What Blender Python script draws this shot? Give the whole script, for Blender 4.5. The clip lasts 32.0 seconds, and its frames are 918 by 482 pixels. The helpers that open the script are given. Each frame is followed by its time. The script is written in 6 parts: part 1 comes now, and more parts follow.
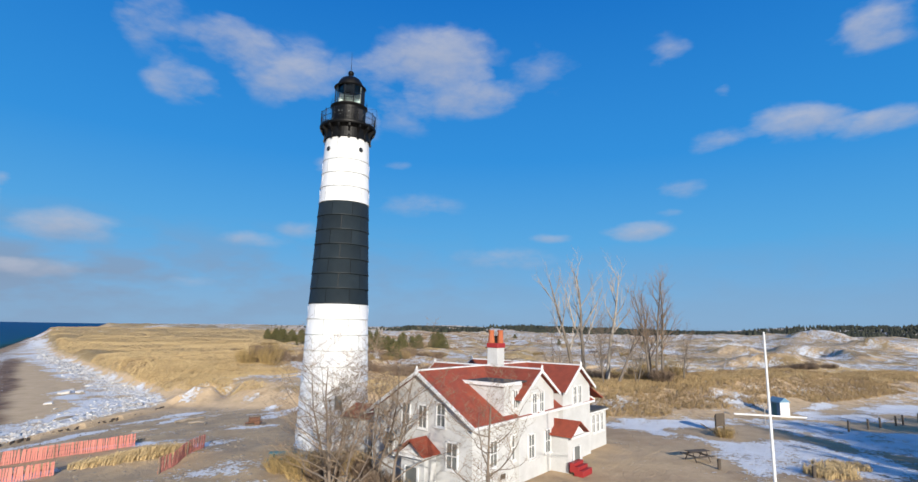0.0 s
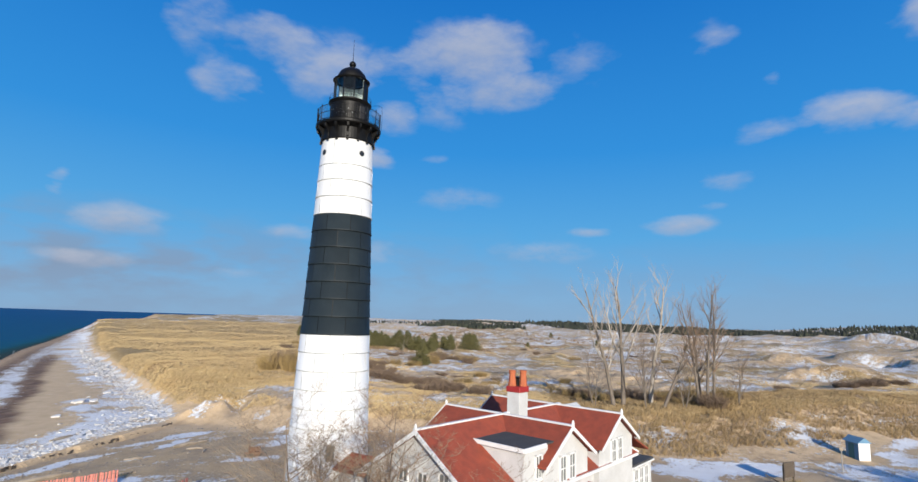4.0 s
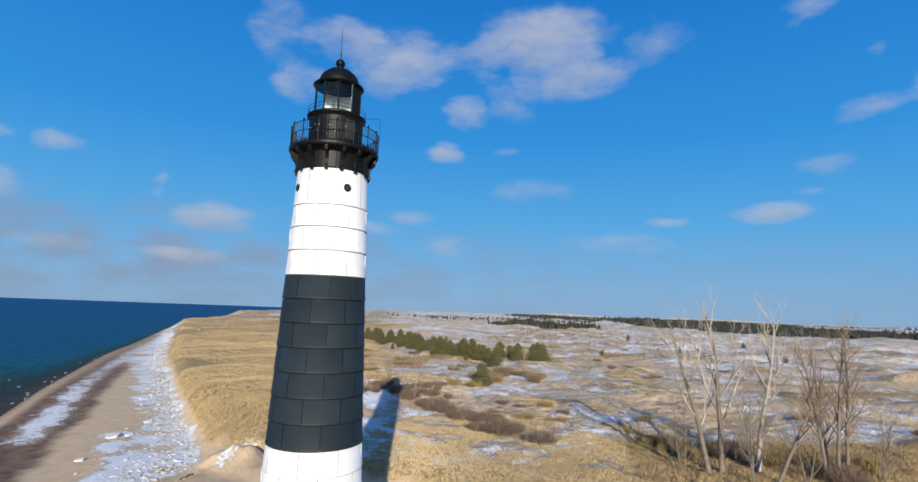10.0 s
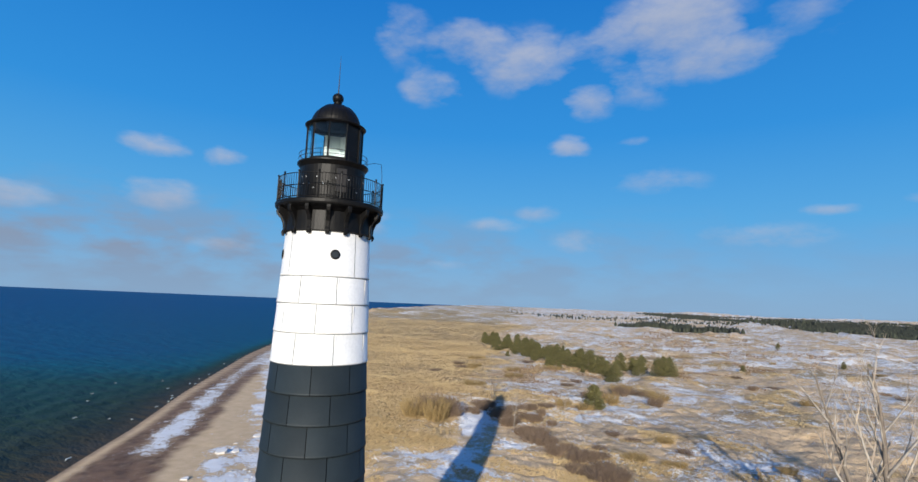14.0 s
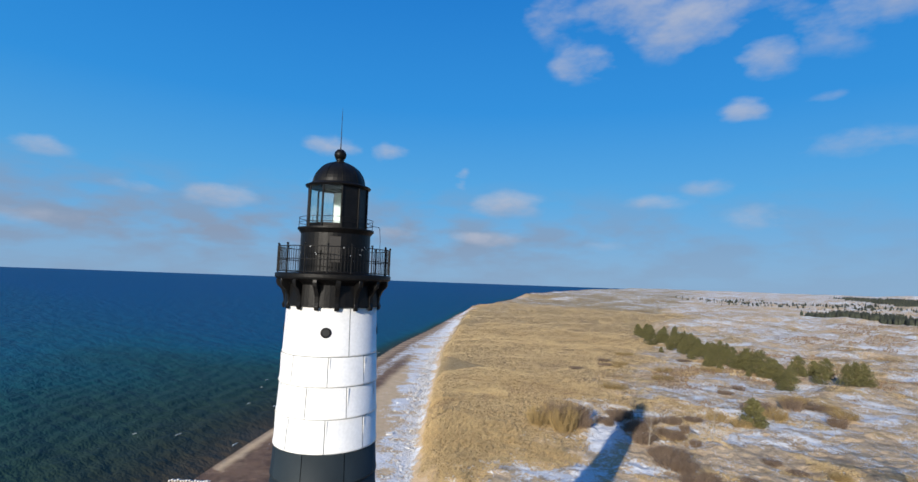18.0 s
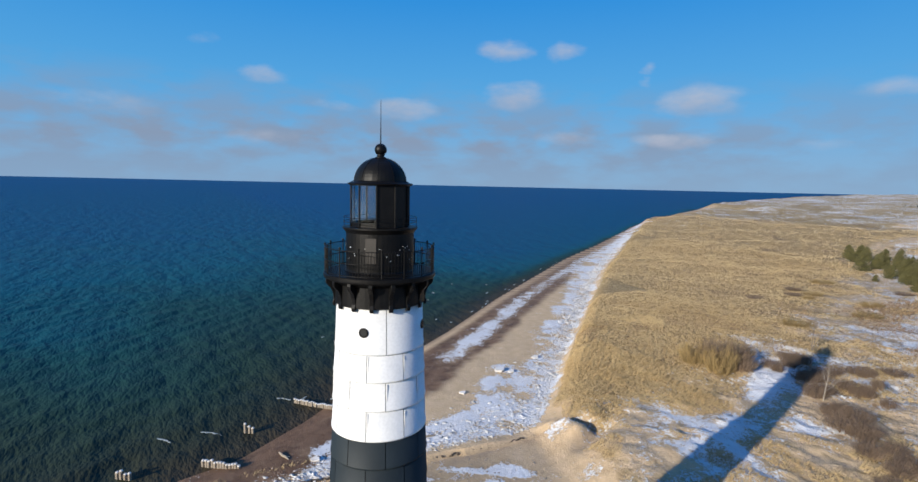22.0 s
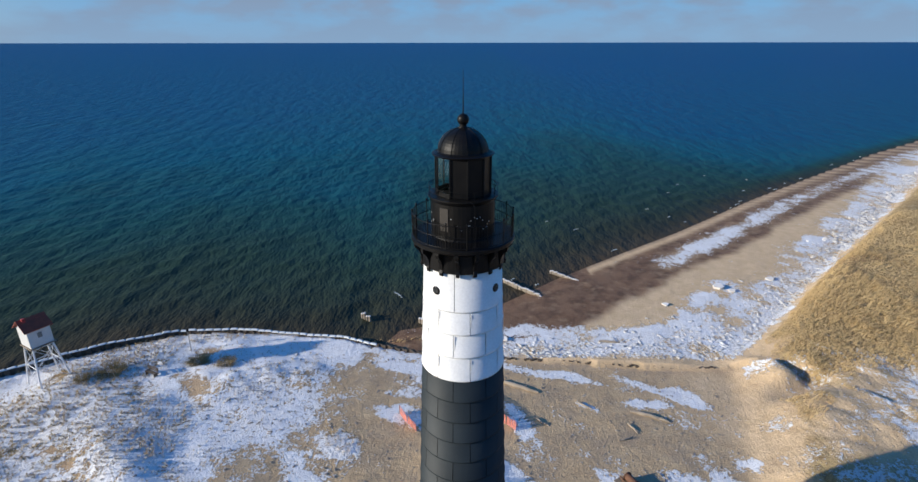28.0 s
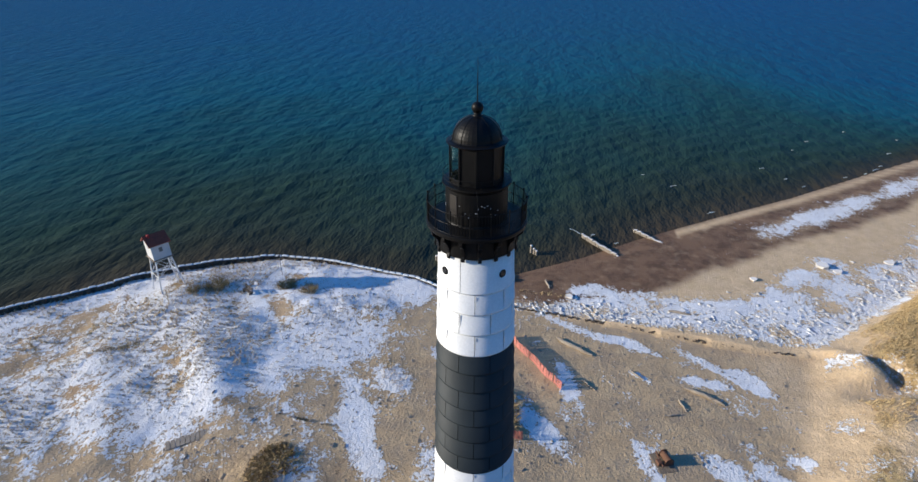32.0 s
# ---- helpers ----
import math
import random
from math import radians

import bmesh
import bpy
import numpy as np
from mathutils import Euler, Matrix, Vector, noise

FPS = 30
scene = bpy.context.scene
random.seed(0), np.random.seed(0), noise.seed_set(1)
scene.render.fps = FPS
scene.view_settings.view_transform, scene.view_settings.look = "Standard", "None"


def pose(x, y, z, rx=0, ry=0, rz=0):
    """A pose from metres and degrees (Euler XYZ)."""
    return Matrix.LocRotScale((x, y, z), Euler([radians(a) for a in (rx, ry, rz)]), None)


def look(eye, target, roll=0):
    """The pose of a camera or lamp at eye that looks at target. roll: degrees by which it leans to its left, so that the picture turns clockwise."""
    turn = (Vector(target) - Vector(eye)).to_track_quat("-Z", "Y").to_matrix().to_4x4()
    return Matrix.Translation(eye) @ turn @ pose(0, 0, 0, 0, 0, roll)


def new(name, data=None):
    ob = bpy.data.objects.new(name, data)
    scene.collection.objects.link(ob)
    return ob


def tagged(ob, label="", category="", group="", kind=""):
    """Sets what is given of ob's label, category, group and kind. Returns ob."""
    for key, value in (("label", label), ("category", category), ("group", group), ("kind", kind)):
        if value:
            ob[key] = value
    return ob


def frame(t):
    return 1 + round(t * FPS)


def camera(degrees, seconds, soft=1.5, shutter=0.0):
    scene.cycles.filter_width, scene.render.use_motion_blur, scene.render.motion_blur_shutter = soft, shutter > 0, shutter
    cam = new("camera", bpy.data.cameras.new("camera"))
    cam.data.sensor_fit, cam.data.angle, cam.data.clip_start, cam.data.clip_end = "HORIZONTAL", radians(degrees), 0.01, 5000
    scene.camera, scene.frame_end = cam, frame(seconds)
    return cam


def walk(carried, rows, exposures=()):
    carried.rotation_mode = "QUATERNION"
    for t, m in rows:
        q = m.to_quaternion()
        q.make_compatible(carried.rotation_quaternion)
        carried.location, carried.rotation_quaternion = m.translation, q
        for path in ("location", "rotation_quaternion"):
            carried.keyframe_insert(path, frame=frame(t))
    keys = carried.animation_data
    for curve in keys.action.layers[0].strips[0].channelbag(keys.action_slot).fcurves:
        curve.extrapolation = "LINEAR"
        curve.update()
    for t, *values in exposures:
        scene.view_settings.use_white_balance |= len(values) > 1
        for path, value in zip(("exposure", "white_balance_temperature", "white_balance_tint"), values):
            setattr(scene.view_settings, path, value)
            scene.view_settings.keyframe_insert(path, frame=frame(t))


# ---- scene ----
cam = camera(82.34, 32.0)
PATH = [
    (0, (0.915, -0.906, 11.011), (0.8374, 1.0657, 11.3382), 0.96),
    (0.5, (1.044, -0.140, 11.340), (0.9657, 1.8319, 11.6667), 0.86),
    (1, (1.182, 0.628, 11.676), (1.0997, 2.5993, 12.0001), 0.89),
    (1.5, (1.327, 1.406, 12.023), (1.2295, 3.3781, 12.3445), 1.03),
    (2, (1.482, 2.198, 12.382), (1.3638, 4.1693, 12.6989), 1.22),
    (2.5, (1.634, 3.012, 12.749), (1.4912, 4.9821, 13.0615), 1.35),
    (3, (1.786, 3.841, 13.130), (1.6198, 5.8099, 13.4402), 1.47),
    (3.5, (1.924, 4.685, 13.528), (1.7342, 6.6523, 13.8327), 1.65),
    (5.5, (2.280, 8.211, 15.380), (1.9908, 10.1682, 15.6714), 1.83),
    (6, (2.351, 9.128, 15.827), (2.0460, 11.0833, 16.1179), 1.80),
    (6.5, (2.425, 10.059, 16.273), (2.1042, 12.0120, 16.5592), 1.80),
    (7, (2.505, 10.999, 16.720), (2.1767, 12.9511, 17.0030), 1.80),
    (7.5, (2.585, 11.948, 17.170), (2.2467, 13.8993, 17.4490), 1.80),
    (8, (2.671, 12.903, 17.623), (2.3112, 14.8507, 17.9006), 1.80),
    (8.5, (2.755, 13.868, 18.083), (2.3620, 15.8100, 18.3558), 1.82),
    (9, (2.838, 14.837, 18.557), (2.4116, 16.7719, 18.8269), 1.84),
    (9.5, (2.926, 15.809, 19.045), (2.4692, 17.7380, 19.3124), 1.94),
    (10, (3.046, 16.784, 19.548), (2.5609, 18.7063, 19.8130), 2.01),
    (10.5, (3.209, 17.752, 20.065), (2.6888, 19.6657, 20.3266), 2.09),
    (11, (3.431, 18.711, 20.595), (2.8772, 20.6152, 20.8532), 2.11),
    (11.5, (3.711, 19.650, 21.140), (3.1203, 21.5436, 21.3954), 2.21),
    (12, (4.054, 20.573, 21.692), (3.4240, 22.4545, 21.9432), 2.28),
    (12.5, (4.441, 21.469, 22.246), (3.7404, 23.3262, 22.4941), 2.31),
    (13, (4.857, 22.349, 22.793), (4.0801, 24.1757, 23.0371), 2.33),
    (13.5, (5.278, 23.209, 23.329), (4.4208, 25.0005, 23.5672), 2.37),
    (14, (5.702, 24.050, 23.863), (4.7753, 25.8068, 24.0967), 2.40),
    (14.5, (6.127, 24.869, 24.395), (5.1300, 26.5877, 24.6239), 2.40),
    (15, (6.557, 25.672, 24.921), (5.4894, 27.3489, 25.1453), 2.39),
    (15.5, (6.980, 26.457, 25.438), (5.8521, 28.0934, 25.6585), 2.41),
    (17.5, (8.623, 29.294, 27.384), (7.2820, 30.7671, 27.5585), 2.09),
    (18, (8.957, 29.957, 27.902), (7.5551, 31.3759, 28.0493), 2.04),
    (18.5, (9.273, 30.607, 28.425), (7.8146, 31.9713, 28.5326), 2.03),
    (19, (9.579, 31.251, 28.944), (8.0708, 32.5624, 29.0069), 1.91),
    (19.5, (9.881, 31.900, 29.463), (8.3195, 33.1494, 29.4789), 1.85),
    (20, (10.169, 32.544, 29.976), (8.5527, 33.7222, 29.9481), 1.79),
    (20.5, (10.436, 33.179, 30.479), (8.7716, 34.2851, 30.4025), 1.75),
    (21, (10.686, 33.824, 30.955), (8.9802, 34.8615, 30.8316), 1.60),
    (21.5, (10.911, 34.487, 31.399), (9.1708, 35.4571, 31.2262), 1.42),
    (22, (11.111, 35.157, 31.818), (9.3347, 36.0490, 31.5959), 1.26),
    (22.5, (11.286, 35.821, 32.220), (9.4731, 36.6223, 31.9511), 1.13),
    (23, (11.441, 36.479, 32.610), (9.5942, 37.1813, 32.2977), 0.97),
    (23.5, (11.577, 37.133, 32.999), (9.7040, 37.7380, 32.6436), 0.82),
    (24, (11.695, 37.782, 33.389), (9.8067, 38.3072, 32.9904), 0.71),
    (24.5, (11.791, 38.438, 33.783), (9.8934, 38.8898, 33.3409), 0.63),
    (25, (11.875, 39.088, 34.179), (9.9709, 39.4629, 33.6931), 0.55),
    (25.5, (11.959, 39.738, 34.567), (10.0540, 40.0418, 34.0397), 0.41),
    (26, (12.045, 40.383, 34.948), (10.1415, 40.6115, 34.3793), 0.30),
    (26.5, (12.128, 41.033, 35.321), (10.2287, 41.1868, 34.7126), 0.18),
    (28.5, (12.356, 43.495, 36.700), (10.5070, 43.3727, 35.9480), -0.15),
    (29, (12.274, 44.051, 37.023), (10.4407, 43.8941, 36.2395), -0.15),
    (29.5, (12.163, 44.607, 37.341), (10.3472, 44.4154, 36.5245), -0.15),
    (30, (12.030, 45.141, 37.651), (10.2344, 44.9032, 36.8030), -0.17),
    (30.5, (11.879, 45.656, 37.952), (10.1057, 45.3621, 37.0758), -0.24),
    (31, (11.717, 46.159, 38.235), (9.9672, 45.8091, 37.3310), -0.33),
    (31.5, (11.547, 46.657, 38.502), (9.8211, 46.2560, 37.5751), -0.41),
    (32, (11.375, 47.169, 38.759), (9.6727, 46.7211, 37.8105), -0.47),
]
walk(cam, [(t, look(eye, target, roll)) for t, eye, target, roll in PATH], [(0, 0.42), (32, 0.42)])

# ---- world, sun ----
SUN_AZ, SUN_EL = 162.0, 16.5          # degrees clockwise from +y, above the horizon
SUN = Vector((math.sin(radians(SUN_AZ)) * math.cos(radians(SUN_EL)), math.cos(radians(SUN_AZ)) * math.cos(radians(SUN_EL)), math.sin(radians(SUN_EL))))
sun = new("sun", bpy.data.lights.new("sun", "SUN"))
sun.data.energy, sun.data.angle, sun.data.color = 5.0, radians(0.6), (1.0, 0.93, 0.82)
sun.matrix_world = look((0, 0, 300), Vector((0, 0, 300)) - SUN)
world = bpy.data.worlds.new("sky")
scene.world = world
world.use_nodes = True
wn, wl = world.node_tree.nodes, world.node_tree.links
wn.clear()


def wmath(op, a, b=None, c=None, clamp=False):
    n = wn.new("ShaderNodeMath")
    n.operation, n.use_clamp = op, clamp
    for k, s in enumerate((a, b, c)):
        if s is None:
            continue
        if isinstance(s, (int, float)):
            n.inputs[k].default_value = s
        else:
            wl.new(s, n.inputs[k])
    return n.outputs[0]


def sky_world():
    sky = wn.new("ShaderNodeTexSky")
    sky.sky_type, sky.sun_disc = "NISHITA", False
    sky.sun_elevation, sky.sun_rotation = radians(SUN_EL), radians(SUN_AZ)
    sky.air_density, sky.dust_density, sky.ozone_density = 1.0, 0.5, 2.5
    coord = wn.new("ShaderNodeTexCoord").outputs["Generated"]
    sep = wn.new("ShaderNodeSeparateXYZ")
    wl.new(coord, sep.inputs[0])
    x, y, z = sep.outputs
    # soft distortion makes the clouds ragged
    warp = wn.new("ShaderNodeTexNoise")
    warp.inputs["Scale"].default_value, warp.inputs["Detail"].default_value = 9.0, 6.0
    stretch = wn.new("ShaderNodeMapping")
    stretch.inputs["Scale"].default_value = (1.0, 1.0, 2.2)
    wl.new(coord, stretch.inputs[0])
    wl.new(stretch.outputs[0], warp.inputs["Vector"])
    wsep = wn.new("ShaderNodeSeparateColor")
    wl.new(warp.outputs["Color"], wsep.inputs[0])
    heading = wmath("MULTIPLY", wmath("ARCTAN2", x, y), 57.2958)
    az = wmath("ARCTAN2", x, y)
    az = wmath("MULTIPLY", az, 57.2958)
    el = wmath("MULTIPLY", wmath("ARCSINE", z), 57.2958)
    # less of it low down, where the clouds are far off
    ragged = wmath("MAXIMUM", wmath("MINIMUM", wmath("MULTIPLY", el, 0.12), 3.0), 0.7)
    az = wmath("ADD", wmath("MULTIPLY", wmath("MULTIPLY", wmath("SUBTRACT", wsep.outputs[0], 0.5), 3.0), ragged), az)
    el = wmath("ADD", wmath("MULTIPLY", wmath("SUBTRACT", wsep.outputs[1], 0.5), ragged), el)
    total, lit = None, None
    for a0, e0, wa, we, dens in CLOUDS:
        u = wmath("MULTIPLY", wmath("SUBTRACT", az, a0), 1.0 / wa)
        v = wmath("MULTIPLY", wmath("SUBTRACT", el, e0), 1.0 / we)
        r2 = wmath("MULTIPLY_ADD", u, u, wmath("MULTIPLY", v, v))
        m = wmath("MULTIPLY", wmath("SUBTRACT", 1.0, r2, clamp=True), dens)
        vm = wmath("MULTIPLY", m, v)
        total = m if total is None else wmath("ADD", total, m)
        lit = vm if lit is None else wmath("ADD", lit, vm)
    fine = wn.new("ShaderNodeTexNoise")
    fine.inputs["Scale"].default_value, fine.inputs["Detail"].default_value = 12.0, 5.0
    fine.inputs["Roughness"].default_value = 0.6
    wl.new(stretch.outputs[0], fine.inputs["Vector"])
    grain = wmath("MULTIPLY_ADD", fine.outputs[0], 1.7, -1.02)
    body = wmath("MULTIPLY", wmath("MINIMUM", total, 1.0), 1.9, clamp=True)
    mask = wmath("MULTIPLY", wmath("MULTIPLY", wmath("ADD", wmath("MINIMUM", total, 0.85), grain), 0.98, clamp=True), body)
    mask = wmath("MULTIPLY", wmath("SMOOTH_MIN", mask, 0.95, 0.35), 0.88, clamp=True)
    # a thin grey bank low over the lake
    band = wmath("MULTIPLY_ADD", wmath("ABSOLUTE", wmath("SUBTRACT", el, 4.2)), -0.15, 1.0, clamp=True)
    streak = wn.new("ShaderNodeTexNoise")
    streak.inputs["Scale"].default_value, streak.inputs["Detail"].default_value = 8.0, 7.0
    smap = wn.new("ShaderNodeMapping")
    smap.inputs["Scale"].default_value = (1.25, 1.25, 3.6)
    wl.new(coord, smap.inputs[0])
    wl.new(smap.outputs[0], streak.inputs["Vector"])
    band = wmath("MULTIPLY", band, wmath("MULTIPLY_ADD", streak.outputs[0], 4.6, -1.75, clamp=True), clamp=True)
    # thickest out over the water, thin over the land
    seaward = wmath("MAXIMUM", wmath("MULTIPLY_ADD", heading, -0.016, 0.22, clamp=True), 0.15)
    band = wmath("MULTIPLY", wmath("MULTIPLY", band, 0.95), seaward)
    shade = wmath("MULTIPLY_ADD", lit, 0.55, 0.55, clamp=True)
    tone = wn.new("ShaderNodeMix")
    tone.data_type = "RGBA"
    wl.new(shade, tone.inputs["Factor"])
    tone.inputs["A"].default_value, tone.inputs["B"].default_value = CLOUD_SHADE, CLOUD_LIGHT
    bank = wn.new("ShaderNodeMix")
    bank.data_type = "RGBA"
    wl.new(band, bank.inputs["Factor"])
    gain = wn.new("ShaderNodeMix")
    gain.data_type, gain.blend_type = "RGBA", "MULTIPLY"
    gain.inputs["Factor"].default_value = 1.0
    wl.new(sky.outputs[0], gain.inputs["A"])
    gain.inputs["B"].default_value = SKY_GAIN
    # clear winter blue: deep overhead, paler and greyer towards the horizon
    ramp = wn.new("ShaderNodeValToRGB")
    wl.new(wmath("MULTIPLY", wmath("ARCSINE", z), 1.0 / 1.5708, clamp=True), ramp.inputs[0])
    stops = ramp.color_ramp.elements
    stops[0].position, stops[0].color = 0.0, (0.225, 0.395, 0.61, 1)
    stops[1].position, stops[1].color = 1.0, (0.006, 0.10, 0.42, 1)
    for p, c in ((0.03, (0.190, 0.395, 0.655, 1)), (0.10, (0.086, 0.37, 0.73, 1)), (0.20, (0.026, 0.27, 0.70, 1)), (0.40, (0.004, 0.155, 0.56, 1))):
        stops.new(p).color = c
    tint = wn.new("ShaderNodeMix")
    tint.data_type, tint.blend_type = "RGBA", "MULTIPLY"
    tint.inputs["Factor"].default_value = 1.0
    wl.new(ramp.outputs[0], tint.inputs["A"])
    tint.inputs["B"].default_value = (9.0, 9.0, 9.0, 1)
    air = wn.new("ShaderNodeMix")
    air.data_type = "RGBA"
    toward = wn.new("ShaderNodeVectorMath")
    toward.operation = "DOT_PRODUCT"
    wl.new(coord, toward.inputs[0])
    toward.inputs[1].default_value = SUN
    near_sun = wmath("MULTIPLY_ADD", toward.outputs["Value"], 1.4, -0.42, clamp=True)
    wl.new(wmath("MULTIPLY_ADD", near_sun, -0.85, 0.95, clamp=True), air.inputs["Factor"])
    wl.new(gain.outputs["Result"], air.inputs["A"])
    wl.new(tint.outputs["Result"], air.inputs["B"])
    wl.new(air.outputs["Result"], bank.inputs["A"])
    bank.inputs["B"].default_value = CLOUD_BANK
    mix = wn.new("ShaderNodeMix")
    mix.data_type = "RGBA"
    wl.new(mask, mix.inputs["Factor"])
    wl.new(bank.outputs["Result"], mix.inputs["A"])
    wl.new(tone.outputs["Result"], mix.inputs["B"])
    bg = wn.new("ShaderNodeBackground")
    bg.inputs["Strength"].default_value = SKY_POWER
    wl.new(mix.outputs["Result"], bg.inputs[0])
    out = wn.new("ShaderNodeOutputWorld")
    wl.new(bg.outputs[0], out.inputs[0])


SKY_POWER, SKY_GAIN = 0.086, (1.0, 1.0, 1.0, 1)
CLOUD_SHADE, CLOUD_LIGHT, CLOUD_BANK = (2.6, 3.2, 4.5, 1), (4.9, 5.05, 5.7, 1), (2.15, 2.80, 3.95, 1)
# clouds: azimuth clockwise from +y, height, half widths (degrees), density
CLOUDS = []


def cloud(*shape):
    CLOUDS.append(shape)


cloud(-35.6, 27.6, 4.5, 3.5, 0.60)
cloud(-31.7, 23.1, 4.4, 2.8, 0.80)
cloud(-28.0, 27.7, 5.1, 2.8, 0.75)
cloud(-21.3, 25.6, 7.0, 4.3, 0.90)
cloud(-13.0, 26.7, 3.8, 3.1, 0.55)
cloud(-5.3, 28.9, 9.0, 3.7, 1.00)
cloud(-1.8, 25.2, 7.4, 3.5, 0.90)
cloud(6.6, 27.2, 4.6, 3.1, 0.45)
cloud(-9.2, 22.9, 4.2, 3.2, 0.50)
cloud(-14.3, 21.4, 3.1, 2.5, 0.70)
cloud(-15.8, 17.0, 3.4, 1.5, 0.85)
cloud(20.2, 27.6, 2.9, 2.3, 0.55)
cloud(38.1, 25.7, 3.7, 2.3, 0.80)
cloud(25.2, 23.1, 1.5, 0.8, 0.50)
cloud(25.0, 18.7, 3.2, 1.5, 0.60)
cloud(31.4, 19.2, 4.7, 2.2, 0.95)
cloud(37.1, 18.0, 3.9, 1.5, 0.85)
cloud(16.8, 10.3, 4.8, 1.3, 0.85)
cloud(19.7, 11.9, 2.4, 0.7, 0.50)
cloud(21.1, 14.2, 2.6, 1.2, 0.50)
cloud(7.8, 9.7, 3.3, 0.7, 0.70)
cloud(3.0, 7.5, 7.0, 1.5, 0.60)
cloud(-6.8, 13.2, 5.6, 1.7, 0.50)
cloud(-9.6, 17.6, 1.5, 0.7, 0.40)
cloud(-39.6, 8.3, 5.7, 1.8, 0.95)
cloud(-44.2, 11.5, 0.9, 0.9, 0.60)
cloud(-24.0, 8.5, 4.5, 1.1, 0.60)
cloud(-19.2, 10.1, 3.1, 1.5, 0.50)
cloud(-40.5, 4.5, 3.8, 1.3, 0.70)
cloud(-29.2, 4.2, 3.2, 0.8, 0.50)
cloud(-52.8, 13.3, 2.8, 1.1, 0.80)
cloud(-15.0, 6.8, 3.7, 1.7, 0.60)
cloud(-59.1, 13.5, 3.6, 1.3, 0.85)
cloud(-58.2, 9.2, 4.7, 2.0, 0.95)
cloud(-43.7, 4.7, 2.7, 0.9, 0.60)
cloud(-83.8, 10.1, 3.4, 1.1, 0.70)
cloud(-77.1, 7.7, 3.3, 0.9, 0.50)
cloud(-69.3, 7.6, 4.5, 1.6, 0.90)
cloud(-97.0, 6.4, 5.4, 1.5, 0.50)
cloud(-89.2, 13.1, 1.8, 0.7, 0.40)
cloud(-44.5, 10.3, 1.2, 0.7, 0.60)
cloud(-52.0, 4.9, 3.8, 1.2, 0.60)
cloud(-83.7, 4.1, 5.0, 1.0, 0.50)
sky_world()


# ---- materials ----
def material(name, base, second=None, scale=3.0, rough=0.7, bump=0.0, metal=0.0, fine=40.0, spread=0.5, island=0.0, coord="Object", rnd=0.0, shine=0.5):
    """Principled surface: two colours in large patches, fine grain and relief."""
    m = bpy.data.materials.new(name)
    m.use_nodes = True
    n, l = m.node_tree.nodes, m.node_tree.links
    b = n["Principled BSDF"]
    b.inputs["Roughness"].default_value, b.inputs["Metallic"].default_value = rough, metal
    b.inputs["Specular IOR Level"].default_value = shine
    tc = n.new("ShaderNodeTexCoord")
    big = n.new("ShaderNodeTexNoise")
    big.inputs["Scale"].default_value, big.inputs["Detail"].default_value = scale, 5.0
    small = n.new("ShaderNodeTexNoise")
    small.inputs["Scale"].default_value, small.inputs["Detail"].default_value = fine, 4.0
    for t in (big, small):
        l.new(tc.outputs[coord], t.inputs["Vector"])
    ramp = n.new("ShaderNodeMapRange")
    ramp.inputs["From Min"].default_value, ramp.inputs["From Max"].default_value = 0.5 - spread / 2, 0.5 + spread / 2
    l.new(big.outputs[0], ramp.inputs[0])
    mix = n.new("ShaderNodeMix")
    mix.data_type = "RGBA"
    mix.inputs["A"].default_value = (*base, 1)
    mix.inputs["B"].default_value = (*(second or [c * 0.8 for c in base]), 1)
    l.new(ramp.outputs[0], mix.inputs["Factor"])
    last = mix.outputs["Result"]
    hsv = n.new("ShaderNodeHueSaturation")
    l.new(last, hsv.inputs["Color"])
    val = n.new("ShaderNodeMath")
    val.operation = "MULTIPLY_ADD"
    l.new(small.outputs[0], val.inputs[0])
    val.inputs[1].default_value, val.inputs[2].default_value = 0.3, 0.85
    vv = val.outputs[0]
    if island or rnd:
        g = n.new("ShaderNodeNewGeometry" if island else "ShaderNodeObjectInfo")
        k = n.new("ShaderNodeMath")
        k.operation = "MULTIPLY_ADD"
        l.new(g.outputs["Random Per Island" if island else "Random"], k.inputs[0])
        k.inputs[1].default_value, k.inputs[2].default_value = (island or rnd), 1.0 - (island or rnd) / 2
        t = n.new("ShaderNodeMath")
        t.operation = "MULTIPLY"
        l.new(k.outputs[0], t.inputs[0])
        l.new(vv, t.inputs[1])
        vv = t.outputs[0]
    l.new(vv, hsv.inputs["Value"])
    l.new(hsv.outputs[0], b.inputs["Base Color"])
    if bump:
        bp = n.new("ShaderNodeBump")
        bp.inputs["Strength"].default_value, bp.inputs["Distance"].default_value = 0.6, bump
        l.new(small.outputs[0], bp.inputs["Height"])
        l.new(bp.outputs[0], b.inputs["Normal"])
    return m


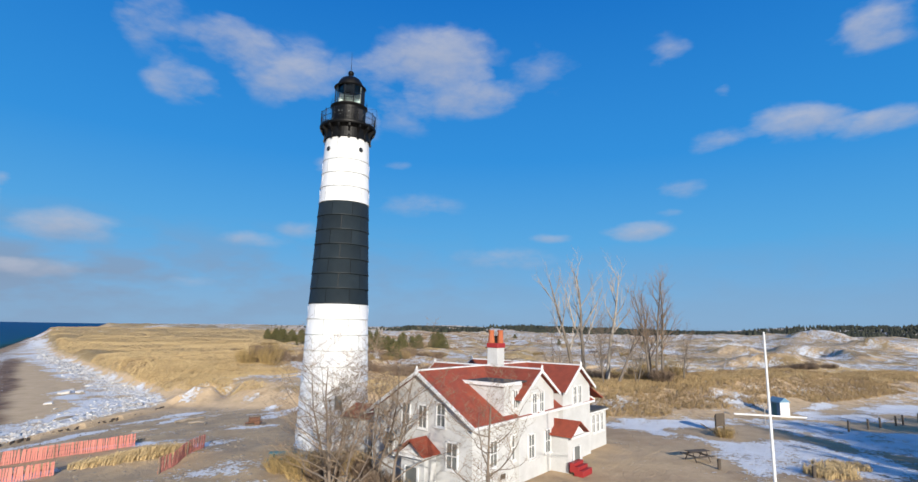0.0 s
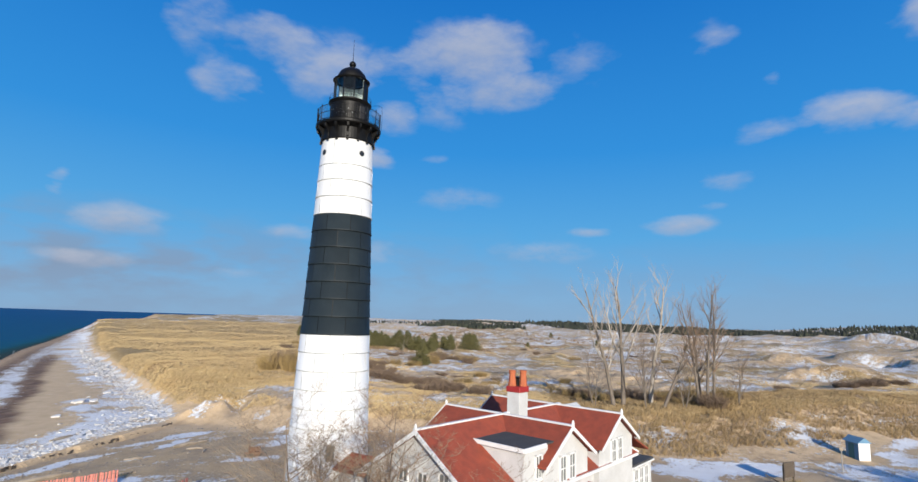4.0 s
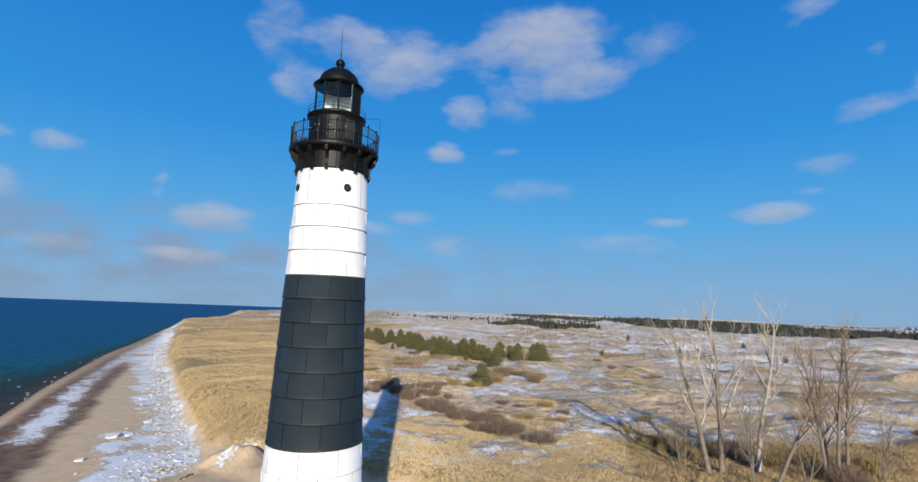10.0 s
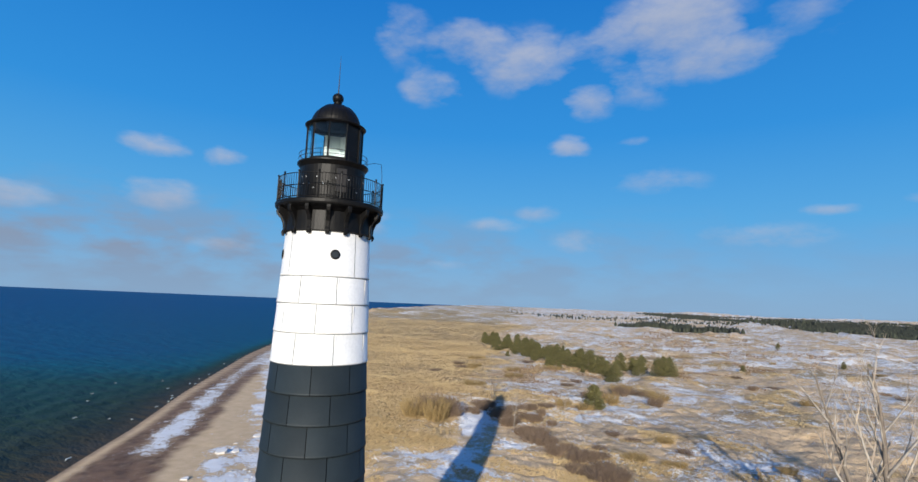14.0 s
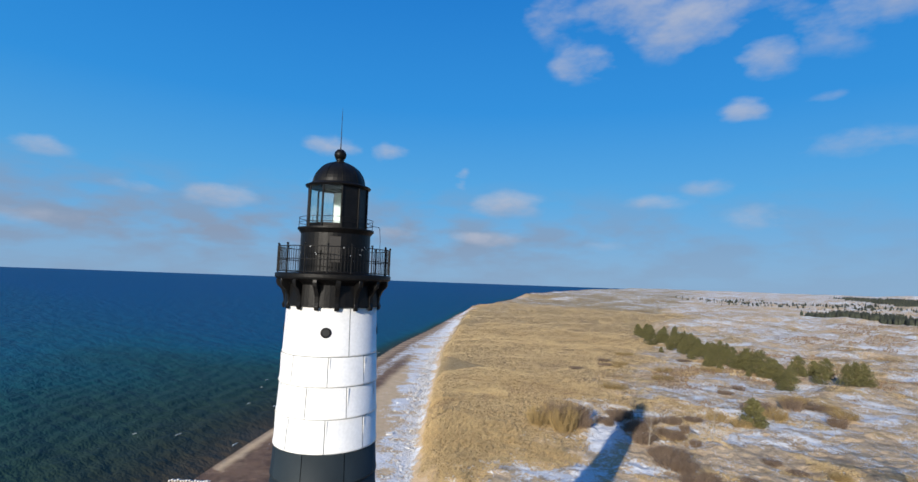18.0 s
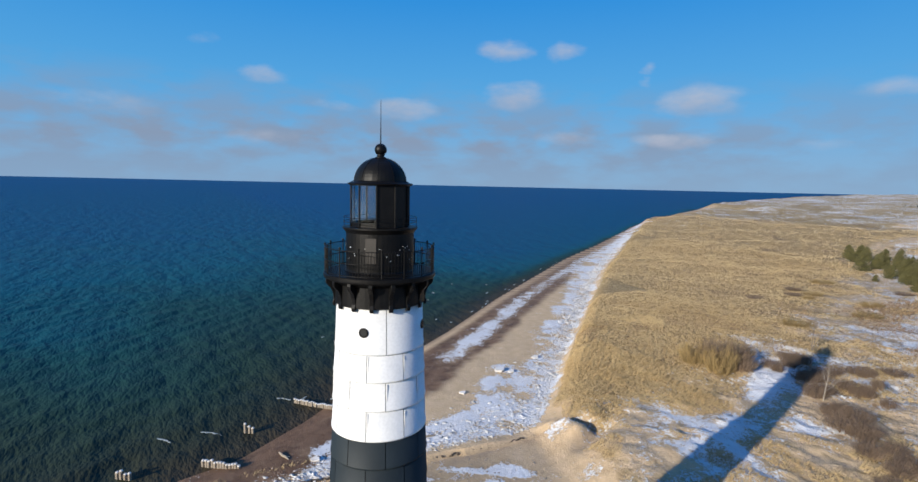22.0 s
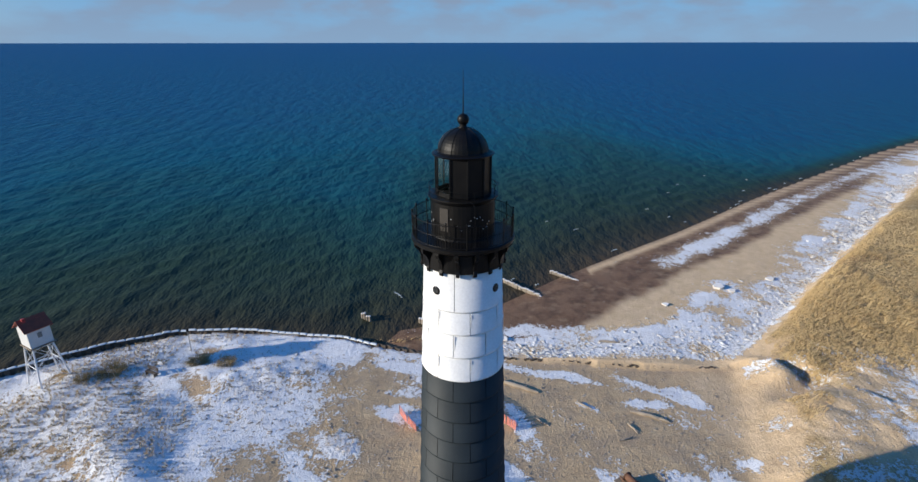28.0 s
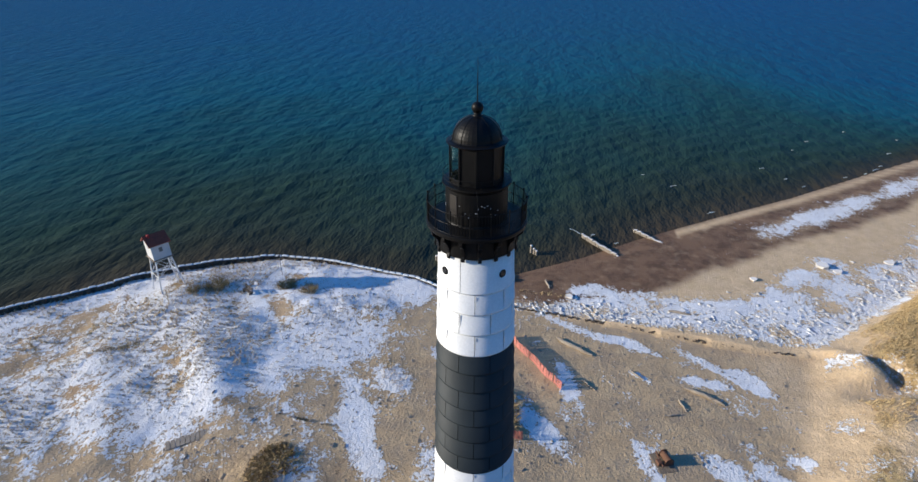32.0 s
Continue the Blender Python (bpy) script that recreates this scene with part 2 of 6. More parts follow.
M_WHITE = material("white_steel_paint", (0.70, 0.70, 0.69), (0.63, 0.635, 0.63), 0.9, 0.42, 0.004, fine=9, rnd=0.05)
M_BLACK = material("charcoal_steel_paint", (0.0095, 0.0155, 0.0195), (0.016, 0.024, 0.029), 0.7, 0.62, 0.004, fine=9, rnd=0.25, shine=0.3)
M_IRON = material("black_iron", (0.0028, 0.0030, 0.0034), (0.0068, 0.0064, 0.0062), 2.6, 0.45, 0.012, metal=0.0, fine=14, shine=0.16)
M_RUST = material("rusted_iron", (0.15, 0.065, 0.033), (0.08, 0.04, 0.024), 3, 0.85, 0.01)
M_CONCRETE = material("concrete", (0.33, 0.31, 0.28), (0.22, 0.2, 0.18), 1.2, 0.9, 0.01)
M_WALL = material("white_painted_brick", (0.53, 0.535, 0.535), (0.43, 0.43, 0.425), 0.9, 0.8, 0.012, fine=14)
M_TRIM = material("white_trim", (0.70, 0.70, 0.70), (0.62, 0.62, 0.62), 2, 0.5)
M_ROOF = material("red_shingle", (0.265, 0.052, 0.024), (0.165, 0.034, 0.018), 2.0, 0.8, 0.02, fine=12, rnd=0.3)
M_DARKROOF = material("dark_flat_roof", (0.035, 0.035, 0.037), (0.06, 0.06, 0.06), 1.0, 0.85, 0.01)
M_RED = material("red_paint", (0.30, 0.02, 0.02), (0.24, 0.018, 0.018), 2, 0.6)
M_TERRA = material("terracotta", (0.42, 0.12, 0.045), (0.3, 0.08, 0.035), 3, 0.8, 0.01)
M_WINDOW = material("dark_window_glass", (0.10, 0.11, 0.11), (0.18, 0.185, 0.18), 0.8, 0.08)
M_BARK = material("grey_bark", (0.20, 0.165, 0.13), (0.10, 0.08, 0.065), 1.5, 0.9, 0.02, fine=25)
M_PALEBARK = material("pale_dead_wood", (0.42, 0.38, 0.33), (0.20, 0.17, 0.14), 1.5, 0.85, 0.02, fine=25)
M_TWIG = material("brown_twigs", (0.13, 0.088, 0.058), (0.20, 0.14, 0.095), 0.8, 0.9, island=0.5)
M_NEEDLE = material("pine_needles", (0.125, 0.112, 0.034), (0.058, 0.058, 0.022), 0.5, 0.7, island=0.6)
M_FARWOOD = material("far_pine_woods", (0.020, 0.027, 0.017), (0.036, 0.038, 0.024), 0.02, 0.9, island=0.6)
M_GRASS = material("dry_marram_grass", (0.56, 0.42, 0.22), (0.38, 0.265, 0.125), 0.06, 0.8, island=0.5, coord="Object")
M_BRUSH = material("brown_brush", (0.34, 0.235, 0.095), (0.20, 0.14, 0.06), 0.5, 0.85, island=0.5)
M_ICE = material("shelf_ice", (0.60, 0.60, 0.60), (0.42, 0.38, 0.33), 0.4, 0.35, 0.02, fine=6, island=0.25)
M_FOAM = material("foam", (0.40, 0.44, 0.44), (0.26, 0.30, 0.30), 1.0, 0.6)
M_CRUST = material("frozen_spray", (0.66, 0.69, 0.70), (0.48, 0.50, 0.50), 1.0, 0.6)
M_DRIFT = material("driftwood", (0.33, 0.28, 0.22), (0.2, 0.16, 0.12), 1.2, 0.9, 0.02)
M_SHEET = material("dark_sheet_piling", (0.045, 0.04, 0.037), (0.09, 0.065, 0.045), 0.8, 0.8, 0.01)
M_FROST = material("frosted_straw", (0.58, 0.52, 0.43), (0.42, 0.35, 0.25), 0.3, 0.8, island=0.4)
M_FENCE = material("faded_red_snow_fence", (0.52, 0.19, 0.15), (0.42, 0.15, 0.12), 1.0, 0.8, rnd=0.25)
M_WOOD = material("weathered_wood", (0.22, 0.17, 0.12), (0.14, 0.11, 0.08), 2, 0.9, 0.01)
M_DARKWOOD = material("dark_stained_wood", (0.06, 0.045, 0.035), (0.09, 0.07, 0.05), 2, 0.85)
M_TEAL = material("faded_teal_paint", (0.03, 0.12, 0.14), (0.05, 0.16, 0.17), 2, 0.6)
M_SHED = material("blue_shed_paint", (0.12, 0.25, 0.36), (0.1, 0.2, 0.3), 1, 0.7)


def glass_material():
    m = bpy.data.materials.new("clear_glass")
    m.use_nodes = True
    b = m.node_tree.nodes["Principled BSDF"]
    b.inputs["Base Color"].default_value = (0.85, 0.95, 0.93, 1)
    b.inputs["Roughness"].default_value, b.inputs["Transmission Weight"].default_value, b.inputs["IOR"].default_value = 0.02, 1.0, 1.35
    return m


M_GLASS = glass_material()


# ---- geometry helpers ----
class G:
    """A growing mesh: vertices and faces."""

    def __init__(self):
        self.v, self.f = [], []

    def box(self, c, s, m=None, taper=1.0):
        n = len(self.v)
        for z in (-0.5, 0.5):
            k = 1.0 if z < 0 else taper
            for x, y in ((-0.5, -0.5), (0.5, -0.5), (0.5, 0.5), (-0.5, 0.5)):
                p = Vector((c[0] + x * s[0] * k, c[1] + y * s[1] * k, c[2] + z * s[2]))
                self.v.append(tuple(m @ p if m else p))
        self.f += [(n, n + 3, n + 2, n + 1), (n + 4, n + 5, n + 6, n + 7)] + [(n + i, n + (i + 1) % 4, n + 4 + (i + 1) % 4, n + 4 + i) for i in range(4)]
        return self

    def tube(self, pts, radii, sides=6, cap=True):
        pts = [Vector(p) for p in pts]
        if isinstance(radii, (int, float)):
            radii = [radii] * len(pts)
        start = len(self.v)
        for i, p in enumerate(pts):
            d = (pts[min(i + 1, len(pts) - 1)] - pts[max(i - 1, 0)]).normalized()
            a = d.cross(Vector((0, 0, 1)) if abs(d.z) < 0.9 else Vector((1, 0, 0))).normalized()
            b = d.cross(a)
            for k in range(sides):
                t = 2 * math.pi * k / sides
                self.v.append(tuple(p + radii[i] * (math.cos(t) * a + math.sin(t) * b)))
        for i in range(len(pts) - 1):
            for k in range(sides):
                q, r = start + i * sides, start + (i + 1) * sides
                self.f.append((q + k, q + (k + 1) % sides, r + (k + 1) % sides, r + k))
        if cap:
            self.f.append(tuple(start + k for k in range(sides))[::-1])
            self.f.append(tuple(start + (len(pts) - 1) * sides + k for k in range(sides)))
        return self

    def lathe(self, profile, n=32, a0=0.0, a1=360.0, c=(0, 0, 0)):
        full = abs(a1 - a0) >= 359.9
        cols = n if full else n + 1
        start = len(self.v)
        for i in range(cols):
            a = radians(a0 + (a1 - a0) * i / n)
            self.v += [(c[0] + r * math.cos(a), c[1] + r * math.sin(a), c[2] + z) for r, z in profile]
        k = len(profile)
        for i in range(n):
            p, q = start + i * k, start + ((i + 1) % cols) * k
            self.f += [(p + j, q + j, q + j + 1, p + j + 1) for j in range(k - 1)]
        return self

    def face(self, *pts):
        n = len(self.v)
        self.v += [tuple(p) for p in pts]
        self.f.append(tuple(range(n, n + len(pts))))
        return self

    def prism(self, outline, lift):
        """A solid from a flat outline pushed along a vector."""
        n, k, w = len(self.v), len(outline), Vector(lift)
        self.v += [tuple(p) for p in outline] + [tuple(Vector(p) + w) for p in outline]
        self.f += [tuple(range(n, n + k))[::-1], tuple(range(n + k, n + 2 * k))]
        self.f += [(n + i, n + (i + 1) % k, n + k + (i + 1) % k, n + k + i) for i in range(k)]
        return self

    def mesh(self, name, mat, bevel=0.0, smooth=False):
        me = bpy.data.meshes.new(name)
        me.from_pydata(self.v, [], self.f)
        bm = bmesh.new()
        bm.from_mesh(me)
        bmesh.ops.recalc_face_normals(bm, faces=bm.faces)
        if bevel:
            sharp = [e for e in bm.edges if len(e.link_faces) == 2 and e.calc_face_angle() > 0.6]
            bmesh.ops.bevel(bm, geom=sharp, offset=bevel, segments=1, affect="EDGES", clamp_overlap=True)
        bm.to_mesh(me)
        bm.free()
        me.materials.append(mat)
        if smooth:
            me.polygons.foreach_set("use_smooth", [True] * len(me.polygons))
        return me

    def to(self, name, mat, parent=None, label="", bevel=0.0, smooth=False):
        return place(name, self.mesh(name, mat, bevel, smooth), parent, label)


def place(name, mesh, parent=None, label="", m=None):
    ob = new(name, mesh)
    if parent:
        ob.parent = parent
    if m is not None:
        ob.matrix_basis = m
    if label:
        ob["label"] = label
    return ob


def thing(name, label, category, m=None, group="", kind=""):
    ob = new(name)
    ob.empty_display_size = 0.3
    if m is not None:
        ob.matrix_basis = m
    return tagged(ob, label, category, group, kind)


def quick_mesh(name, verts, faces, mat, smooth=False):
    """A large mesh from arrays: verts (n,3), faces (m,k)."""
    me = bpy.data.meshes.new(name)
    verts, faces = np.asarray(verts, np.float32), np.asarray(faces, np.int32)
    k = faces.shape[1]
    me.vertices.add(len(verts))
    me.vertices.foreach_set("co", verts.ravel())
    me.loops.add(faces.size)
    me.loops.foreach_set("vertex_index", faces.ravel())
    me.polygons.add(len(faces))
    me.polygons.foreach_set("loop_start", np.arange(0, faces.size, k, dtype=np.int32))
    me.update(calc_edges=True)
    me.materials.append(mat)
    if smooth:
        me.polygons.foreach_set("use_smooth", np.ones(len(faces), bool))
    return me


# ---- the lie of the land ----
COAST = [(60, -6000), (60, -400), (25, -110), (5, -60), (-12, -38), (-25.4, -23.5), (-31, -18.2), (-37.6, -12), (-43.5, -3.9), (-47, 3.6), (-48, 11), (-47.6, 18.5), (-47.0, 25.5),
         (-45, 30), (-50.5, 32.5), (-52.5, 38.8), (-59.5, 47.7), (-67.5, 56), (-74, 63.5), (-82, 73), (-91, 84), (-116, 111.5), (-144, 145), (-173, 180), (-213, 234), (-311, 360), (-445, 563), (-795, 1144), (-2200, 4500), (-3000, 7000)]
WALL = [(60, -6000), (60, -400), (25, -110), (5, -60), (-12, -38), (-25.4, -23.5), (-31, -18.2), (-37.6, -12), (-43.5, -3.9), (-47, 3.6), (-48, 11), (-47.6, 18.5), (-47.0, 25.5),
        (-45.5, 29.3), (-43.9, 35), (-43.3, 39.9), (-42.7, 47), (-42.4, 53.5), (-41.8, 60.3), (-41.4, 66.3), (-41.6, 71.5)]
BLUFF = [(2000, 900), (200, 140), (110, 98), (60, 78), (45, 70.5), (33, 63), (24, 60), (15, 61), (5, 64), (-10, 66), (-24, 67), (-33, 71), (-39, 72.5), (-42.8, 74), (-50, 82), (-62.5, 94), (-81.5, 113),
         (-139, 172), (-224, 270), (-290, 345), (-425, 563), (-770, 1144), (-2170, 4500), (-2970, 7000)]


def side(points, x, y):
    """Signed distance to a line of points; positive to the right of it."""
    x, y = np.asarray(x, float), np.asarray(y, float)
    best, sign = np.full(x.shape, 1e18), np.zeros(x.shape)
    for (ax, ay), (bx, by) in zip(points, points[1:]):
        dx, dy = bx - ax, by - ay
        t = np.clip(((x - ax) * dx + (y - ay) * dy) / (dx * dx + dy * dy), 0, 1)
        px, py = x - ax - t * dx, y - ay - t * dy
        d = px * px + py * py
        c = dy * px - dx * py
        near = d < best
        best, sign = np.where(near, d, best), np.where(near, np.where(c >= 0, 1.0, -1.0), sign)
    return np.sqrt(best) * sign


def step(a, b, x):
    t = np.clip((x - a) / (b - a), 0, 1)
    return t * t * (3 - 2 * t)


def vnoise(x, y, seed=0):
    """Value noise in -1..1."""
    xi, yi = np.floor(x).astype(np.int64), np.floor(y).astype(np.int64)
    fx, fy = x - xi, y - yi
    fx, fy = fx * fx * (3 - 2 * fx), fy * fy * (3 - 2 * fy)

    def lattice(i, j):
        h = (i * 374761393 + j * 668265263 + seed * 1274126177) & 0x7FFFFFFF
        h = ((h ^ (h >> 13)) * 1103515245) & 0x7FFFFFFF
        h = ((h ^ (h >> 16)) * 69069) & 0x7FFFFFFF
        return (h % 65536) / 32767.5 - 1

    a, b, c, d = lattice(xi, yi), lattice(xi + 1, yi), lattice(xi, yi + 1), lattice(xi + 1, yi + 1)
    return (a * (1 - fx) + b * fx) * (1 - fy) + (c * (1 - fx) + d * fx) * fy


def fbm(x, y, size, octaves=4, seed=0):
    total, amp, norm = 0, 1.0, 0.0
    for k in range(octaves):
        total = total + amp * vnoise(x / size * 2**k + 17.3 * k, y / size * 2**k - 9.1 * k, seed + k)
        norm += amp
        amp *= 0.5
    return total / norm


WATER = -1.2


def lump(x, y, cx, cy, rx, ry, turn=0.0):
    """A soft bell of height 1."""
    c, s = math.cos(radians(turn)), math.sin(radians(turn))
    u, v = ((x - cx) * c + (y - cy) * s) / rx, (-(x - cx) * s + (y - cy) * c) / ry
    return np.exp(-(u * u + v * v))


def scarp(x, y, cx, cy, turn, length, h):
    """A blown-out dune: a steep face on one side, a long tail on the other."""
    c, s = math.cos(radians(turn)), math.sin(radians(turn))
    u, v = (x - cx) * c + (y - cy) * s, -(x - cx) * s + (y - cy) * c
    u = u + 3.0 * np.sin(v / 5.0) + 0.03 * v * v / length * 4
    return h * step(-3.0, 3.0, u) * np.exp(-((np.maximum(u, 0) / 22) ** 2)) * np.exp(-((v / length) ** 2))


def relief(x, y, b):
    """Hummocks and ridges of the dune flats, and the same as crest (1) to hollow (0)."""
    hollow = step(25, 90, b) * step(-75, -20, x)
    far = step(120, 700, np.hypot(x, y - 40))
    mid = step(190, 320, y)
    r38, r13, r48, r55 = (np.abs(fbm(x, y, size, o, seed)) for size, o, seed in ((38, 4, 23), (13, 3, 29), (48, 5, 33), (55, 5, 21)))
    h = hollow * (2.3 * (0.5 - r38) + 1.0 * (0.4 - r13) - 0.6) + mid * 3.4 * (0.45 - r48) + far * 6.0 * (0.3 - r55) + (0.3 + 0.7 * mid) * step(40, 110, b) * 1.5 * (0.25 - np.abs(fbm(x, y, 11, 4, 49)))
    crest = 1.0 - step(0.02, 0.30, 0.42 * r38 + 0.22 * r13 + 0.36 * (mid * r48 + (1 - mid) * r38))
    return h, crest


def land(x, y):
    """Height of the ground and the zones that its cover follows."""
    x, y = np.asarray(x, float), np.asarray(y, float)
    d, w, b = side(COAST, x, y), side(WALL, x, y), side(BLUFF, x, y)
    n1, n2, n3 = fbm(x, y, 14, 5, 1), fbm(x, y, 60, 4, 7), fbm(x, y, 3.0, 3, 3)
    beach = np.where(d > 0, WATER + np.minimum(0.9 * step(0, 4, d) * 0.35 + 0.048 * d, 1.3), WATER + np.maximum(0.06 * d, -5)) + 0.05 * n3 * step(2, 6, d)
    inside = -0.55 + 1.7 * step(-6, 36, w) + 0.12 * n1 * step(1, 6, w) + 0.035 * n3 + step(28, 12, y) * (0.34 * fbm(x, y, 8, 3, 19) + 0.2 * n1 + 0.13 * n3 + 0.05 * fbm(x, y, 1.3, 2, 15))
    inside = inside + 0.5 * lump(x, y, -12.6, 24.6, 4.0, 3.0) + 0.45 * lump(x, y, -24.5, 41.5, 4.0, 2.4, 30) + 0.7 * lump(x, y, -36, -3, 7, 4, 60) + 0.6 * lump(x, y, -26, 8, 5, 12, -30) + 0.6 * (1 + n3) * lump(x, y, -38.0, 18, 7, 2.2, 98) + 0.6 * lump(x, y, -22, 12, 2.2, 8, -40) + 0.5 * lump(x, y, -18, 2, 2.5, 9, -40)
    base = np.where(w > 0, inside, beach)
    end = step(66, 72, y)
    base = base * (1 - end) + (beach + (inside - beach) * step(-3.5, 1.5, w)) * end
    gentle = step(9, 18, x)
    rise = step(-1.0 - gentle, 7.0 + 8 * gentle - 3.5 * step(-42, -48, x), b)
    far = step(120, 700, np.hypot(x, y - 40))
    hollow = step(25, 90, b) * step(-75, -20, x)
    dune = 2.5 + (0.75 + 0.6 * hollow) * n1 + 0.9 * n2 - 0.9 * hollow + hollow * 0.5 * np.abs(fbm(x, y, 7, 3, 13)) + 0.10 * n3
    dune = dune + far * (1.5 + 9.0 * np.maximum(fbm(x, y, 260, 4, 31), -0.1)) + relief(x, y, b)[0]
    # wind-combed grass hummocks
    comb = fbm(0.75 * x + 0.66 * y, 1.7 * (0.75 * y - 0.66 * x), 2.6, 2, 43)
    dune = dune + (0.34 * np.maximum(comb, -0.15) + 0.18 * fbm(x, y, 1.5, 2, 47)) * step(3, 9, b) * step(240, 120, y)
    dune = dune + 1.7 * lump(x, y, 58, 97, 50, 11, 24) - 1.6 * lump(x, y, 60, 142, 16, 14, 30) - 1.0 * lump(x, y, 18, 106, 5, 18, -25)
    dune = dune + scarp(x, y, 132, 218, 15, 20, 4.8) + scarp(x, y, 78, 150, 30, 9, 3.0) + scarp(x, y, 205, 285, 10, 16, 5) + scarp(x, y, 96, 200, 20, 12, 3.5) + scarp(x, y, 260, 420, 15, 26, 6) + scarp(x, y, 150, 400, 20, 22, 4.5)
    dune = dune + (1.35 + 1.1 * n3 + 1.1 * fbm(x, y, 1.4, 2, 37)) * lump(x, y, -40.6, 75.8, 3.0, 2.2, 60) - 1.9 * lump(x, y, -36.2, 77.5, 1.5, 5.0, 22) - 1.6 * lump(x, y, -39.6, 79.4, 2.2, 1.1, 35) + 0.9 * lump(x, y, -60, 110, 30, 14, 50)
    dune = dune + step(60, 140, b) * 1.6 * np.maximum(fbm(x, y, 32, 4, 27), 0) * 1.6
    dune = dune + 20 * lump(x, y, 1000, 1080, 520, 230, -45) + 22 * lump(x, y, -150, 3600, 300, 200) + 20 * lump(x, y, 700, 3700, 350, 200)
    z = base * (1 - rise) + np.maximum(dune, 0.4) * rise
    # level pads round the tower and the house
    pad = np.maximum(step(9.5, 5, np.hypot(x + 10.6, y - 42.2)), step(17, 10.5, np.hypot(x - 3, y - 43)))
    z = z * (1 - pad) + 1.15 * pad
    return z, d, w, b


def ground_z(x, y):
    return float(land(np.array([x]), np.array([y]))[0][0])


# ---- ground, water ----
def ground_axis(lo, hi, fine, out_lo, out_hi, growth_lo=1.06, growth_hi=1.06):
    mid = list(np.arange(lo, hi, fine))
    a, s, p = [], fine, lo
    while p > out_lo:
        s *= growth_lo
        p -= s
        a.append(p)
    c, s, p = [], fine, mid[-1]
    while p < out_hi:
        s *= growth_hi
        p += s
        c.append(p)
    return np.array(a[::-1] + mid + c)


def zones(x, y, z, d, w, b):
    """Cover of the ground: snow, grass, wet sand, each 0..1; and hummocks, pale sand, scrub."""
    n1, n2, n3 = fbm(x, y, 9, 4, 41), fbm(x, y, 35, 4, 51), fbm(x, y, 2.5, 3, 61)
    n4, n5 = fbm(x, y, 6, 4, 71), fbm(x, y, 14, 4, 73)
    lot = (b < 1) & (w > 0)
    outer = w <= 0
    # beach: shelf ice at the top of the beach, a frozen runnel lower down
    top = np.where(y < 71.5, -w, -b)
    ice = step(11, 6, top + 4 * n1 - 3 * step(60, 72, y) * step(90, 75, y)) * step(41, 49, y + 0 * x) * step(-1.5, 0.5, top) * step(-42.0, -44.0, x)
    runnel = np.exp(-(((d - 8.0 - 1.2 * n2) / 2.7) ** 2)) * step(70, 80, y) * np.clip(0.95 + 0.55 * n2 + 0.3 * n1, 0, 1)
    icing = (0.60 + 0.5 * n3 + 0.4 * n4) * ice + 0.80 * np.clip(runnel, 0, 1) * (0.9 + 0.2 * n3)
    # lot: drifts along the sea wall, patches on the sand, a white south-western corner
    strip = step(6.0, 3.0, w + 2.0 * n1)
    sw = step(30, 14, y + 9 * n2 + 0.35 * (x + 25) + 4 * n1) * step(6, -6, x + 5 * n1)
    spots = step(0.02, 0.40, n1 + 0.5 * n4)
    ux, uy = x + 1.2 * n4, y + 1.2 * n1
    drift = 1.2 * lump(ux, uy, -18.5, 30, 7, 1.4, 35) + lump(ux, uy, -40, 50.5, 7.5, 0.9, 72) + lump(ux, uy, -37.5, 63, 4.5, 0.9, 58) + lump(ux, uy, -36, 66.3, 2.0, 1.2, 20) + lump(ux, uy, -34.6, 61.5, 3.0, 0.9, 88)
    drift = drift + 0.7 * lump(ux, uy, -33.4, 54.4, 1.6, 0.5, 60) + 1.1 * lump(ux, uy, -31, 47.6, 4.2, 1.1, 24) + lump(ux, uy, -22, 54.6, 2.4, 1.0, 30) + lump(ux, uy, -22.9, 61.1, 2.6, 1.1, 60) + 1.1 * lump(ux, uy, -23.6, 45.5, 3.2, 1.5, 40)
    drift = drift + 1.1 * lump(ux, uy, -31.6, 35.6, 3.6, 1.5, 70) + lump(ux, uy, -40.6, 34.5, 5, 1.2, 75) + lump(ux, uy, -27, 29.5, 3.0, 2.2, 40) + 0.9 * lump(ux, uy, -25.5, 68.5, 2.4, 0.9, 100) + lump(ux, uy, -21.8, 66, 3.2, 1.2, 40) + 0.8 * lump(ux, uy, -17, 37, 5, 2.0, 30)
    east = step(13, 20, x + 3 * n1) * step(-0.25, 0.25, n4 + 0.6 * n1 + 0.15) * step(36, 42, y + 3 * n1) + lump(x, y, 15, 58, 4, 2.0)
    lots = np.maximum.reduce([0.9 * strip * step(33, 26, y), (0.65 + 0.40 * n1 + 0.5 * n4) * sw, 0.45 * spots * step(58, 42, y) * step(2, -4, x), 1.0 * np.clip(1.25 * drift, 0, 1) * (0.85 + 0.7 * n4), 0.66 * east, 0.6 * strip * step(-0.1, 0.3, n1) * step(62, 55, y), 0.10 + 0.28 * n4 + 0 * x])
    # dunes: thin patches; the flats behind are half white
    flat = step(68, 108, y + 0.3 * x + 12 * n1) * step(-18, 16, x + 42 + 0.36 * (y - 110) + 14 * n2 + 5 * n1)
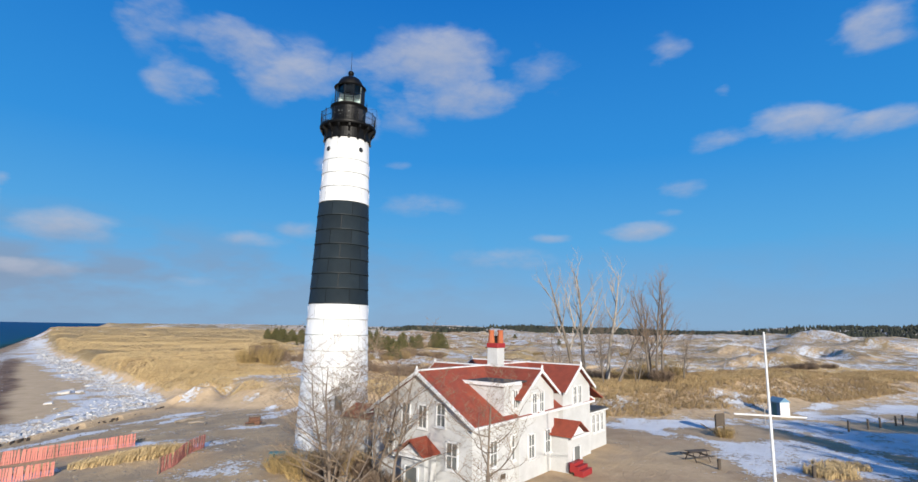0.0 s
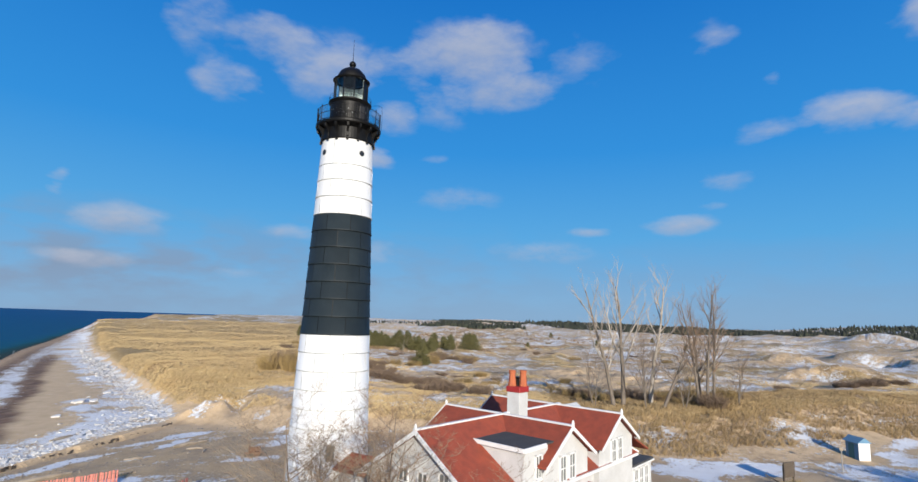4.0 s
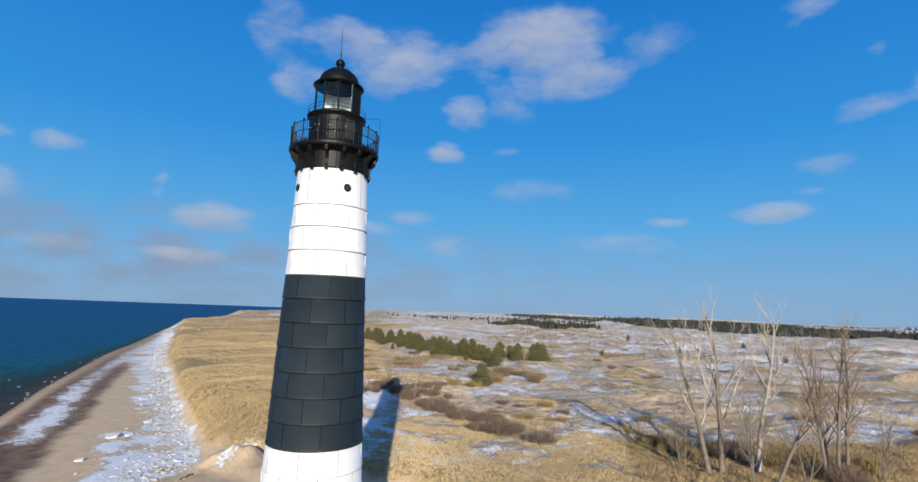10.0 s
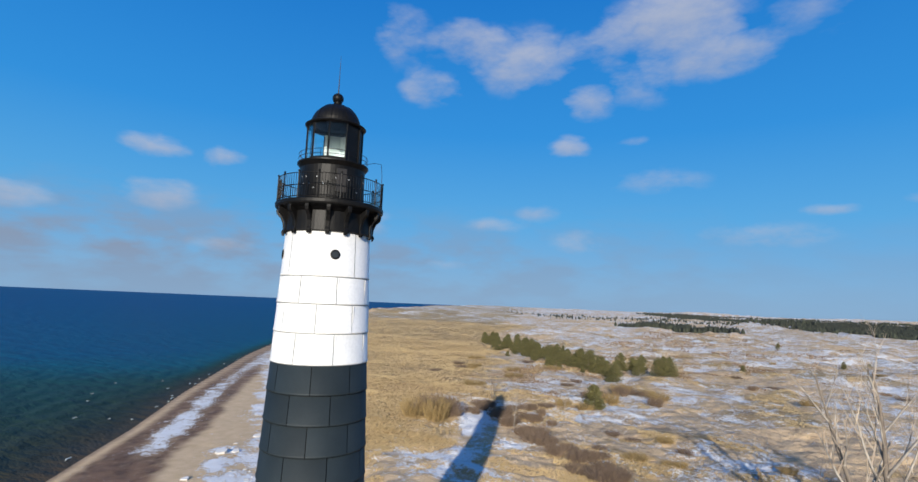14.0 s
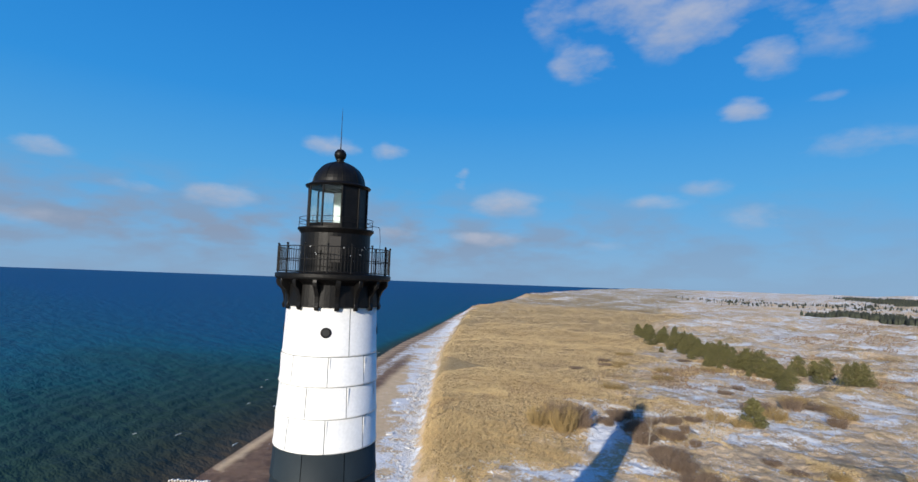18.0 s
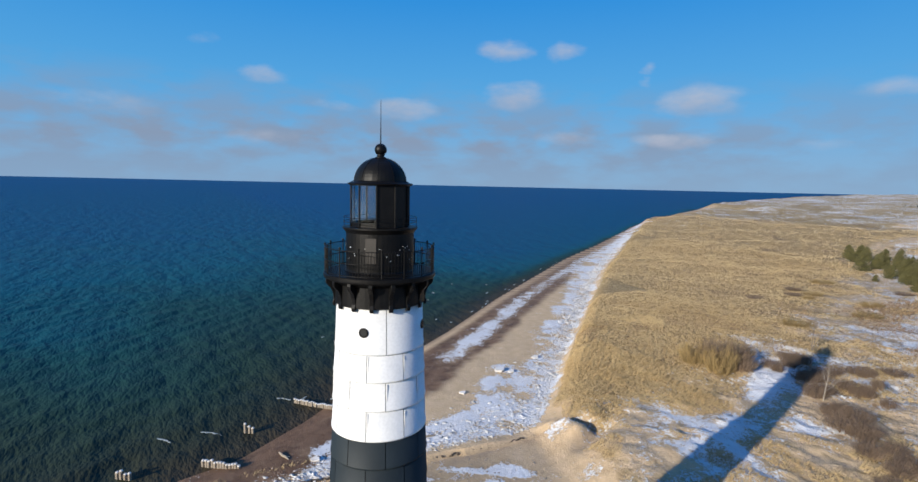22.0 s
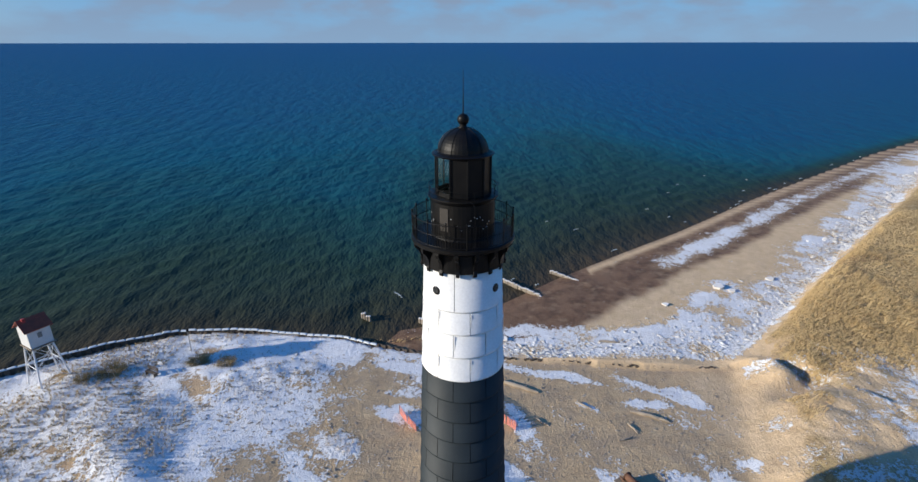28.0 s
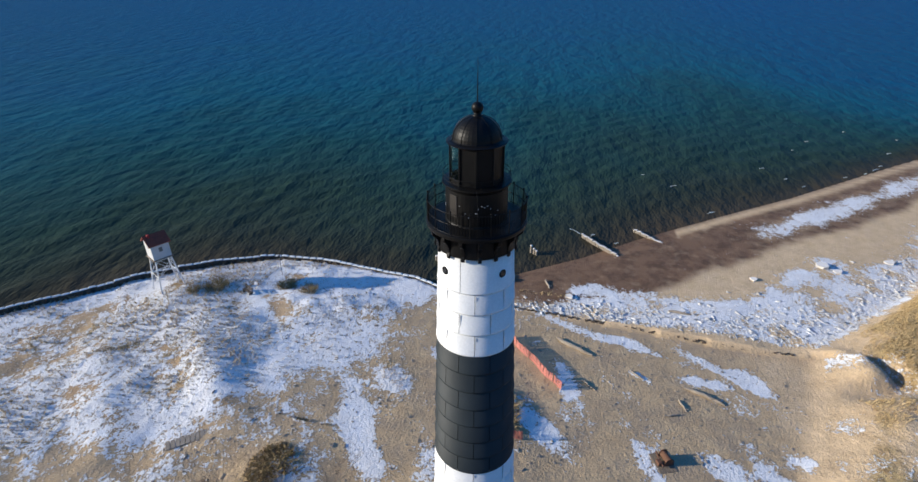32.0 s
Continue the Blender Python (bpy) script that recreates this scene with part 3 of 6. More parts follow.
    near = lump(ux, uy, -34, 86, 5, 8, 40) + 1.1 * lump(ux, uy, -26.0, 78, 7, 5.0, 50) + 0.8 * lump(ux, uy, -31, 79, 2.5, 4, 30) + lump(ux, uy, -30, 95, 3.0, 12, 18) + lump(ux, uy, -37, 116, 3.5, 11, 18) + 0.7 * lump(ux, uy, -45, 128, 8, 7) + 0.8 * lump(ux, uy, -24, 103, 4, 3) + 0.7 * lump(ux, uy, 4, 100, 10, 4, 10)
    near = near + 0.80 * lump(x, y, -24, 82, 25, 11, 0) + 0.4 * lump(x, y, 2, 78, 16, 9, 0) + 1.25 * lump(ux, uy, -40.8, 75.6, 2.8, 1.7, 60) + 0.9 * lump(ux, uy, 24, 64.5, 7, 1.1, 10) + 0.8 * lump(ux, uy, 31, 67, 8, 1.0, 30) + 0.9 * lump(ux, uy, 46, 73, 12, 2.0, 36) + 0.7 * lump(ux, uy, 18, 61.5, 3, 1.6, 0)
    strip_grass = np.clip(1.5 * lump(x, y, 60, 98, 56, 14, 24), 0, 1)
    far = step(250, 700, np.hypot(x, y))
    hollows = lump(x, y, 62, 146, 15, 10, 20) + 0.8 * lump(x, y, 48, 118, 10, 6, 30) + 0.7 * lump(x, y, 8, 128, 8, 8)
    crest = relief(x, y, b)[1]
    white = np.minimum(0.46 - 0.24 * crest + 0.22 * n4 + 0.26 * n5, 0.54)
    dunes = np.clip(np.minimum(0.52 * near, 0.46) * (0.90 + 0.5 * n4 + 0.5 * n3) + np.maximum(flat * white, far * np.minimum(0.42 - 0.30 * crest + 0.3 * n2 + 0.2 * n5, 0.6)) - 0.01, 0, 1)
    verge = step(9, 16, x) * step(-2, 1, b) * step(16, 11, b + 2 * n1)
    streaks = fbm(0.8 * x + 0.6 * y, 3.2 * (0.8 * y - 0.6 * x), 9, 3, 57)
    dunes = np.maximum(dunes * (1 - 0.6 * verge), verge * (0.34 + 0.55 * streaks))
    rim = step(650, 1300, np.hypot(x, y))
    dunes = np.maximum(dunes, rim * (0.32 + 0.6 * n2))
    pond = 1.2 * lump(x, y, -8, 330, 45, 9, -12)
    dunes = dunes * (1 - 0.75 * strip_grass * step(6, 14, b))
    dunes = np.maximum(dunes, np.maximum(0.62 * pond, 0.62 * hollows))
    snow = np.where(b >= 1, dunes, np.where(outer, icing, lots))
    grass = np.maximum(step(1.5, 5, b), step(0, 2, b) * step(-44, -47, x)) * (1 - 0.8 * verge) * (1 - 0.95 * np.clip(1.3 * lump(x, y, -38.2, 76.2, 3.6, 4.2, 30), 0, 1)) * np.clip(1.05 - flat * (0.92 - 0.45 * crest - 0.8 * n5 - 0.4 * n1) - 0.4 * near - 0.3 * far + 0.4 * n1 + 1.0 * strip_grass * flat, 0, 1)
    bank = step(5.5, 1.5, b + n1) * step(-0.5, 1, b) * step(-52, -30, -np.abs(x + 22) - 20)
    grass = grass * (1 - 0.85 * bank)
    grass = np.maximum(grass, 0.85 * lump(x, y, -12.4, 24.8, 3.6, 3) + 0.8 * lump(x, y, -24.5, 41.5, 4, 2.2, 30) + 0.5 * lump(x, y, -36, -3, 9, 4, 60) + 0.6 * lump(x, y, -27, 30, 3.5, 2.0, 40))
    grass = np.maximum(grass, 0.55 * sw * lot * step(-0.05, 0.35, n2 + n4))
    reach = 7.0 + 6.0 * step(38, 60, y) * step(230, 120, y)
    wet = np.where(outer, step(reach + 1.2, reach - 1.2, d + 2.2 * n1) * (d > -60), 0)
    edge = np.exp(-(((d - 1.4) / 1.3) ** 2)) * (y > 62)
    wet = np.clip(wet - 0.9 * edge - 0.5 * runnel, 0, 1)
    damp = np.where(lot, 0.40 * step(-0.2, 0.4, n2 + 0.5 * n1), 0)
    rough = step(8, 45, b)
    pale = np.where(outer, 1.0, np.where(b >= 1, 0.9 + 0.0 * b, 0.42 + 0.34 * step(-0.3, 0.5, n1 + n2) + 0.25 * step(8, 16, x) + 0.4 * bank)) + 0.8 * lump(x, y, -33, 70, 9, 3, 0) * lot
    scrub = np.where(b >= 1, np.maximum(np.maximum(0.55 * flat * (1 - 0.4 * far), 0.2), np.maximum(0.85 * strip_grass, 0.45 * verge)), 0.0)
    return np.clip(snow, 0, 1), np.clip(grass, 0, 1), np.clip(np.maximum(wet, damp), 0, 1), rough, np.clip(pale, 0, 1), scrub


def ground_material():
    m = bpy.data.materials.new("sand_snow_and_dune_grass")
    m.use_nodes = True
    n, l = m.node_tree.nodes, m.node_tree.links
    b = n["Principled BSDF"]
    tc = n.new("ShaderNodeTexCoord").outputs["Object"]

    def noise_at(scale, detail=6.0, rough=0.6):
        t = n.new("ShaderNodeTexNoise")
        t.inputs["Scale"].default_value, t.inputs["Detail"].default_value, t.inputs["Roughness"].default_value = scale, detail, rough
        l.new(tc, t.inputs["Vector"])
        return t.outputs[0]

    def calc(op, a, c, d=None, clamp=False):
        k = n.new("ShaderNodeMath")
        k.operation, k.use_clamp = op, clamp
        for i, s in enumerate((a, c, d)):
            if s is None:
                continue
            if isinstance(s, (int, float)):
                k.inputs[i].default_value = s
            else:
                l.new(s, k.inputs[i])
        return k.outputs[0]

    def blend(f, a, c):
        k = n.new("ShaderNodeMix")
        k.data_type = "RGBA"
        l.new(f, k.inputs["Factor"])
        for s, v in (("A", a), ("B", c)):
            if isinstance(v, tuple):
                k.inputs[s].default_value = (*v, 1)
            else:
                l.new(v, k.inputs[s])
        return k.outputs["Result"]

    at = n.new("ShaderNodeAttribute")
    at.attribute_name = "cover"
    sep = n.new("ShaderNodeSeparateColor")
    l.new(at.outputs["Color"], sep.inputs[0])
    snow, grass, wet = sep.outputs[0], sep.outputs[1], sep.outputs[2]
    big, mid, fine = noise_at(0.05), noise_at(0.55, 8), noise_at(5.0, 6)
    lay = n.new("ShaderNodeMapping")
    lay.inputs["Rotation"].default_value, lay.inputs["Scale"].default_value = (0, 0, radians(-41)), (0.8, 2.4, 1.0)
    l.new(tc, lay.inputs[0])
    combed = n.new("ShaderNodeTexNoise")
    combed.inputs["Scale"].default_value, combed.inputs["Detail"].default_value, combed.inputs["Roughness"].default_value = 1.1, 7.0, 0.68
    l.new(lay.outputs[0], combed.inputs["Vector"])
    comb = combed.outputs[0]
    mid2, tuft = noise_at(1.7, 7, 0.7), noise_at(0.9, 4)
    pebble = n.new("ShaderNodeTexVoronoi")
    pebble.inputs["Scale"].default_value = 3.5
    l.new(tc, pebble.inputs["Vector"])
    tone = n.new("ShaderNodeAttribute")
    tone.attribute_name = "tone"
    sep2 = n.new("ShaderNodeSeparateColor")
    l.new(tone.outputs["Color"], sep2.inputs[0])
    pale, scrub = sep2.outputs[0], sep2.outputs[1]
    sand = blend(calc("MULTIPLY_ADD", mid, 2.6, -0.8, True), (0.46, 0.33, 0.185), (0.32, 0.225, 0.13))
    sand = blend(calc("MULTIPLY_ADD", noise_at(0.3, 9, 0.7), 6.0, -2.8, True), sand, (0.205, 0.165, 0.125))
    light = blend(calc("MULTIPLY_ADD", mid, 2.6, -0.8, True), (0.66, 0.485, 0.30), (0.54, 0.385, 0.225))
    sand = blend(pale, sand, light)
    speck = calc("MULTIPLY", calc("MULTIPLY_ADD", noise_at(7.0, 5, 0.75), 7.0, -3.9, True), calc("MULTIPLY_ADD", pale, -0.65, 0.9))
    sand = blend(speck, sand, (0.17, 0.115, 0.07))
    sand = blend(calc("MULTIPLY", wet, calc("MULTIPLY_ADD", mid, 1.2, 0.45), None, True), sand, blend(calc("MULTIPLY_ADD", noise_at(0.4, 9, 0.72), 6.0, -2.7, True), (0.20, 0.115, 0.064), (0.105, 0.058, 0.032)))
    straw = blend(calc("MULTIPLY_ADD", tuft, 3.0, -1.0, True), (0.54, 0.40, 0.20), (0.43, 0.31, 0.145))
    straw = blend(calc("MULTIPLY_ADD", mid2, 6.5, -3.2, True), straw, (0.27, 0.18, 0.088))
    straw = blend(calc("MULTIPLY_ADD", comb, 9.0, -4.6, True), straw, (0.225, 0.145, 0.062))
    straw = blend(calc("MULTIPLY_ADD", comb, -9.0, 3.6, True), straw, (0.66, 0.53, 0.31))
    straw = blend(calc("MULTIPLY", calc("MULTIPLY_ADD", noise_at(0.085, 9, 0.68), 6.0, -3.1, True), at.outputs["Alpha"]), straw, (0.21, 0.145, 0.09))
    straw = blend(calc("MULTIPLY_ADD", noise_at(0.11, 8, 0.7), 5.0, -2.45, True), straw, (0.33, 0.225, 0.105))
    straw = blend(calc("MULTIPLY", calc("MULTIPLY_ADD", noise_at(0.75, 6, 0.7), 9.0, -5.2, True), 0.8), straw, (0.15, 0.10, 0.055))
    gm = calc("MULTIPLY_ADD", calc("ADD", calc("MULTIPLY_ADD", big, 0.8, grass), calc("MULTIPLY_ADD", mid, 1.3, -1.05)), 3.0, -1.0, True)
    cover = blend(gm, sand, straw)
    tufts = calc("MULTIPLY_ADD", calc("ADD", noise_at(0.42, 9, 0.72), calc("MULTIPLY_ADD", noise_at(0.05, 5, 0.6), 0.5, -0.25)), 9.0, -4.7, True)
    cover = blend(calc("MULTIPLY", tufts, scrub), cover, (0.215, 0.145, 0.09))
    weeds = calc("MULTIPLY_ADD", noise_at(1.2, 8, 0.75), 10.0, -5.3, True)
    cover = blend(calc("MULTIPLY", weeds, calc("MULTIPLY", scrub, 1.2, None, True)), cover, (0.20, 0.135, 0.08))
    broad, patch = noise_at(0.13, 8, 0.65), noise_at(0.33, 8, 0.7)
    sn = calc("ADD", calc("MULTIPLY_ADD", mid2, 1.35, calc("MULTIPLY_ADD", fine, 1.1, -1.24)), calc("MULTIPLY_ADD", broad, 0.9, calc("MULTIPLY_ADD", patch, 1.3, -1.12)))
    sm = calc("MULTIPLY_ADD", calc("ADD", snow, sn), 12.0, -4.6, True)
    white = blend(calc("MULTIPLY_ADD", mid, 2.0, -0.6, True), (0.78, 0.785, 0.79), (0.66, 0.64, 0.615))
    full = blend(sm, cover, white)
    l.new(full, b.inputs["Base Color"])
    l.new(calc("MULTIPLY_ADD", wet, -0.22, 0.92), b.inputs["Roughness"])
    b.inputs["Specular IOR Level"].default_value = 0.25
    hum = n.new("ShaderNodeBump")
    hum.inputs["Strength"].default_value, hum.inputs["Distance"].default_value = 1.0, 1.6
    l.new(calc("MULTIPLY", noise_at(0.22, 7, 0.62), at.outputs["Alpha"]), hum.inputs["Height"])
    bump = n.new("ShaderNodeBump")
    l.new(hum.outputs[0], bump.inputs["Normal"])
    bump.inputs["Strength"].default_value, bump.inputs["Distance"].default_value = 0.9, 0.38
    hgt = calc("ADD", calc("MULTIPLY_ADD", comb, calc("MULTIPLY", grass, 1.3), calc("MULTIPLY", mid2, calc("MULTIPLY_ADD", grass, 0.9, 0.35))), calc("MULTIPLY", fine, 0.3))
    l.new(calc("MULTIPLY_ADD", sm, 0.25, hgt), bump.inputs["Height"])
    l.new(bump.outputs[0], b.inputs["Normal"])
    return m


def build_ground():
    xs = ground_axis(-74, 48, 0.42, -6000, 6000, 1.045, 1.025)
    ys = ground_axis(-28, 118, 0.42, -3000, 6500, 1.07, 1.022)
    X, Y = np.meshgrid(xs, ys)
    Z, d, w, b = land(X, Y)
    nx, ny = len(xs), len(ys)
    i = np.arange(nx * ny).reshape(ny, nx)
    f = np.stack([i[:-1, :-1], i[:-1, 1:], i[1:, 1:], i[1:, :-1]], -1).reshape(-1, 4)
    me = quick_mesh("ground", np.stack([X, Y, Z], -1).reshape(-1, 3), f, ground_material(), True)
    s, g, wt, ro, pa, sc = zones(X, Y, Z, d, w, b)
    col = me.color_attributes.new("cover", "FLOAT_COLOR", "POINT")
    col.data.foreach_set("color", np.stack([s, g, wt, ro], -1).astype(np.float32).ravel())
    tone = me.color_attributes.new("tone", "FLOAT_COLOR", "POINT")
    tone.data.foreach_set("color", np.stack([pa, sc, 0 * pa, 1 + 0 * pa], -1).astype(np.float32).ravel())
    tagged(place("ground", me), "sandy lakeshore with snow patches and straw-coloured dune grass", "ground", kind="structure")


build_ground()


def water_material():
    m = bpy.data.materials.new("lake_water")
    m.use_nodes = True
    n, l = m.node_tree.nodes, m.node_tree.links
    n.remove(n["Principled BSDF"])
    tc = n.new("ShaderNodeTexCoord").outputs["Object"]
    at = n.new("ShaderNodeAttribute")
    at.attribute_name = "depth"
    big = n.new("ShaderNodeTexNoise")
    big.inputs["Scale"].default_value, big.inputs["Detail"].default_value = 0.02, 5.0
    l.new(tc, big.inputs["Vector"])
    shift = n.new("ShaderNodeMath")
    shift.operation = "MULTIPLY_ADD"
    l.new(big.outputs[0], shift.inputs[0])
    shift.inputs[1].default_value = 0.22
    off = n.new("ShaderNodeMath")
    off.operation = "SUBTRACT"
    l.new(at.outputs["Fac"], off.inputs[0])
    off.inputs[1].default_value = 0.11
    l.new(off.outputs[0], shift.inputs[2])
    ramp = n.new("ShaderNodeValToRGB")
    l.new(shift.outputs[0], ramp.inputs[0])
    e = ramp.color_ramp.elements
    e[0].position, e[0].color = 0.0, (0.060, 0.044, 0.027, 1)
    e[1].position, e[1].color = 1.0, (0.0024, 0.066, 0.172, 1)
    for p, c in ((0.10, (0.032, 0.034, 0.022, 1)), (0.22, (0.021, 0.043, 0.031, 1)), (0.34, (0.012, 0.058, 0.061, 1)), (0.46, (0.006, 0.079, 0.120, 1)), (0.60, (0.004, 0.072, 0.146, 1))):
        e.new(p).color = c
    mp = n.new("ShaderNodeMapping")
    mp.inputs["Rotation"].default_value, mp.inputs["Scale"].default_value = (0, 0, radians(-38)), (0.42, 1.0, 1.0)
    l.new(tc, mp.inputs[0])
    prev = None
    for scale, dist, strength in ((0.16, 1.9, 0.7), (0.6, 0.5, 0.8), (2.4, 0.14, 0.85)):
        w = n.new("ShaderNodeTexNoise")
        w.inputs["Scale"].default_value, w.inputs["Detail"].default_value = scale, 4.0
        l.new(mp.outputs[0], w.inputs["Vector"])
        bp = n.new("ShaderNodeBump")
        bp.inputs["Strength"].default_value, bp.inputs["Distance"].default_value = strength, dist
        l.new(w.outputs[0], bp.inputs["Height"])
        if prev:
            l.new(prev, bp.inputs["Normal"])
        prev = bp.outputs[0]
    body = n.new("ShaderNodeBsdfDiffuse")
    l.new(ramp.outputs[0], body.inputs["Color"])
    l.new(prev, body.inputs["Normal"])
    gloss = n.new("ShaderNodeBsdfGlossy")
    gloss.inputs["Roughness"].default_value = 0.26
    l.new(prev, gloss.inputs["Normal"])
    face = n.new("ShaderNodeLayerWeight")
    face.inputs["Blend"].default_value = 0.5
    l.new(prev, face.inputs["Normal"])
    pw = n.new("ShaderNodeMath")
    pw.operation = "POWER"
    l.new(face.outputs["Facing"], pw.inputs[0])
    pw.inputs[1].default_value = 5.0
    fac = n.new("ShaderNodeMath")
    fac.operation = "MULTIPLY_ADD"
    l.new(pw.outputs[0], fac.inputs[0])
    fac.inputs[1].default_value, fac.inputs[2].default_value = 0.13, 0.014
    mix = n.new("ShaderNodeMixShader")
    l.new(fac.outputs[0], mix.inputs[0])
    l.new(body.outputs[0], mix.inputs[1])
    l.new(gloss.outputs[0], mix.inputs[2])
    l.new(mix.outputs[0], n["Material Output"].inputs[0])
    return m


def build_water():
    xs = ground_axis(-150, -20, 0.8, -6000, 100)
    ys = ground_axis(-60, 160, 0.8, -5000, 6500)
    X, Y = np.meshgrid(xs, ys)
    d = -side(COAST, X, Y)
    near = step(0, 10, d) * step(230, 110, np.hypot(X + 60, Y - 40))
    swell = 0.06 * fbm(X, Y, 4, 3, 9)
    for turn, wave, amp, seed in ((33, 6.4, 0.13, 5), (52, 4.3, 0.08, 6), (14, 3.4, 0.05, 7)):
        u = X * math.cos(radians(turn)) + Y * math.sin(radians(turn))
        swell = swell + amp * np.sin(2 * math.pi * u / wave + 3.0 * fbm(X, Y, 22, 3, seed)) * (0.7 + 0.6 * fbm(X, Y, 30, 2, seed + 20))
    swell = swell * near
    Z = WATER + swell
    nx, ny = len(xs), len(ys)
    i = np.arange(nx * ny).reshape(ny, nx)
    f = np.stack([i[:-1, :-1], i[:-1, 1:], i[1:, 1:], i[1:, :-1]], -1).reshape(-1, 4)
    me = quick_mesh("water", np.stack([X, Y, Z], -1).reshape(-1, 3), f, water_material(), True)
    dep = me.attributes.new("depth", "FLOAT", "POINT")
    dep.data.foreach_set("value", np.clip(0.24 * step(75, 150, Y) * step(0, 10, d) + np.log1p((np.maximum(d, 0) + 0.3 * np.maximum(np.hypot(X + 60, Y - 40) - 110, 0) * (d > 0)) / 10) / 5.7, 0, 1).astype(np.float32).ravel())
    tagged(place("water", me), "blue-green lake with small wind waves", "lake", kind="structure")


build_water()

# ---- lighthouse ----
TX, TY = -10.62, 42.25
TOWER_AT = Matrix.Translation((TX, TY, 0))


def tower_r(z):
    return 2.79 - 0.0380 * (z - 1.9)


M_PORT = material("dark_port_glass", (0.02, 0.022, 0.024), (0.03, 0.032, 0.034), 2, 0.15)
M_LINER = material("grey_liner_paint", (0.44, 0.47, 0.49), (0.36, 0.39, 0.41), 2, 0.6)


def build_lighthouse():
    t = thing("lighthouse", "tall white lighthouse with a charcoal middle band and black lantern", "lighthouse", TOWER_AT)
    G().lathe([(0.0, 0.6), (2.95, 0.6), (2.95, 1.35), (2.72, 1.42), (2.70, 1.95)], 48).to("footing", M_CONCRETE, t, "dark stone footing", smooth=False)
    grey = material("shadowed_seam", (0.30, 0.31, 0.32), (0.24, 0.25, 0.26), 1, 0.6)
    for za, zb, mat in ((1.7, 12.8, grey), (12.8, 21.05, M_IRON), (21.05, 26.9, grey)):
        G().lathe([(tower_r(za) - 0.045, za), (tower_r(zb) - 0.045, zb)], 48).to("core", mat, t, smooth=True)
    # plate courses, top to bottom: z top, z bottom, plates in the ring, first joint
    courses = [(26.72, 24.73, 4, -10.0)]
    z = 24.73
    for k, h in enumerate([1.15, 1.21, 1.27] + [1.193] * 7 + [1.215] * 9):
        courses.append((z, z - h, 8, 11.5 if k % 2 == 0 else -11.0))
        z -= h
    black = set(range(4, 11))
    for c, (z1, z0, count, first) in enumerate(courses):
        ra, rb = tower_r(z0) + 0.030, tower_r(z1) + 0.004
        if c == 0:
            ra, rb = tower_r(z0) + 0.012, tower_r(z1) + 0.01
        gap = 0.42
        prof = [(ra - 0.035, z0 + 0.004), (ra, z0), (ra + 0.012, z0 + 0.01), (ra + 0.010, z0 + 0.09), (ra - 0.008, z0 + 0.10), (rb, z1 - 0.035), (rb - 0.03, z1 - 0.03)]
        span = 360.0 / count
        g = G().lathe(prof, 40 // count * 2 if count == 4 else 9, gap, span - gap)
        mat = M_BLACK if c in black else M_WHITE
        me = g.mesh("plate", mat, smooth=True)
        for k in range(count):
            place("plate", me, t, m=pose(0, 0, 0, 0, 0, first + k * span))
        if count == 8 and c not in black:
            strip = G().box((tower_r((z0 + z1) / 2) + 0.014, 0.055, (z0 + z1) / 2), (0.022, 0.045, (z1 - z0) * 0.9), pose(0, 0, 0, 0, 0, 0)).mesh("butt_strap", mat, 0.004)
            for k in range(count):
                place("butt_strap", strip, t, m=pose(0, 0, 0, 0, 0, first + k * span))
    rim = G().lathe([(0.13, 0), (0.20, 0.0), (0.21, 0.03), (0.19, 0.05), (0.14, 0.045)], 20).mesh("frame", M_IRON, smooth=True)
    disc = G().lathe([(0.0, 0.026), (0.15, 0.026)], 20).mesh("pane", M_PORT)
    for a in (-38, 54, 143, -128):
        port = place("porthole", rim, t, "small round porthole", m=pose(0, 0, 0, 0, 0, a) @ pose(tower_r(25.7) - 0.002, 0, 25.66, 0, 90 - 2, 0))
        place("pane", disc, port)
    low = G().box((0, 0, 0), (0.08, 0.5, 1.0)).mesh("window", M_WINDOW, 0.01)
    place("window", low, t, m=pose(0, 0, 0, 0, 0, -68) @ pose(tower_r(5.2) + 0.04, 0, 5.3))
    # corbelled gallery
    G().lathe([(1.90, 26.62), (1.97, 26.66), (1.93, 27.5), (2.10, 27.62), (2.30, 27.70), (2.38, 27.74), (2.40, 27.80), (2.40, 27.92), (2.34, 27.96), (1.2, 28.0)], 60).to("gallery", M_IRON, t, smooth=False)
    br = [Vector((1.93, 0, 26.50)), Vector((2.02, 0, 26.52)), Vector((2.05, 0, 26.66)), Vector((1.99, 0, 26.80)), Vector((2.02, 0, 27.05)), Vector((2.12, 0, 27.28)), Vector((2.30, 0, 27.46)), Vector((2.33, 0, 27.60)), Vector((2.31, 0, 27.74)), Vector((1.90, 0, 27.74))]
    bracket = G().prism([p + Vector((0, -0.085, 0)) for p in br], (0, 0.17, 0)).mesh("bracket", M_IRON, 0.012)
    for k in range(16):
        place("bracket", bracket, t, m=pose(0, 0, 0, 0, 0, -5 + 22.5 * k))
    post = G().tube([(0, 0, 0), (0, 0, 1.12)], 0.028, 8).lathe([(0, 1.2), (0.04, 1.18), (0.05, 1.14), (0.03, 1.1)], 8).mesh("post", M_IRON)
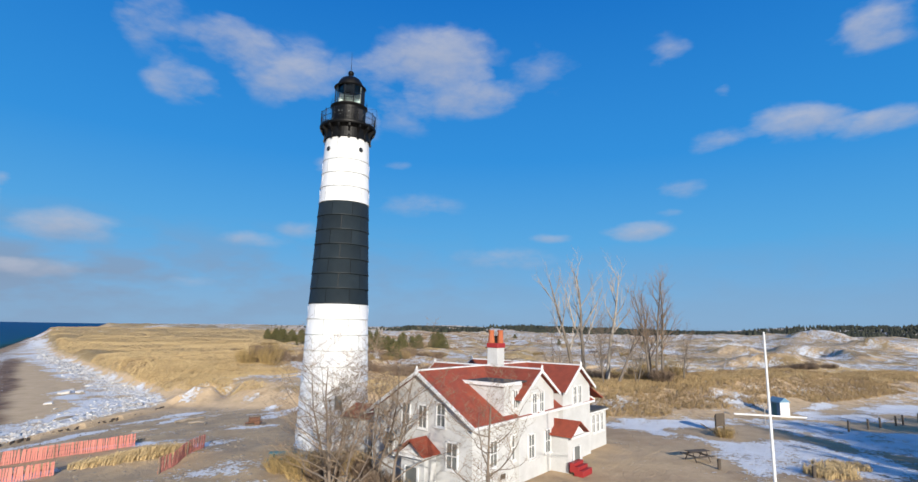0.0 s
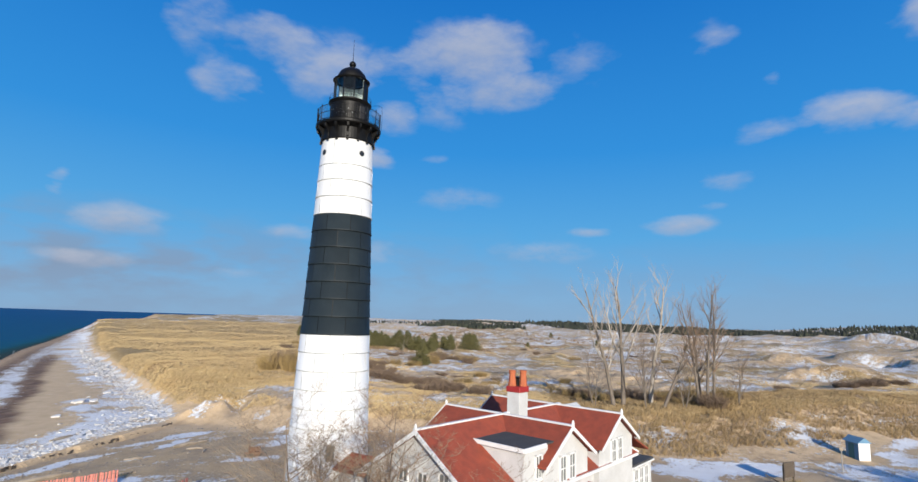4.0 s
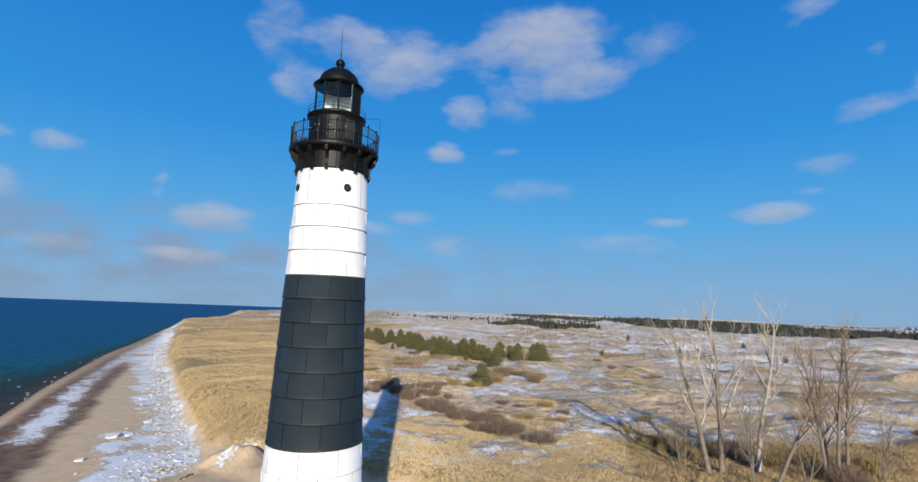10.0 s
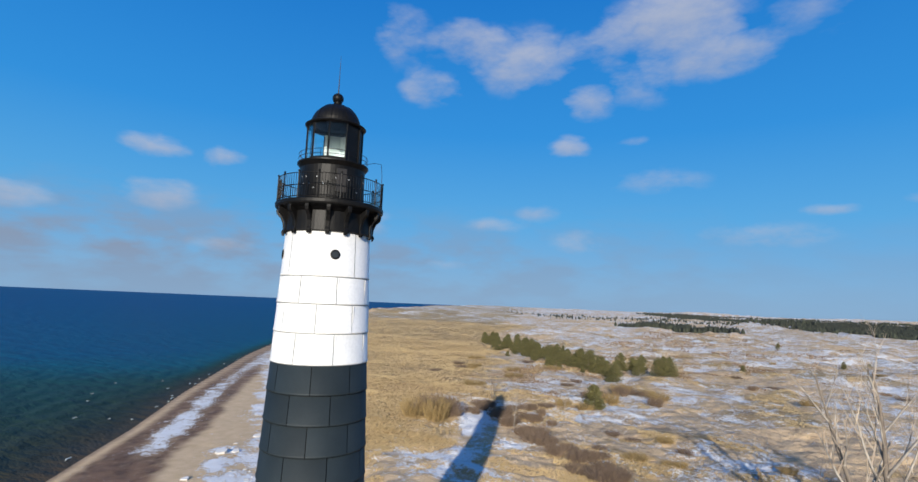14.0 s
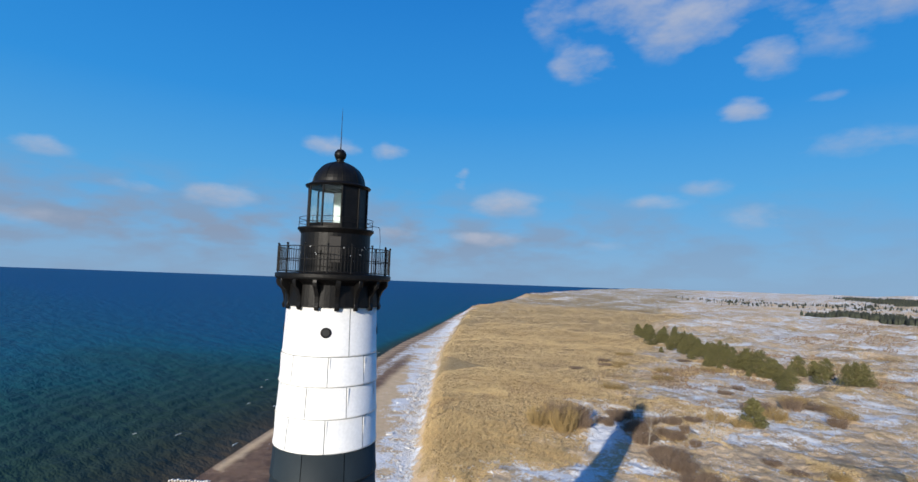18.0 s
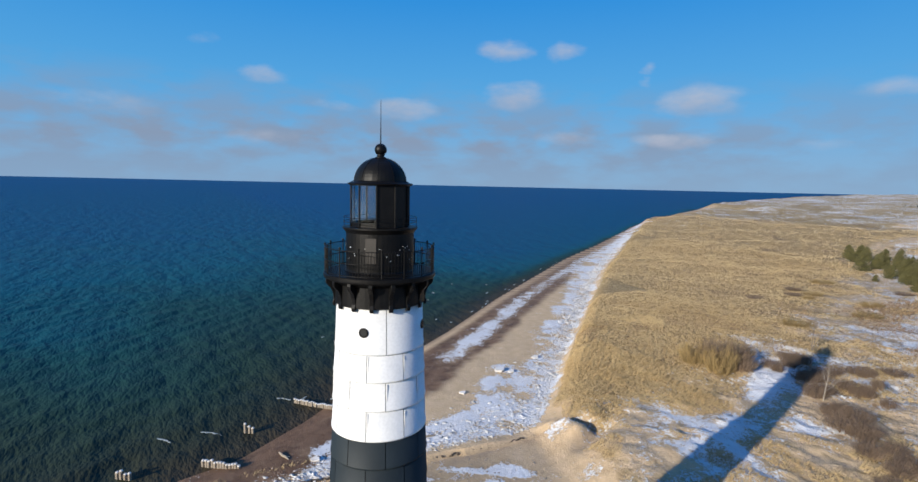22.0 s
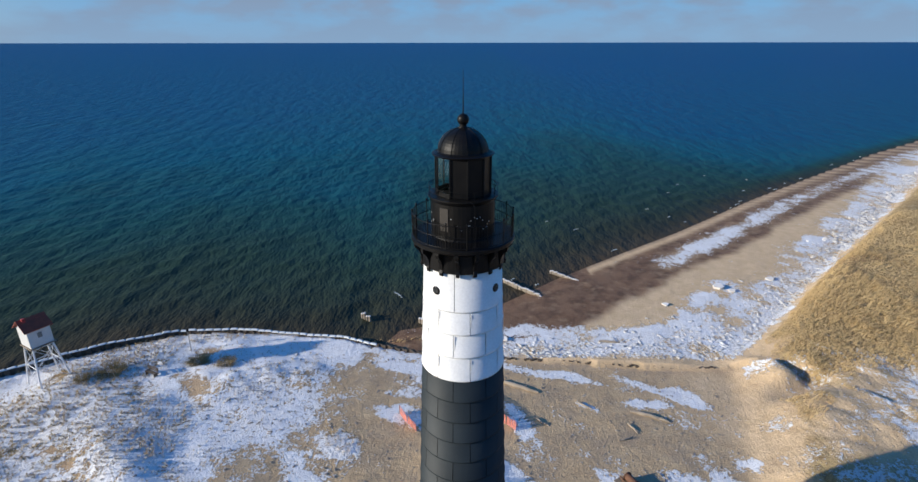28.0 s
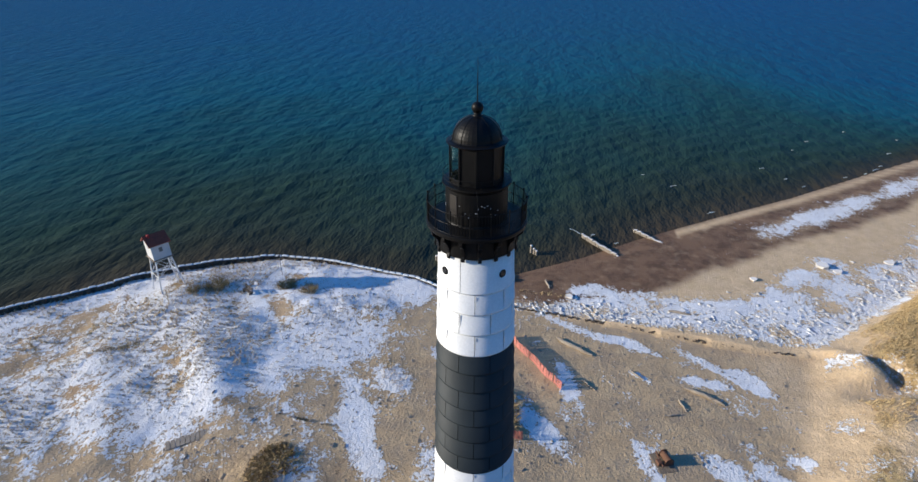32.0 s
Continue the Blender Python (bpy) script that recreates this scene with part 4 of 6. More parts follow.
    bar = G().tube([(0, 0, 0.06), (0, 0, 1.04)], 0.011, 5).mesh("baluster", M_IRON)
    for k in range(16):
        place("post", post, t, m=pose(0, 0, 0, 0, 0, 6 + 22.5 * k) @ pose(2.33, 0, 27.96))
        for j in range(1, 7):
            place("baluster", bar, t, m=pose(0, 0, 0, 0, 0, 6 + 22.5 * (k + j / 7)) @ pose(2.33, 0, 27.96))
    for h in (0.06, 0.55, 1.06):
        ring = [(2.33 * math.cos(2 * math.pi * k / 64), 2.33 * math.sin(2 * math.pi * k / 64), 27.96 + h) for k in range(65)]
        G().tube(ring, 0.02, 6, False).to("rail", M_IRON, t, smooth=True)
    # watch room
    G().lathe([(1.46, 27.9), (1.50, 28.0), (1.46, 28.06), (1.455, 29.62), (1.50, 29.68), (1.56, 29.76), (1.60, 29.80), (1.60, 29.86), (1.0, 29.90)], 48).to("watch_room", M_IRON, t, smooth=False)
    hatch = G().box((0, 0, 0), (0.05, 0.46, 1.05)).mesh("hatch", material("grey_primer", (0.016, 0.014, 0.012), (0.024, 0.020, 0.017), 2, 0.45), 0.01)
    place("hatch", hatch, t, "brownish grey metal hatch", pose(0, 0, 0, 0, 0, -33) @ pose(1.45, 0, 28.95))
    rivet = G().lathe([(0.0, 0.018), (0.02, 0.012), (0.026, 0)], 6).mesh("rivet", M_LINER)
    rng = random.Random(5)
    for k in range(30):
        a = rng.uniform(-150, 60)
        place("rivet", rivet, t, m=pose(0, 0, 0, 0, 0, a) @ pose(1.458, 0, rng.choice((28.55, 28.75, 29.0, 29.1)) + rng.uniform(-0.05, 0.05), 0, 90, 0))
    for k in range(8):
        G().tube([(1.55, 0, 0), (1.55, 0, 0.42)], 0.012, 5).to("rail_post", M_IRON, t).matrix_basis = pose(0, 0, 29.86, 0, 0, 45 * k + 20)
    for h in (0.22, 0.42):
        ring = [(1.55 * math.cos(2 * math.pi * k / 48), 1.55 * math.sin(2 * math.pi * k / 48), 29.86 + h) for k in range(49)]
        G().tube(ring, 0.013, 5, False).to("rail", M_IRON, t, smooth=True)
    # lantern: ten sides, glazed towards the lake, blank on the landward half
    n, r, z0, z1 = 10, 1.25, 29.88, 31.64
    corner = [Vector((r * math.cos(2 * math.pi * (k + LANTERN) / n), r * math.sin(2 * math.pi * (k + LANTERN) / n), 0)) for k in range(n)]
    for k in range(n):
        p = corner[k]
        G().box((p.x, p.y, (z0 + z1) / 2), (0.07, 0.07, z1 - z0)).to("mullion", M_IRON, t, bevel=0.01)
    for k in range(n):
        a, c = corner[k], corner[(k + 1) % n]
        mid = math.degrees(math.atan2((a + c).y, (a + c).x)) % 360
        up = Vector((0, 0, 1))
        inn = -(a + c).normalized()
        blank = (mid - BLANK[0]) % 360 <= BLANK[1] - BLANK[0]
        q = [a * 0.985 + up * (z0 + (0 if blank else 0.18)), c * 0.985 + up * (z0 + (0 if blank else 0.18)), c * 0.985 + up * z1, a * 0.985 + up * z1]
        if blank:
            G().prism(q, inn * 0.03).to("blank_panel", M_IRON, t, bevel=0.006)
            G().prism([p + inn * 0.034 for p in q], inn * 0.012).to("liner", M_LINER, t, "pale grey painted inner lining")
        else:
            pane = G().prism(q, inn * 0.008).to("pane", M_GLASS, t)
            pane.visible_shadow = False
            s = [a * 0.99 + up * z0, c * 0.99 + up * z0, c * 0.99 + up * (z0 + 0.18), a * 0.99 + up * (z0 + 0.18)]
            G().prism(s, inn * 0.05).to("sill", M_IRON, t)
    dome = [(1.12 * math.cos(a), 31.74 + 1.06 * math.sin(a)) for a in np.linspace(0.06, 1.42, 11)]
    G().lathe([(1.26, 31.60), (1.36, 31.64), (1.39, 31.69), (1.31, 31.73), (1.16, 31.76)] + dome + [(0.0, 32.8)], 40).to("dome", M_IRON, t, smooth=False)
    rib = G().tube([(1.25, 0, 31.75)] + [(r + 0.012, 0, z) for r, z in dome], 0.012, 5).mesh("rib", M_IRON)
    for k in range(10):
        place("rib", rib, t, m=pose(0, 0, 0, 0, 0, 36 * (k + LANTERN)))
    G().lathe([(0.0, 32.74), (0.22, 32.74), (0.24, 32.80), (0.16, 32.83), (0.15, 32.87), (0.19, 32.90)] + [(0.26 * math.cos(a), 33.12 + 0.26 * math.sin(a)) for a in np.linspace(-1.0, 1.5, 12)] + [(0.0, 33.38)], 24).to("ball_vent", M_IRON, t, smooth=True)
    G().tube([(0, 0, 33.3), (0, 0, 34.2), (0, 0, 35.2)], [0.03, 0.016, 0.008], 6).to("lightning_rod", M_IRON, t)
    G().tube([(1.6, 0.35, 29.9), (2.0, 0.45, 29.96), (2.32, 0.55, 29.9), (2.36, 0.58, 29.4), (2.36, 0.58, 28.0)], 0.012, 5).to("conduit", M_IRON, t)
    return t


LANTERN, BLANK = 0.306, (-20.0, 140.0)
build_lighthouse()


# ---- keepers' house ----
HU, HV = Vector((0.577, 0.817, 0)).normalized(), Vector((0.817, -0.577, 0)).normalized()
# house axes: x along the main ridge, y to the lake side, so the landward side is at negative y


def build_house():
    h = thing("keepers_house", "white brick keepers' house with red shingle roofs", "house", HOUSE)
    RZ, EZ, BZ = 8.62, 5.65, 0.6
    HW = 4.2            # half width to the wall
    OV = 0.45           # eave overhang
    slope = (RZ - EZ) / (HW + OV)
    wall = G()
    # main block as a solid with a gable at the south-western end
    L = 16.6
    gz = RZ - 0.12
    ez = EZ + OV * slope - 0.12
    wall.prism([Vector((0, -HW, BZ)), Vector((0, HW, BZ)), Vector((0, HW, ez)), Vector((0, 0, gz)), Vector((0, -HW, ez))], (L, 0, 0))
    wall.to("main_wall", M_WALL, h, bevel=0.01)
    CW = 2.45           # half width of the cross gables
    cz = RZ - (CW + 0.0) * slope - 0.12
    for s, lo, hi in ((7.2, -4.55, 4.4), (13.5, -4.6, 5.3)):
        G().prism([Vector((s - CW, lo, BZ)), Vector((s + CW, lo, BZ)), Vector((s + CW, lo, cz)), Vector((s, lo, gz)), Vector((s - CW, lo, cz))], (0, hi - lo, 0)).to("cross_wall", M_WALL, h, bevel=0.01)

    def slab(pts, name="roof", mat=M_ROOF, thick=0.10):
        return G().prism([Vector(p) for p in pts], (0, 0, thick)).to(name, mat, h, bevel=0.01)

    e = HW + OV
    for sg in (-1, 1):
        slab([(-0.4, 0, RZ - 0.1), (-0.4, sg * e, EZ - 0.1), (L + 0.3, sg * e, EZ - 0.1), (L - 2.6, 0, RZ - 0.1)])
        G().box((L / 2 - 0.2, sg * (e + 0.02), EZ - 0.07), (L + 0.6, 0.14, 0.16)).to("gutter", M_TRIM, h, bevel=0.01)
    slab([(L - 2.6, 0, RZ - 0.1), (L + 0.3, -e, EZ - 0.1), (L + 0.3, e, EZ - 0.1)])
    cw = CW + 0.35
    for s, lo, hi in ((7.2, -4.95, 4.8), (13.5, -5.0, 5.7)):
        for sg in (-1, 1):
            slab([(s, lo, RZ - 0.085), (s, hi, RZ - 0.085), (s + sg * cw, hi, RZ - 0.085 - cw * slope), (s + sg * cw, lo, RZ - 0.085 - cw * slope)], thick=0.10)
            for y in (lo - 0.03, hi + 0.03):
                G().prism([Vector((s, y, RZ - 0.2)), Vector((s + sg * cw, y, RZ - 0.2 - cw * slope)), Vector((s + sg * cw, y, RZ - 0.0 - cw * slope)), Vector((s, y, RZ + 0.03))], (0, 0.06, 0)).to("bargeboard", M_TRIM, h)
        G().box((s, (lo + hi) / 2, RZ + 0.035), (0.22, hi - lo, 0.10)).to("ridge_cap", M_TRIM, h, bevel=0.02)
        for y in (lo, hi):
            G().tube([(s, y, RZ - 0.1), (s, y, RZ + 0.2), (s, y, RZ + 0.34)], [0.09, 0.08, 0.02], 8).to("finial", M_TRIM, h)
    G().box((6.8, 0, RZ + 0.035), (14.6, 0.22, 0.10)).to("ridge_cap", M_TRIM, h, bevel=0.02)
    G().tube([(-0.4, 0, RZ - 0.1), (-0.4, 0, RZ + 0.2), (-0.4, 0, RZ + 0.34)], [0.09, 0.08, 0.02], 8).to("finial", M_TRIM, h)
    for sg in (-1, 1):
        G().prism([Vector((-0.46, 0, RZ - 0.22)), Vector((-0.46, sg * e, EZ - 0.22)), Vector((-0.46, sg * e, EZ + 0.02)), Vector((-0.46, 0, RZ + 0.03))], (0.07, 0, 0)).to("bargeboard", M_TRIM, h)
        # white hip caps at the north-eastern end
        G().tube([(L - 2.6, 0, RZ + 0.03), (L + 0.3, sg * e, EZ + 0.03)], 0.07, 6).to("hip_cap", M_TRIM, h)
    # flat-topped dormers beside the southern cross gable
    G().box((4.35, -2.6, 6.85), (2.3, 3.5, 1.95)).to("dormer_wall", M_WALL, h, bevel=0.01)
    G().box((4.55, -2.55, 7.86), (2.95, 3.75, 0.10)).to("dormer_roof", M_DARKROOF, h, "dark flat dormer roof", bevel=0.01)
    G().box((4.1, -4.46, 7.82), (2.1, 0.08, 0.22)).to("dormer_fascia", M_TRIM, h)
    G().box((3.05, -2.55, 7.82), (0.08, 3.8, 0.22)).to("dormer_fascia", M_TRIM, h)
    # chimney with two clay pots and a flue
    ch = G().box((8.3, -0.35, 8.75), (0.95, 0.95, 2.5)).to("chimney", M_WALL, h, "white painted chimney with red cap", bevel=0.02)
    G().box((8.3, -0.35, 10.12), (1.06, 1.06, 0.36)).to("cap", M_RED, ch, "red painted brick cap", bevel=0.03)
    for dx in (-0.25, 0.25):
        G().lathe([(0.0, 0), (0.27, 0), (0.28, 0.12), (0.25, 0.2), (0.20, 0.8), (0.225, 0.84), (0.225, 0.94), (0.24, 1.0), (0.16, 0.96), (0.0, 0.85)], 8, c=(8.3 + dx, -0.35 - dx, 10.28)).to("chimney_pot", M_TERRA, ch, "orange clay chimney pot")
    G().tube([(8.3, -0.35, 10.28), (8.3, -0.35, 10.7), (8.3, -0.35, 10.85)], [0.11, 0.11, 0.15], 10).to("flue", M_IRON, ch)
    # bay at the far end with a flat roof
    G().box((18.4, -2.4, 2.6), (3.6, 3.6, 4.0)).to("bay_wall", M_WALL, h, bevel=0.01)
    G().box((18.4, -2.4, 4.66), (3.9, 3.9, 0.14)).to("bay_roof", M_DARKROOF, h, "dark flat roof", bevel=0.01)
    G().box((18.4, -2.4, 4.55), (4.0, 4.0, 0.10)).to("bay_cornice", M_TRIM, h)
    # side pent roof near the far gable
    G().prism([Vector((15.6, -4.3, 7.1)), Vector((18.0, -4.9, 5.7)), Vector((18.0, -1.0, 5.7)), Vector((15.6, -1.0, 7.1))], (0, 0, 0.1)).to("pent_roof", M_ROOF, h)

    def window(s, y, z, wdt, hgt, face, name="window"):
        """A sash window in a wall; face: '-y' landward, '-x' south-western."""
        m = pose(s, y, z) @ (pose(0, 0, 0) if face == "-y" else pose(0, 0, 0, 0, 0, -90))
        w = place(name, G().box((0, 0.02, 0), (wdt, 0.05, hgt)).mesh("window", M_WINDOW), h, m=m)
        fr = G()
        for a in (-1, 1):
            fr.box((a * (wdt / 2 + 0.035), -0.02, 0), (0.09, 0.09, hgt + 0.16))
            fr.box((0, -0.02, a * (hgt / 2 + 0.035)), (wdt + 0.16, 0.09, 0.09))
        place("frame", fr.mesh("frame", M_TRIM), w)
        place("sash_bar", G().box((0, -0.01, 0), (wdt, 0.06, 0.05)).box((0, -0.012, 0), (0.035, 0.05, hgt)).mesh("sash_bar", M_TRIM), w)
        place("sill", G().box((0, -0.06, -hgt / 2 - 0.10), (wdt + 0.25, 0.16, 0.06)).mesh("sill", M_TRIM), w)
        return w

    for v, z in ((-1.8, 6.05), (-0.3, 5.8), (1.15, 5.82)):
        window(-0.02, v, z, 0.65, 1.35, "-x")
    for v in (-2.7, 2.6):
        window(-0.02, v, 3.75, 0.8, 1.5, "-x")
    for s in (2.2, 4.7):
        window(s, -HW - 0.02, 3.75, 0.75, 1.5, "-y")
    for s in (6.75, 7.75):
        window(s, -4.57, 6.35, 0.6, 1.3, "-y")
    window(4.55, -4.37, 6.8, 0.55, 1.1, "-y")
    for s in (6.3, 8.6):
        window(s, -4.57, 3.6, 0.75, 1.5, "-y")
    for s in (13.05, 13.95):
        window(s, -4.62, 6.35, 0.6, 1.3, "-y")
    window(13.5, -4.62, 3.4, 0.8, 1.5, "-y")
    for s in (17.4, 18.3, 19.2):
        window(s, -4.22, 3.6, 0.6, 1.4, "-y")
    # porches with red roofs

    def porch(name, m, wid, deep, eave, ridge):
        p = place(name, G().box((0, -deep / 2 + 0.05, (eave + BZ) / 2), (wid - 0.5, deep - 0.3, eave - BZ)).mesh("porch", M_WALL, 0.01), h, "small enclosed entry porch", m)
        hw = wid / 2
        for sg in (-1, 1):
            place("roof", G().prism([Vector((0, 0.1, ridge)), Vector((0, -deep - 0.25, ridge)), Vector((sg * hw, -deep - 0.25, eave)), Vector((sg * hw, 0.1, eave))], (0, 0, 0.08)).mesh("roof", M_ROOF), p)
        place("gable", G().prism([Vector((-hw + 0.15, -deep + 0.1, eave)), Vector((hw - 0.15, -deep + 0.1, eave)), Vector((0, -deep + 0.1, ridge - 0.08))], (0, 0.08, 0)).mesh("gable", M_TRIM), p)
        place("fascia", G().box((0, -deep - 0.22, eave - 0.02), (wid, 0.06, 0.14)).mesh("fascia", M_TRIM), p)
        dm = place("door", G().box((0, -deep + 0.12, (eave + BZ) / 2 - 0.2), (0.9, 0.1, 2.1)).mesh("door", M_WINDOW), p)
        place("frame", G().box((-0.52, -deep + 0.1, (eave + BZ) / 2 - 0.2), (0.12, 0.12, 2.2)).box((0.52, -deep + 0.1, (eave + BZ) / 2 - 0.2), (0.12, 0.12, 2.2)).mesh("frame", M_TRIM), dm)
        return p

    porch("porch", pose(10.3, -HW, 0), 2.9, 1.9, 3.95, 4.85)
    porch("porch", pose(0, -0.6, 0, 0, 0, -90), 2.4, 1.4, 3.75, 4.6)
    for k in range(3):
        G().box((9.5, -6.35 - 0.32 * k, 2.05 - 0.21 * k), (1.5, 0.34, 0.6)).to("step", M_RED, h, "red painted step", bevel=0.01)
    G().box((3.3, -HW - 0.03, 2.2), (0.5, 0.06, 0.3)).to("vent", M_DARKWOOD, h)
    return h


HOUSE = Matrix(((HU.x, -HV.x, 0, -2.8), (HU.y, -HV.y, 0, 34.0), (0, 0, 1, -0.38), (0, 0, 0, 1)))
build_house()


def build_passage():
    p = thing("covered_passage", "white passage with small red roof between house and tower", "passage", pose(-7.6, 40.3, -0.85, 0, 0, 64))
    G().box((0, 0, 3.0), (1.9, 2.2, 4.4)).to("wall", M_WALL, p, bevel=0.01)
    for sg in (-1, 1):
        G().prism([Vector((0, -1.45, 6.0)), Vector((0, 1.3, 6.0)), Vector((sg * 1.35, 1.3, 5.2)), Vector((sg * 1.35, -1.45, 5.2))], (0, 0, 0.09)).to("roof", M_ROOF, p)
    G().prism([Vector((-1.2, -1.3, 5.2)), Vector((1.2, -1.3, 5.2)), Vector((0, -1.3, 5.95))], (0, 0.06, 0)).to("gable", M_TRIM, p)
    d = G().box((-0.1, -1.08, 2.6), (0.95, 0.1, 2.3)).to("door", M_DARKWOOD, p, "dark doorway")
    G().box((0.2, -1.9, 1.5), (1.5, 1.3, 0.7)).to("steps", M_RED, p, "red painted steps")


build_passage()


# ---- plants ----
def bare_tree(seed, height, r0, levels=4, lean=(0, 0), spread=0.55, limbs=6, start=0.25, droop=0.0, forks=1, reach=1.0, bend=0.20):
    """The stems, the limbs and the crown of fine twigs."""
    rng = random.Random(seed)
    stems, boughs, twig = [], [], G()

    def grow(p, d, length, r, level):
        seg = 6 if level == 0 else 5 if level == 1 else 3
        pts, rad = [p.copy()], [r]
        d = d.normalized()
        wob = 0.5 * bend if level == 0 else bend
        for k in range(seg):
            d = (d + Vector((rng.uniform(-1, 1), rng.uniform(-1, 1), rng.uniform(-0.5, 0.9))) * wob + Vector((0, 0, 0.10 if level else 0.04))).normalized()
            p = p + d * length / seg
            pts.append(p.copy())
            rad.append(r * (1 - 0.80 * (k + 1) / seg))
        if level < 2:
            (boughs if level else stems).append(G().tube(pts, rad, 7 if level == 0 else 5, False))
        else:
            twig.tube(pts, rad, 3, False)
        if level + 1 >= levels:
            return
        count = limbs if level == 0 else rng.randint(5, 8) if level == 1 else rng.randint(4, 6)
        for k in range(count):
            t = start + (1 - start) * (k + rng.random() * 0.8) / count if level == 0 else 0.15 + 0.85 * (k + rng.random()) / count
            i = min(int(t * seg), seg - 1)
            q = pts[i].lerp(pts[i + 1], t * seg - i)
            rr = (rad[i] + (rad[i + 1] - rad[i]) * (t * seg - i)) * rng.uniform(0.5, 0.75)
            a = rng.uniform(0, 2 * math.pi) if level else 2.4 * k + rng.random()
            side_dir = Vector((math.cos(a), math.sin(a), rng.uniform(-0.1, 0.35) - droop))
            base_dir = (pts[min(i + 1, seg)] - pts[i]).normalized()
            grow(q, base_dir * (1 - spread) + side_dir * spread, length * (reach if level == 0 else 1.0) * rng.uniform(0.38, 0.62) * (1.15 - 0.5 * t), max(rr, 0.006), level + 1)

    for k in range(forks):
        a = 2 * math.pi * k / forks + seed
        out = 0.0 if forks == 1 else 0.22
        grow(Vector((0.25 * out * math.cos(a), 0.25 * out * math.sin(a), -0.2)), Vector((lean[0] + out * math.cos(a), lean[1] + out * math.sin(a), 1)), height * (1 - 0.12 * k), r0 * (1 - 0.12 * k), 0)
    return stems, boughs, twig


def plant_tree(name, label, m, seed, height, r0, wood_mat, twig_mat, limb_mat=None, **kw):
    stems, boughs, twig = bare_tree(seed, height, r0, **kw)
    t = thing(name, label, "tree", m)
    for g in stems:
        g.to("trunk", wood_mat, t, smooth=True)
    for g in boughs:
        g.to("limb", limb_mat or wood_mat, t, smooth=True)
    twig.to("crown", twig_mat, t)
    return t


def stand(x, y, turn=0.0, sink=0.0):
    return pose(x, y, ground_z(x, y) - sink, 0, 0, turn)


M_RUDDY = material("ruddy_twigs", (0.27, 0.17, 0.10), (0.20, 0.13, 0.08), 0.8, 0.9, island=0.4)
M_SCRUB = material("dead_scrub", (0.25, 0.165, 0.09), (0.13, 0.088, 0.055), 0.5, 0.9, island=0.5)
M_YARDBARK = material("tan_yard_bark", (0.215, 0.170, 0.130), (0.125, 0.095, 0.073), 1.2, 0.9, 0.02, fine=25)
M_YARDTWIG = material("tan_yard_twigs", (0.250, 0.185, 0.122), (0.165, 0.115, 0.075), 0.8, 0.9, island=0.5)
M_PALETWIG = material("pale_twigs", (0.40, 0.34, 0.27), (0.28, 0.22, 0.17), 0.8, 0.9, island=0.4)
cot = "bare pale-barked cottonwood behind the dune crest"
plant_tree("cottonwood", cot, stand(15.5, 80.6), 3, 16.2, 0.32, M_BARK, M_PALETWIG, M_PALEBARK, lean=(-0.16, 0), limbs=7, start=0.25, spread=0.42, reach=0.75, bend=0.16)
plant_tree("cottonwood", cot, stand(16.8, 81.0), 11, 16.4, 0.35, M_BARK, M_PALETWIG, M_PALEBARK, lean=(0.0, 0), limbs=9, start=0.28, spread=0.42, reach=0.95, bend=0.16)
plant_tree("cottonwood", cot, stand(20.6, 82.0), 8, 16.4, 0.31, M_PALEBARK, M_PALETWIG, lean=(0.14, 0), limbs=7, start=0.42, spread=0.42, reach=0.75, bend=0.17)
plant_tree("cottonwood", "leaning dark bare cottonwood with low limbs", stand(21.0, 77.5), 21, 9.0, 0.24, M_BARK, M_TWIG, lean=(0.55, 0), limbs=6)
thin = "slender bare tree in a clump with fine brown twigs"
for k, (x, y, hgt) in enumerate(((26.3, 80.0, 13.6), (27.5, 80.2, 15.0), (28.3, 80.6, 14.8), (27.1, 81.6, 12.8))):
    tagged(plant_tree("slender_tree", thin, stand(x, y), 40 + k, hgt, 0.22, M_BARK, M_RUDDY, limbs=14, start=0.22, spread=0.46, reach=0.58, lean=(0.02 * (k - 1), 0)), group="clump of slender trees")
for k, (x, y, hgt) in enumerate(((13.0, 81.5, 8.0), (18.8, 77.0, 9.0), (24.0, 78.5, 7.5), (20.2, 82.5, 10.0), (31.5, 80.5, 7.0))):
    tagged(plant_tree("undergrowth_tree", "low dark bare sapling below the cottonwoods", stand(x, y), 60 + k, hgt, 0.09, M_BARK, M_TWIG, limbs=9, start=0.15, spread=0.5, forks=2), group="undergrowth saplings")
# yard trees before the house
yard = dict(bend=0.34, start=0.2, levels=5)
plant_tree("yard_tree", "bare grey yard tree before the white house", stand(1.1, 21.7), 5, 7.0, 0.11, M_YARDBARK, M_YARDTWIG, limbs=12, spread=0.8, reach=1.05, **yard)
plant_tree("yard_tree", "bare spreading yard tree before the tower", stand(-6.2, 26.6), 17, 8.0, 0.11, M_YARDBARK, M_YARDTWIG, limbs=11, spread=0.80, reach=1.15, forks=2, **yard)
plant_tree("yard_tree", "bare many-stemmed yard tree before the tower", stand(-8.2, 33.0), 29, 7.8, 0.09, M_YARDBARK, M_YARDTWIG, limbs=9, spread=0.74, reach=1.1, forks=3, **yard)
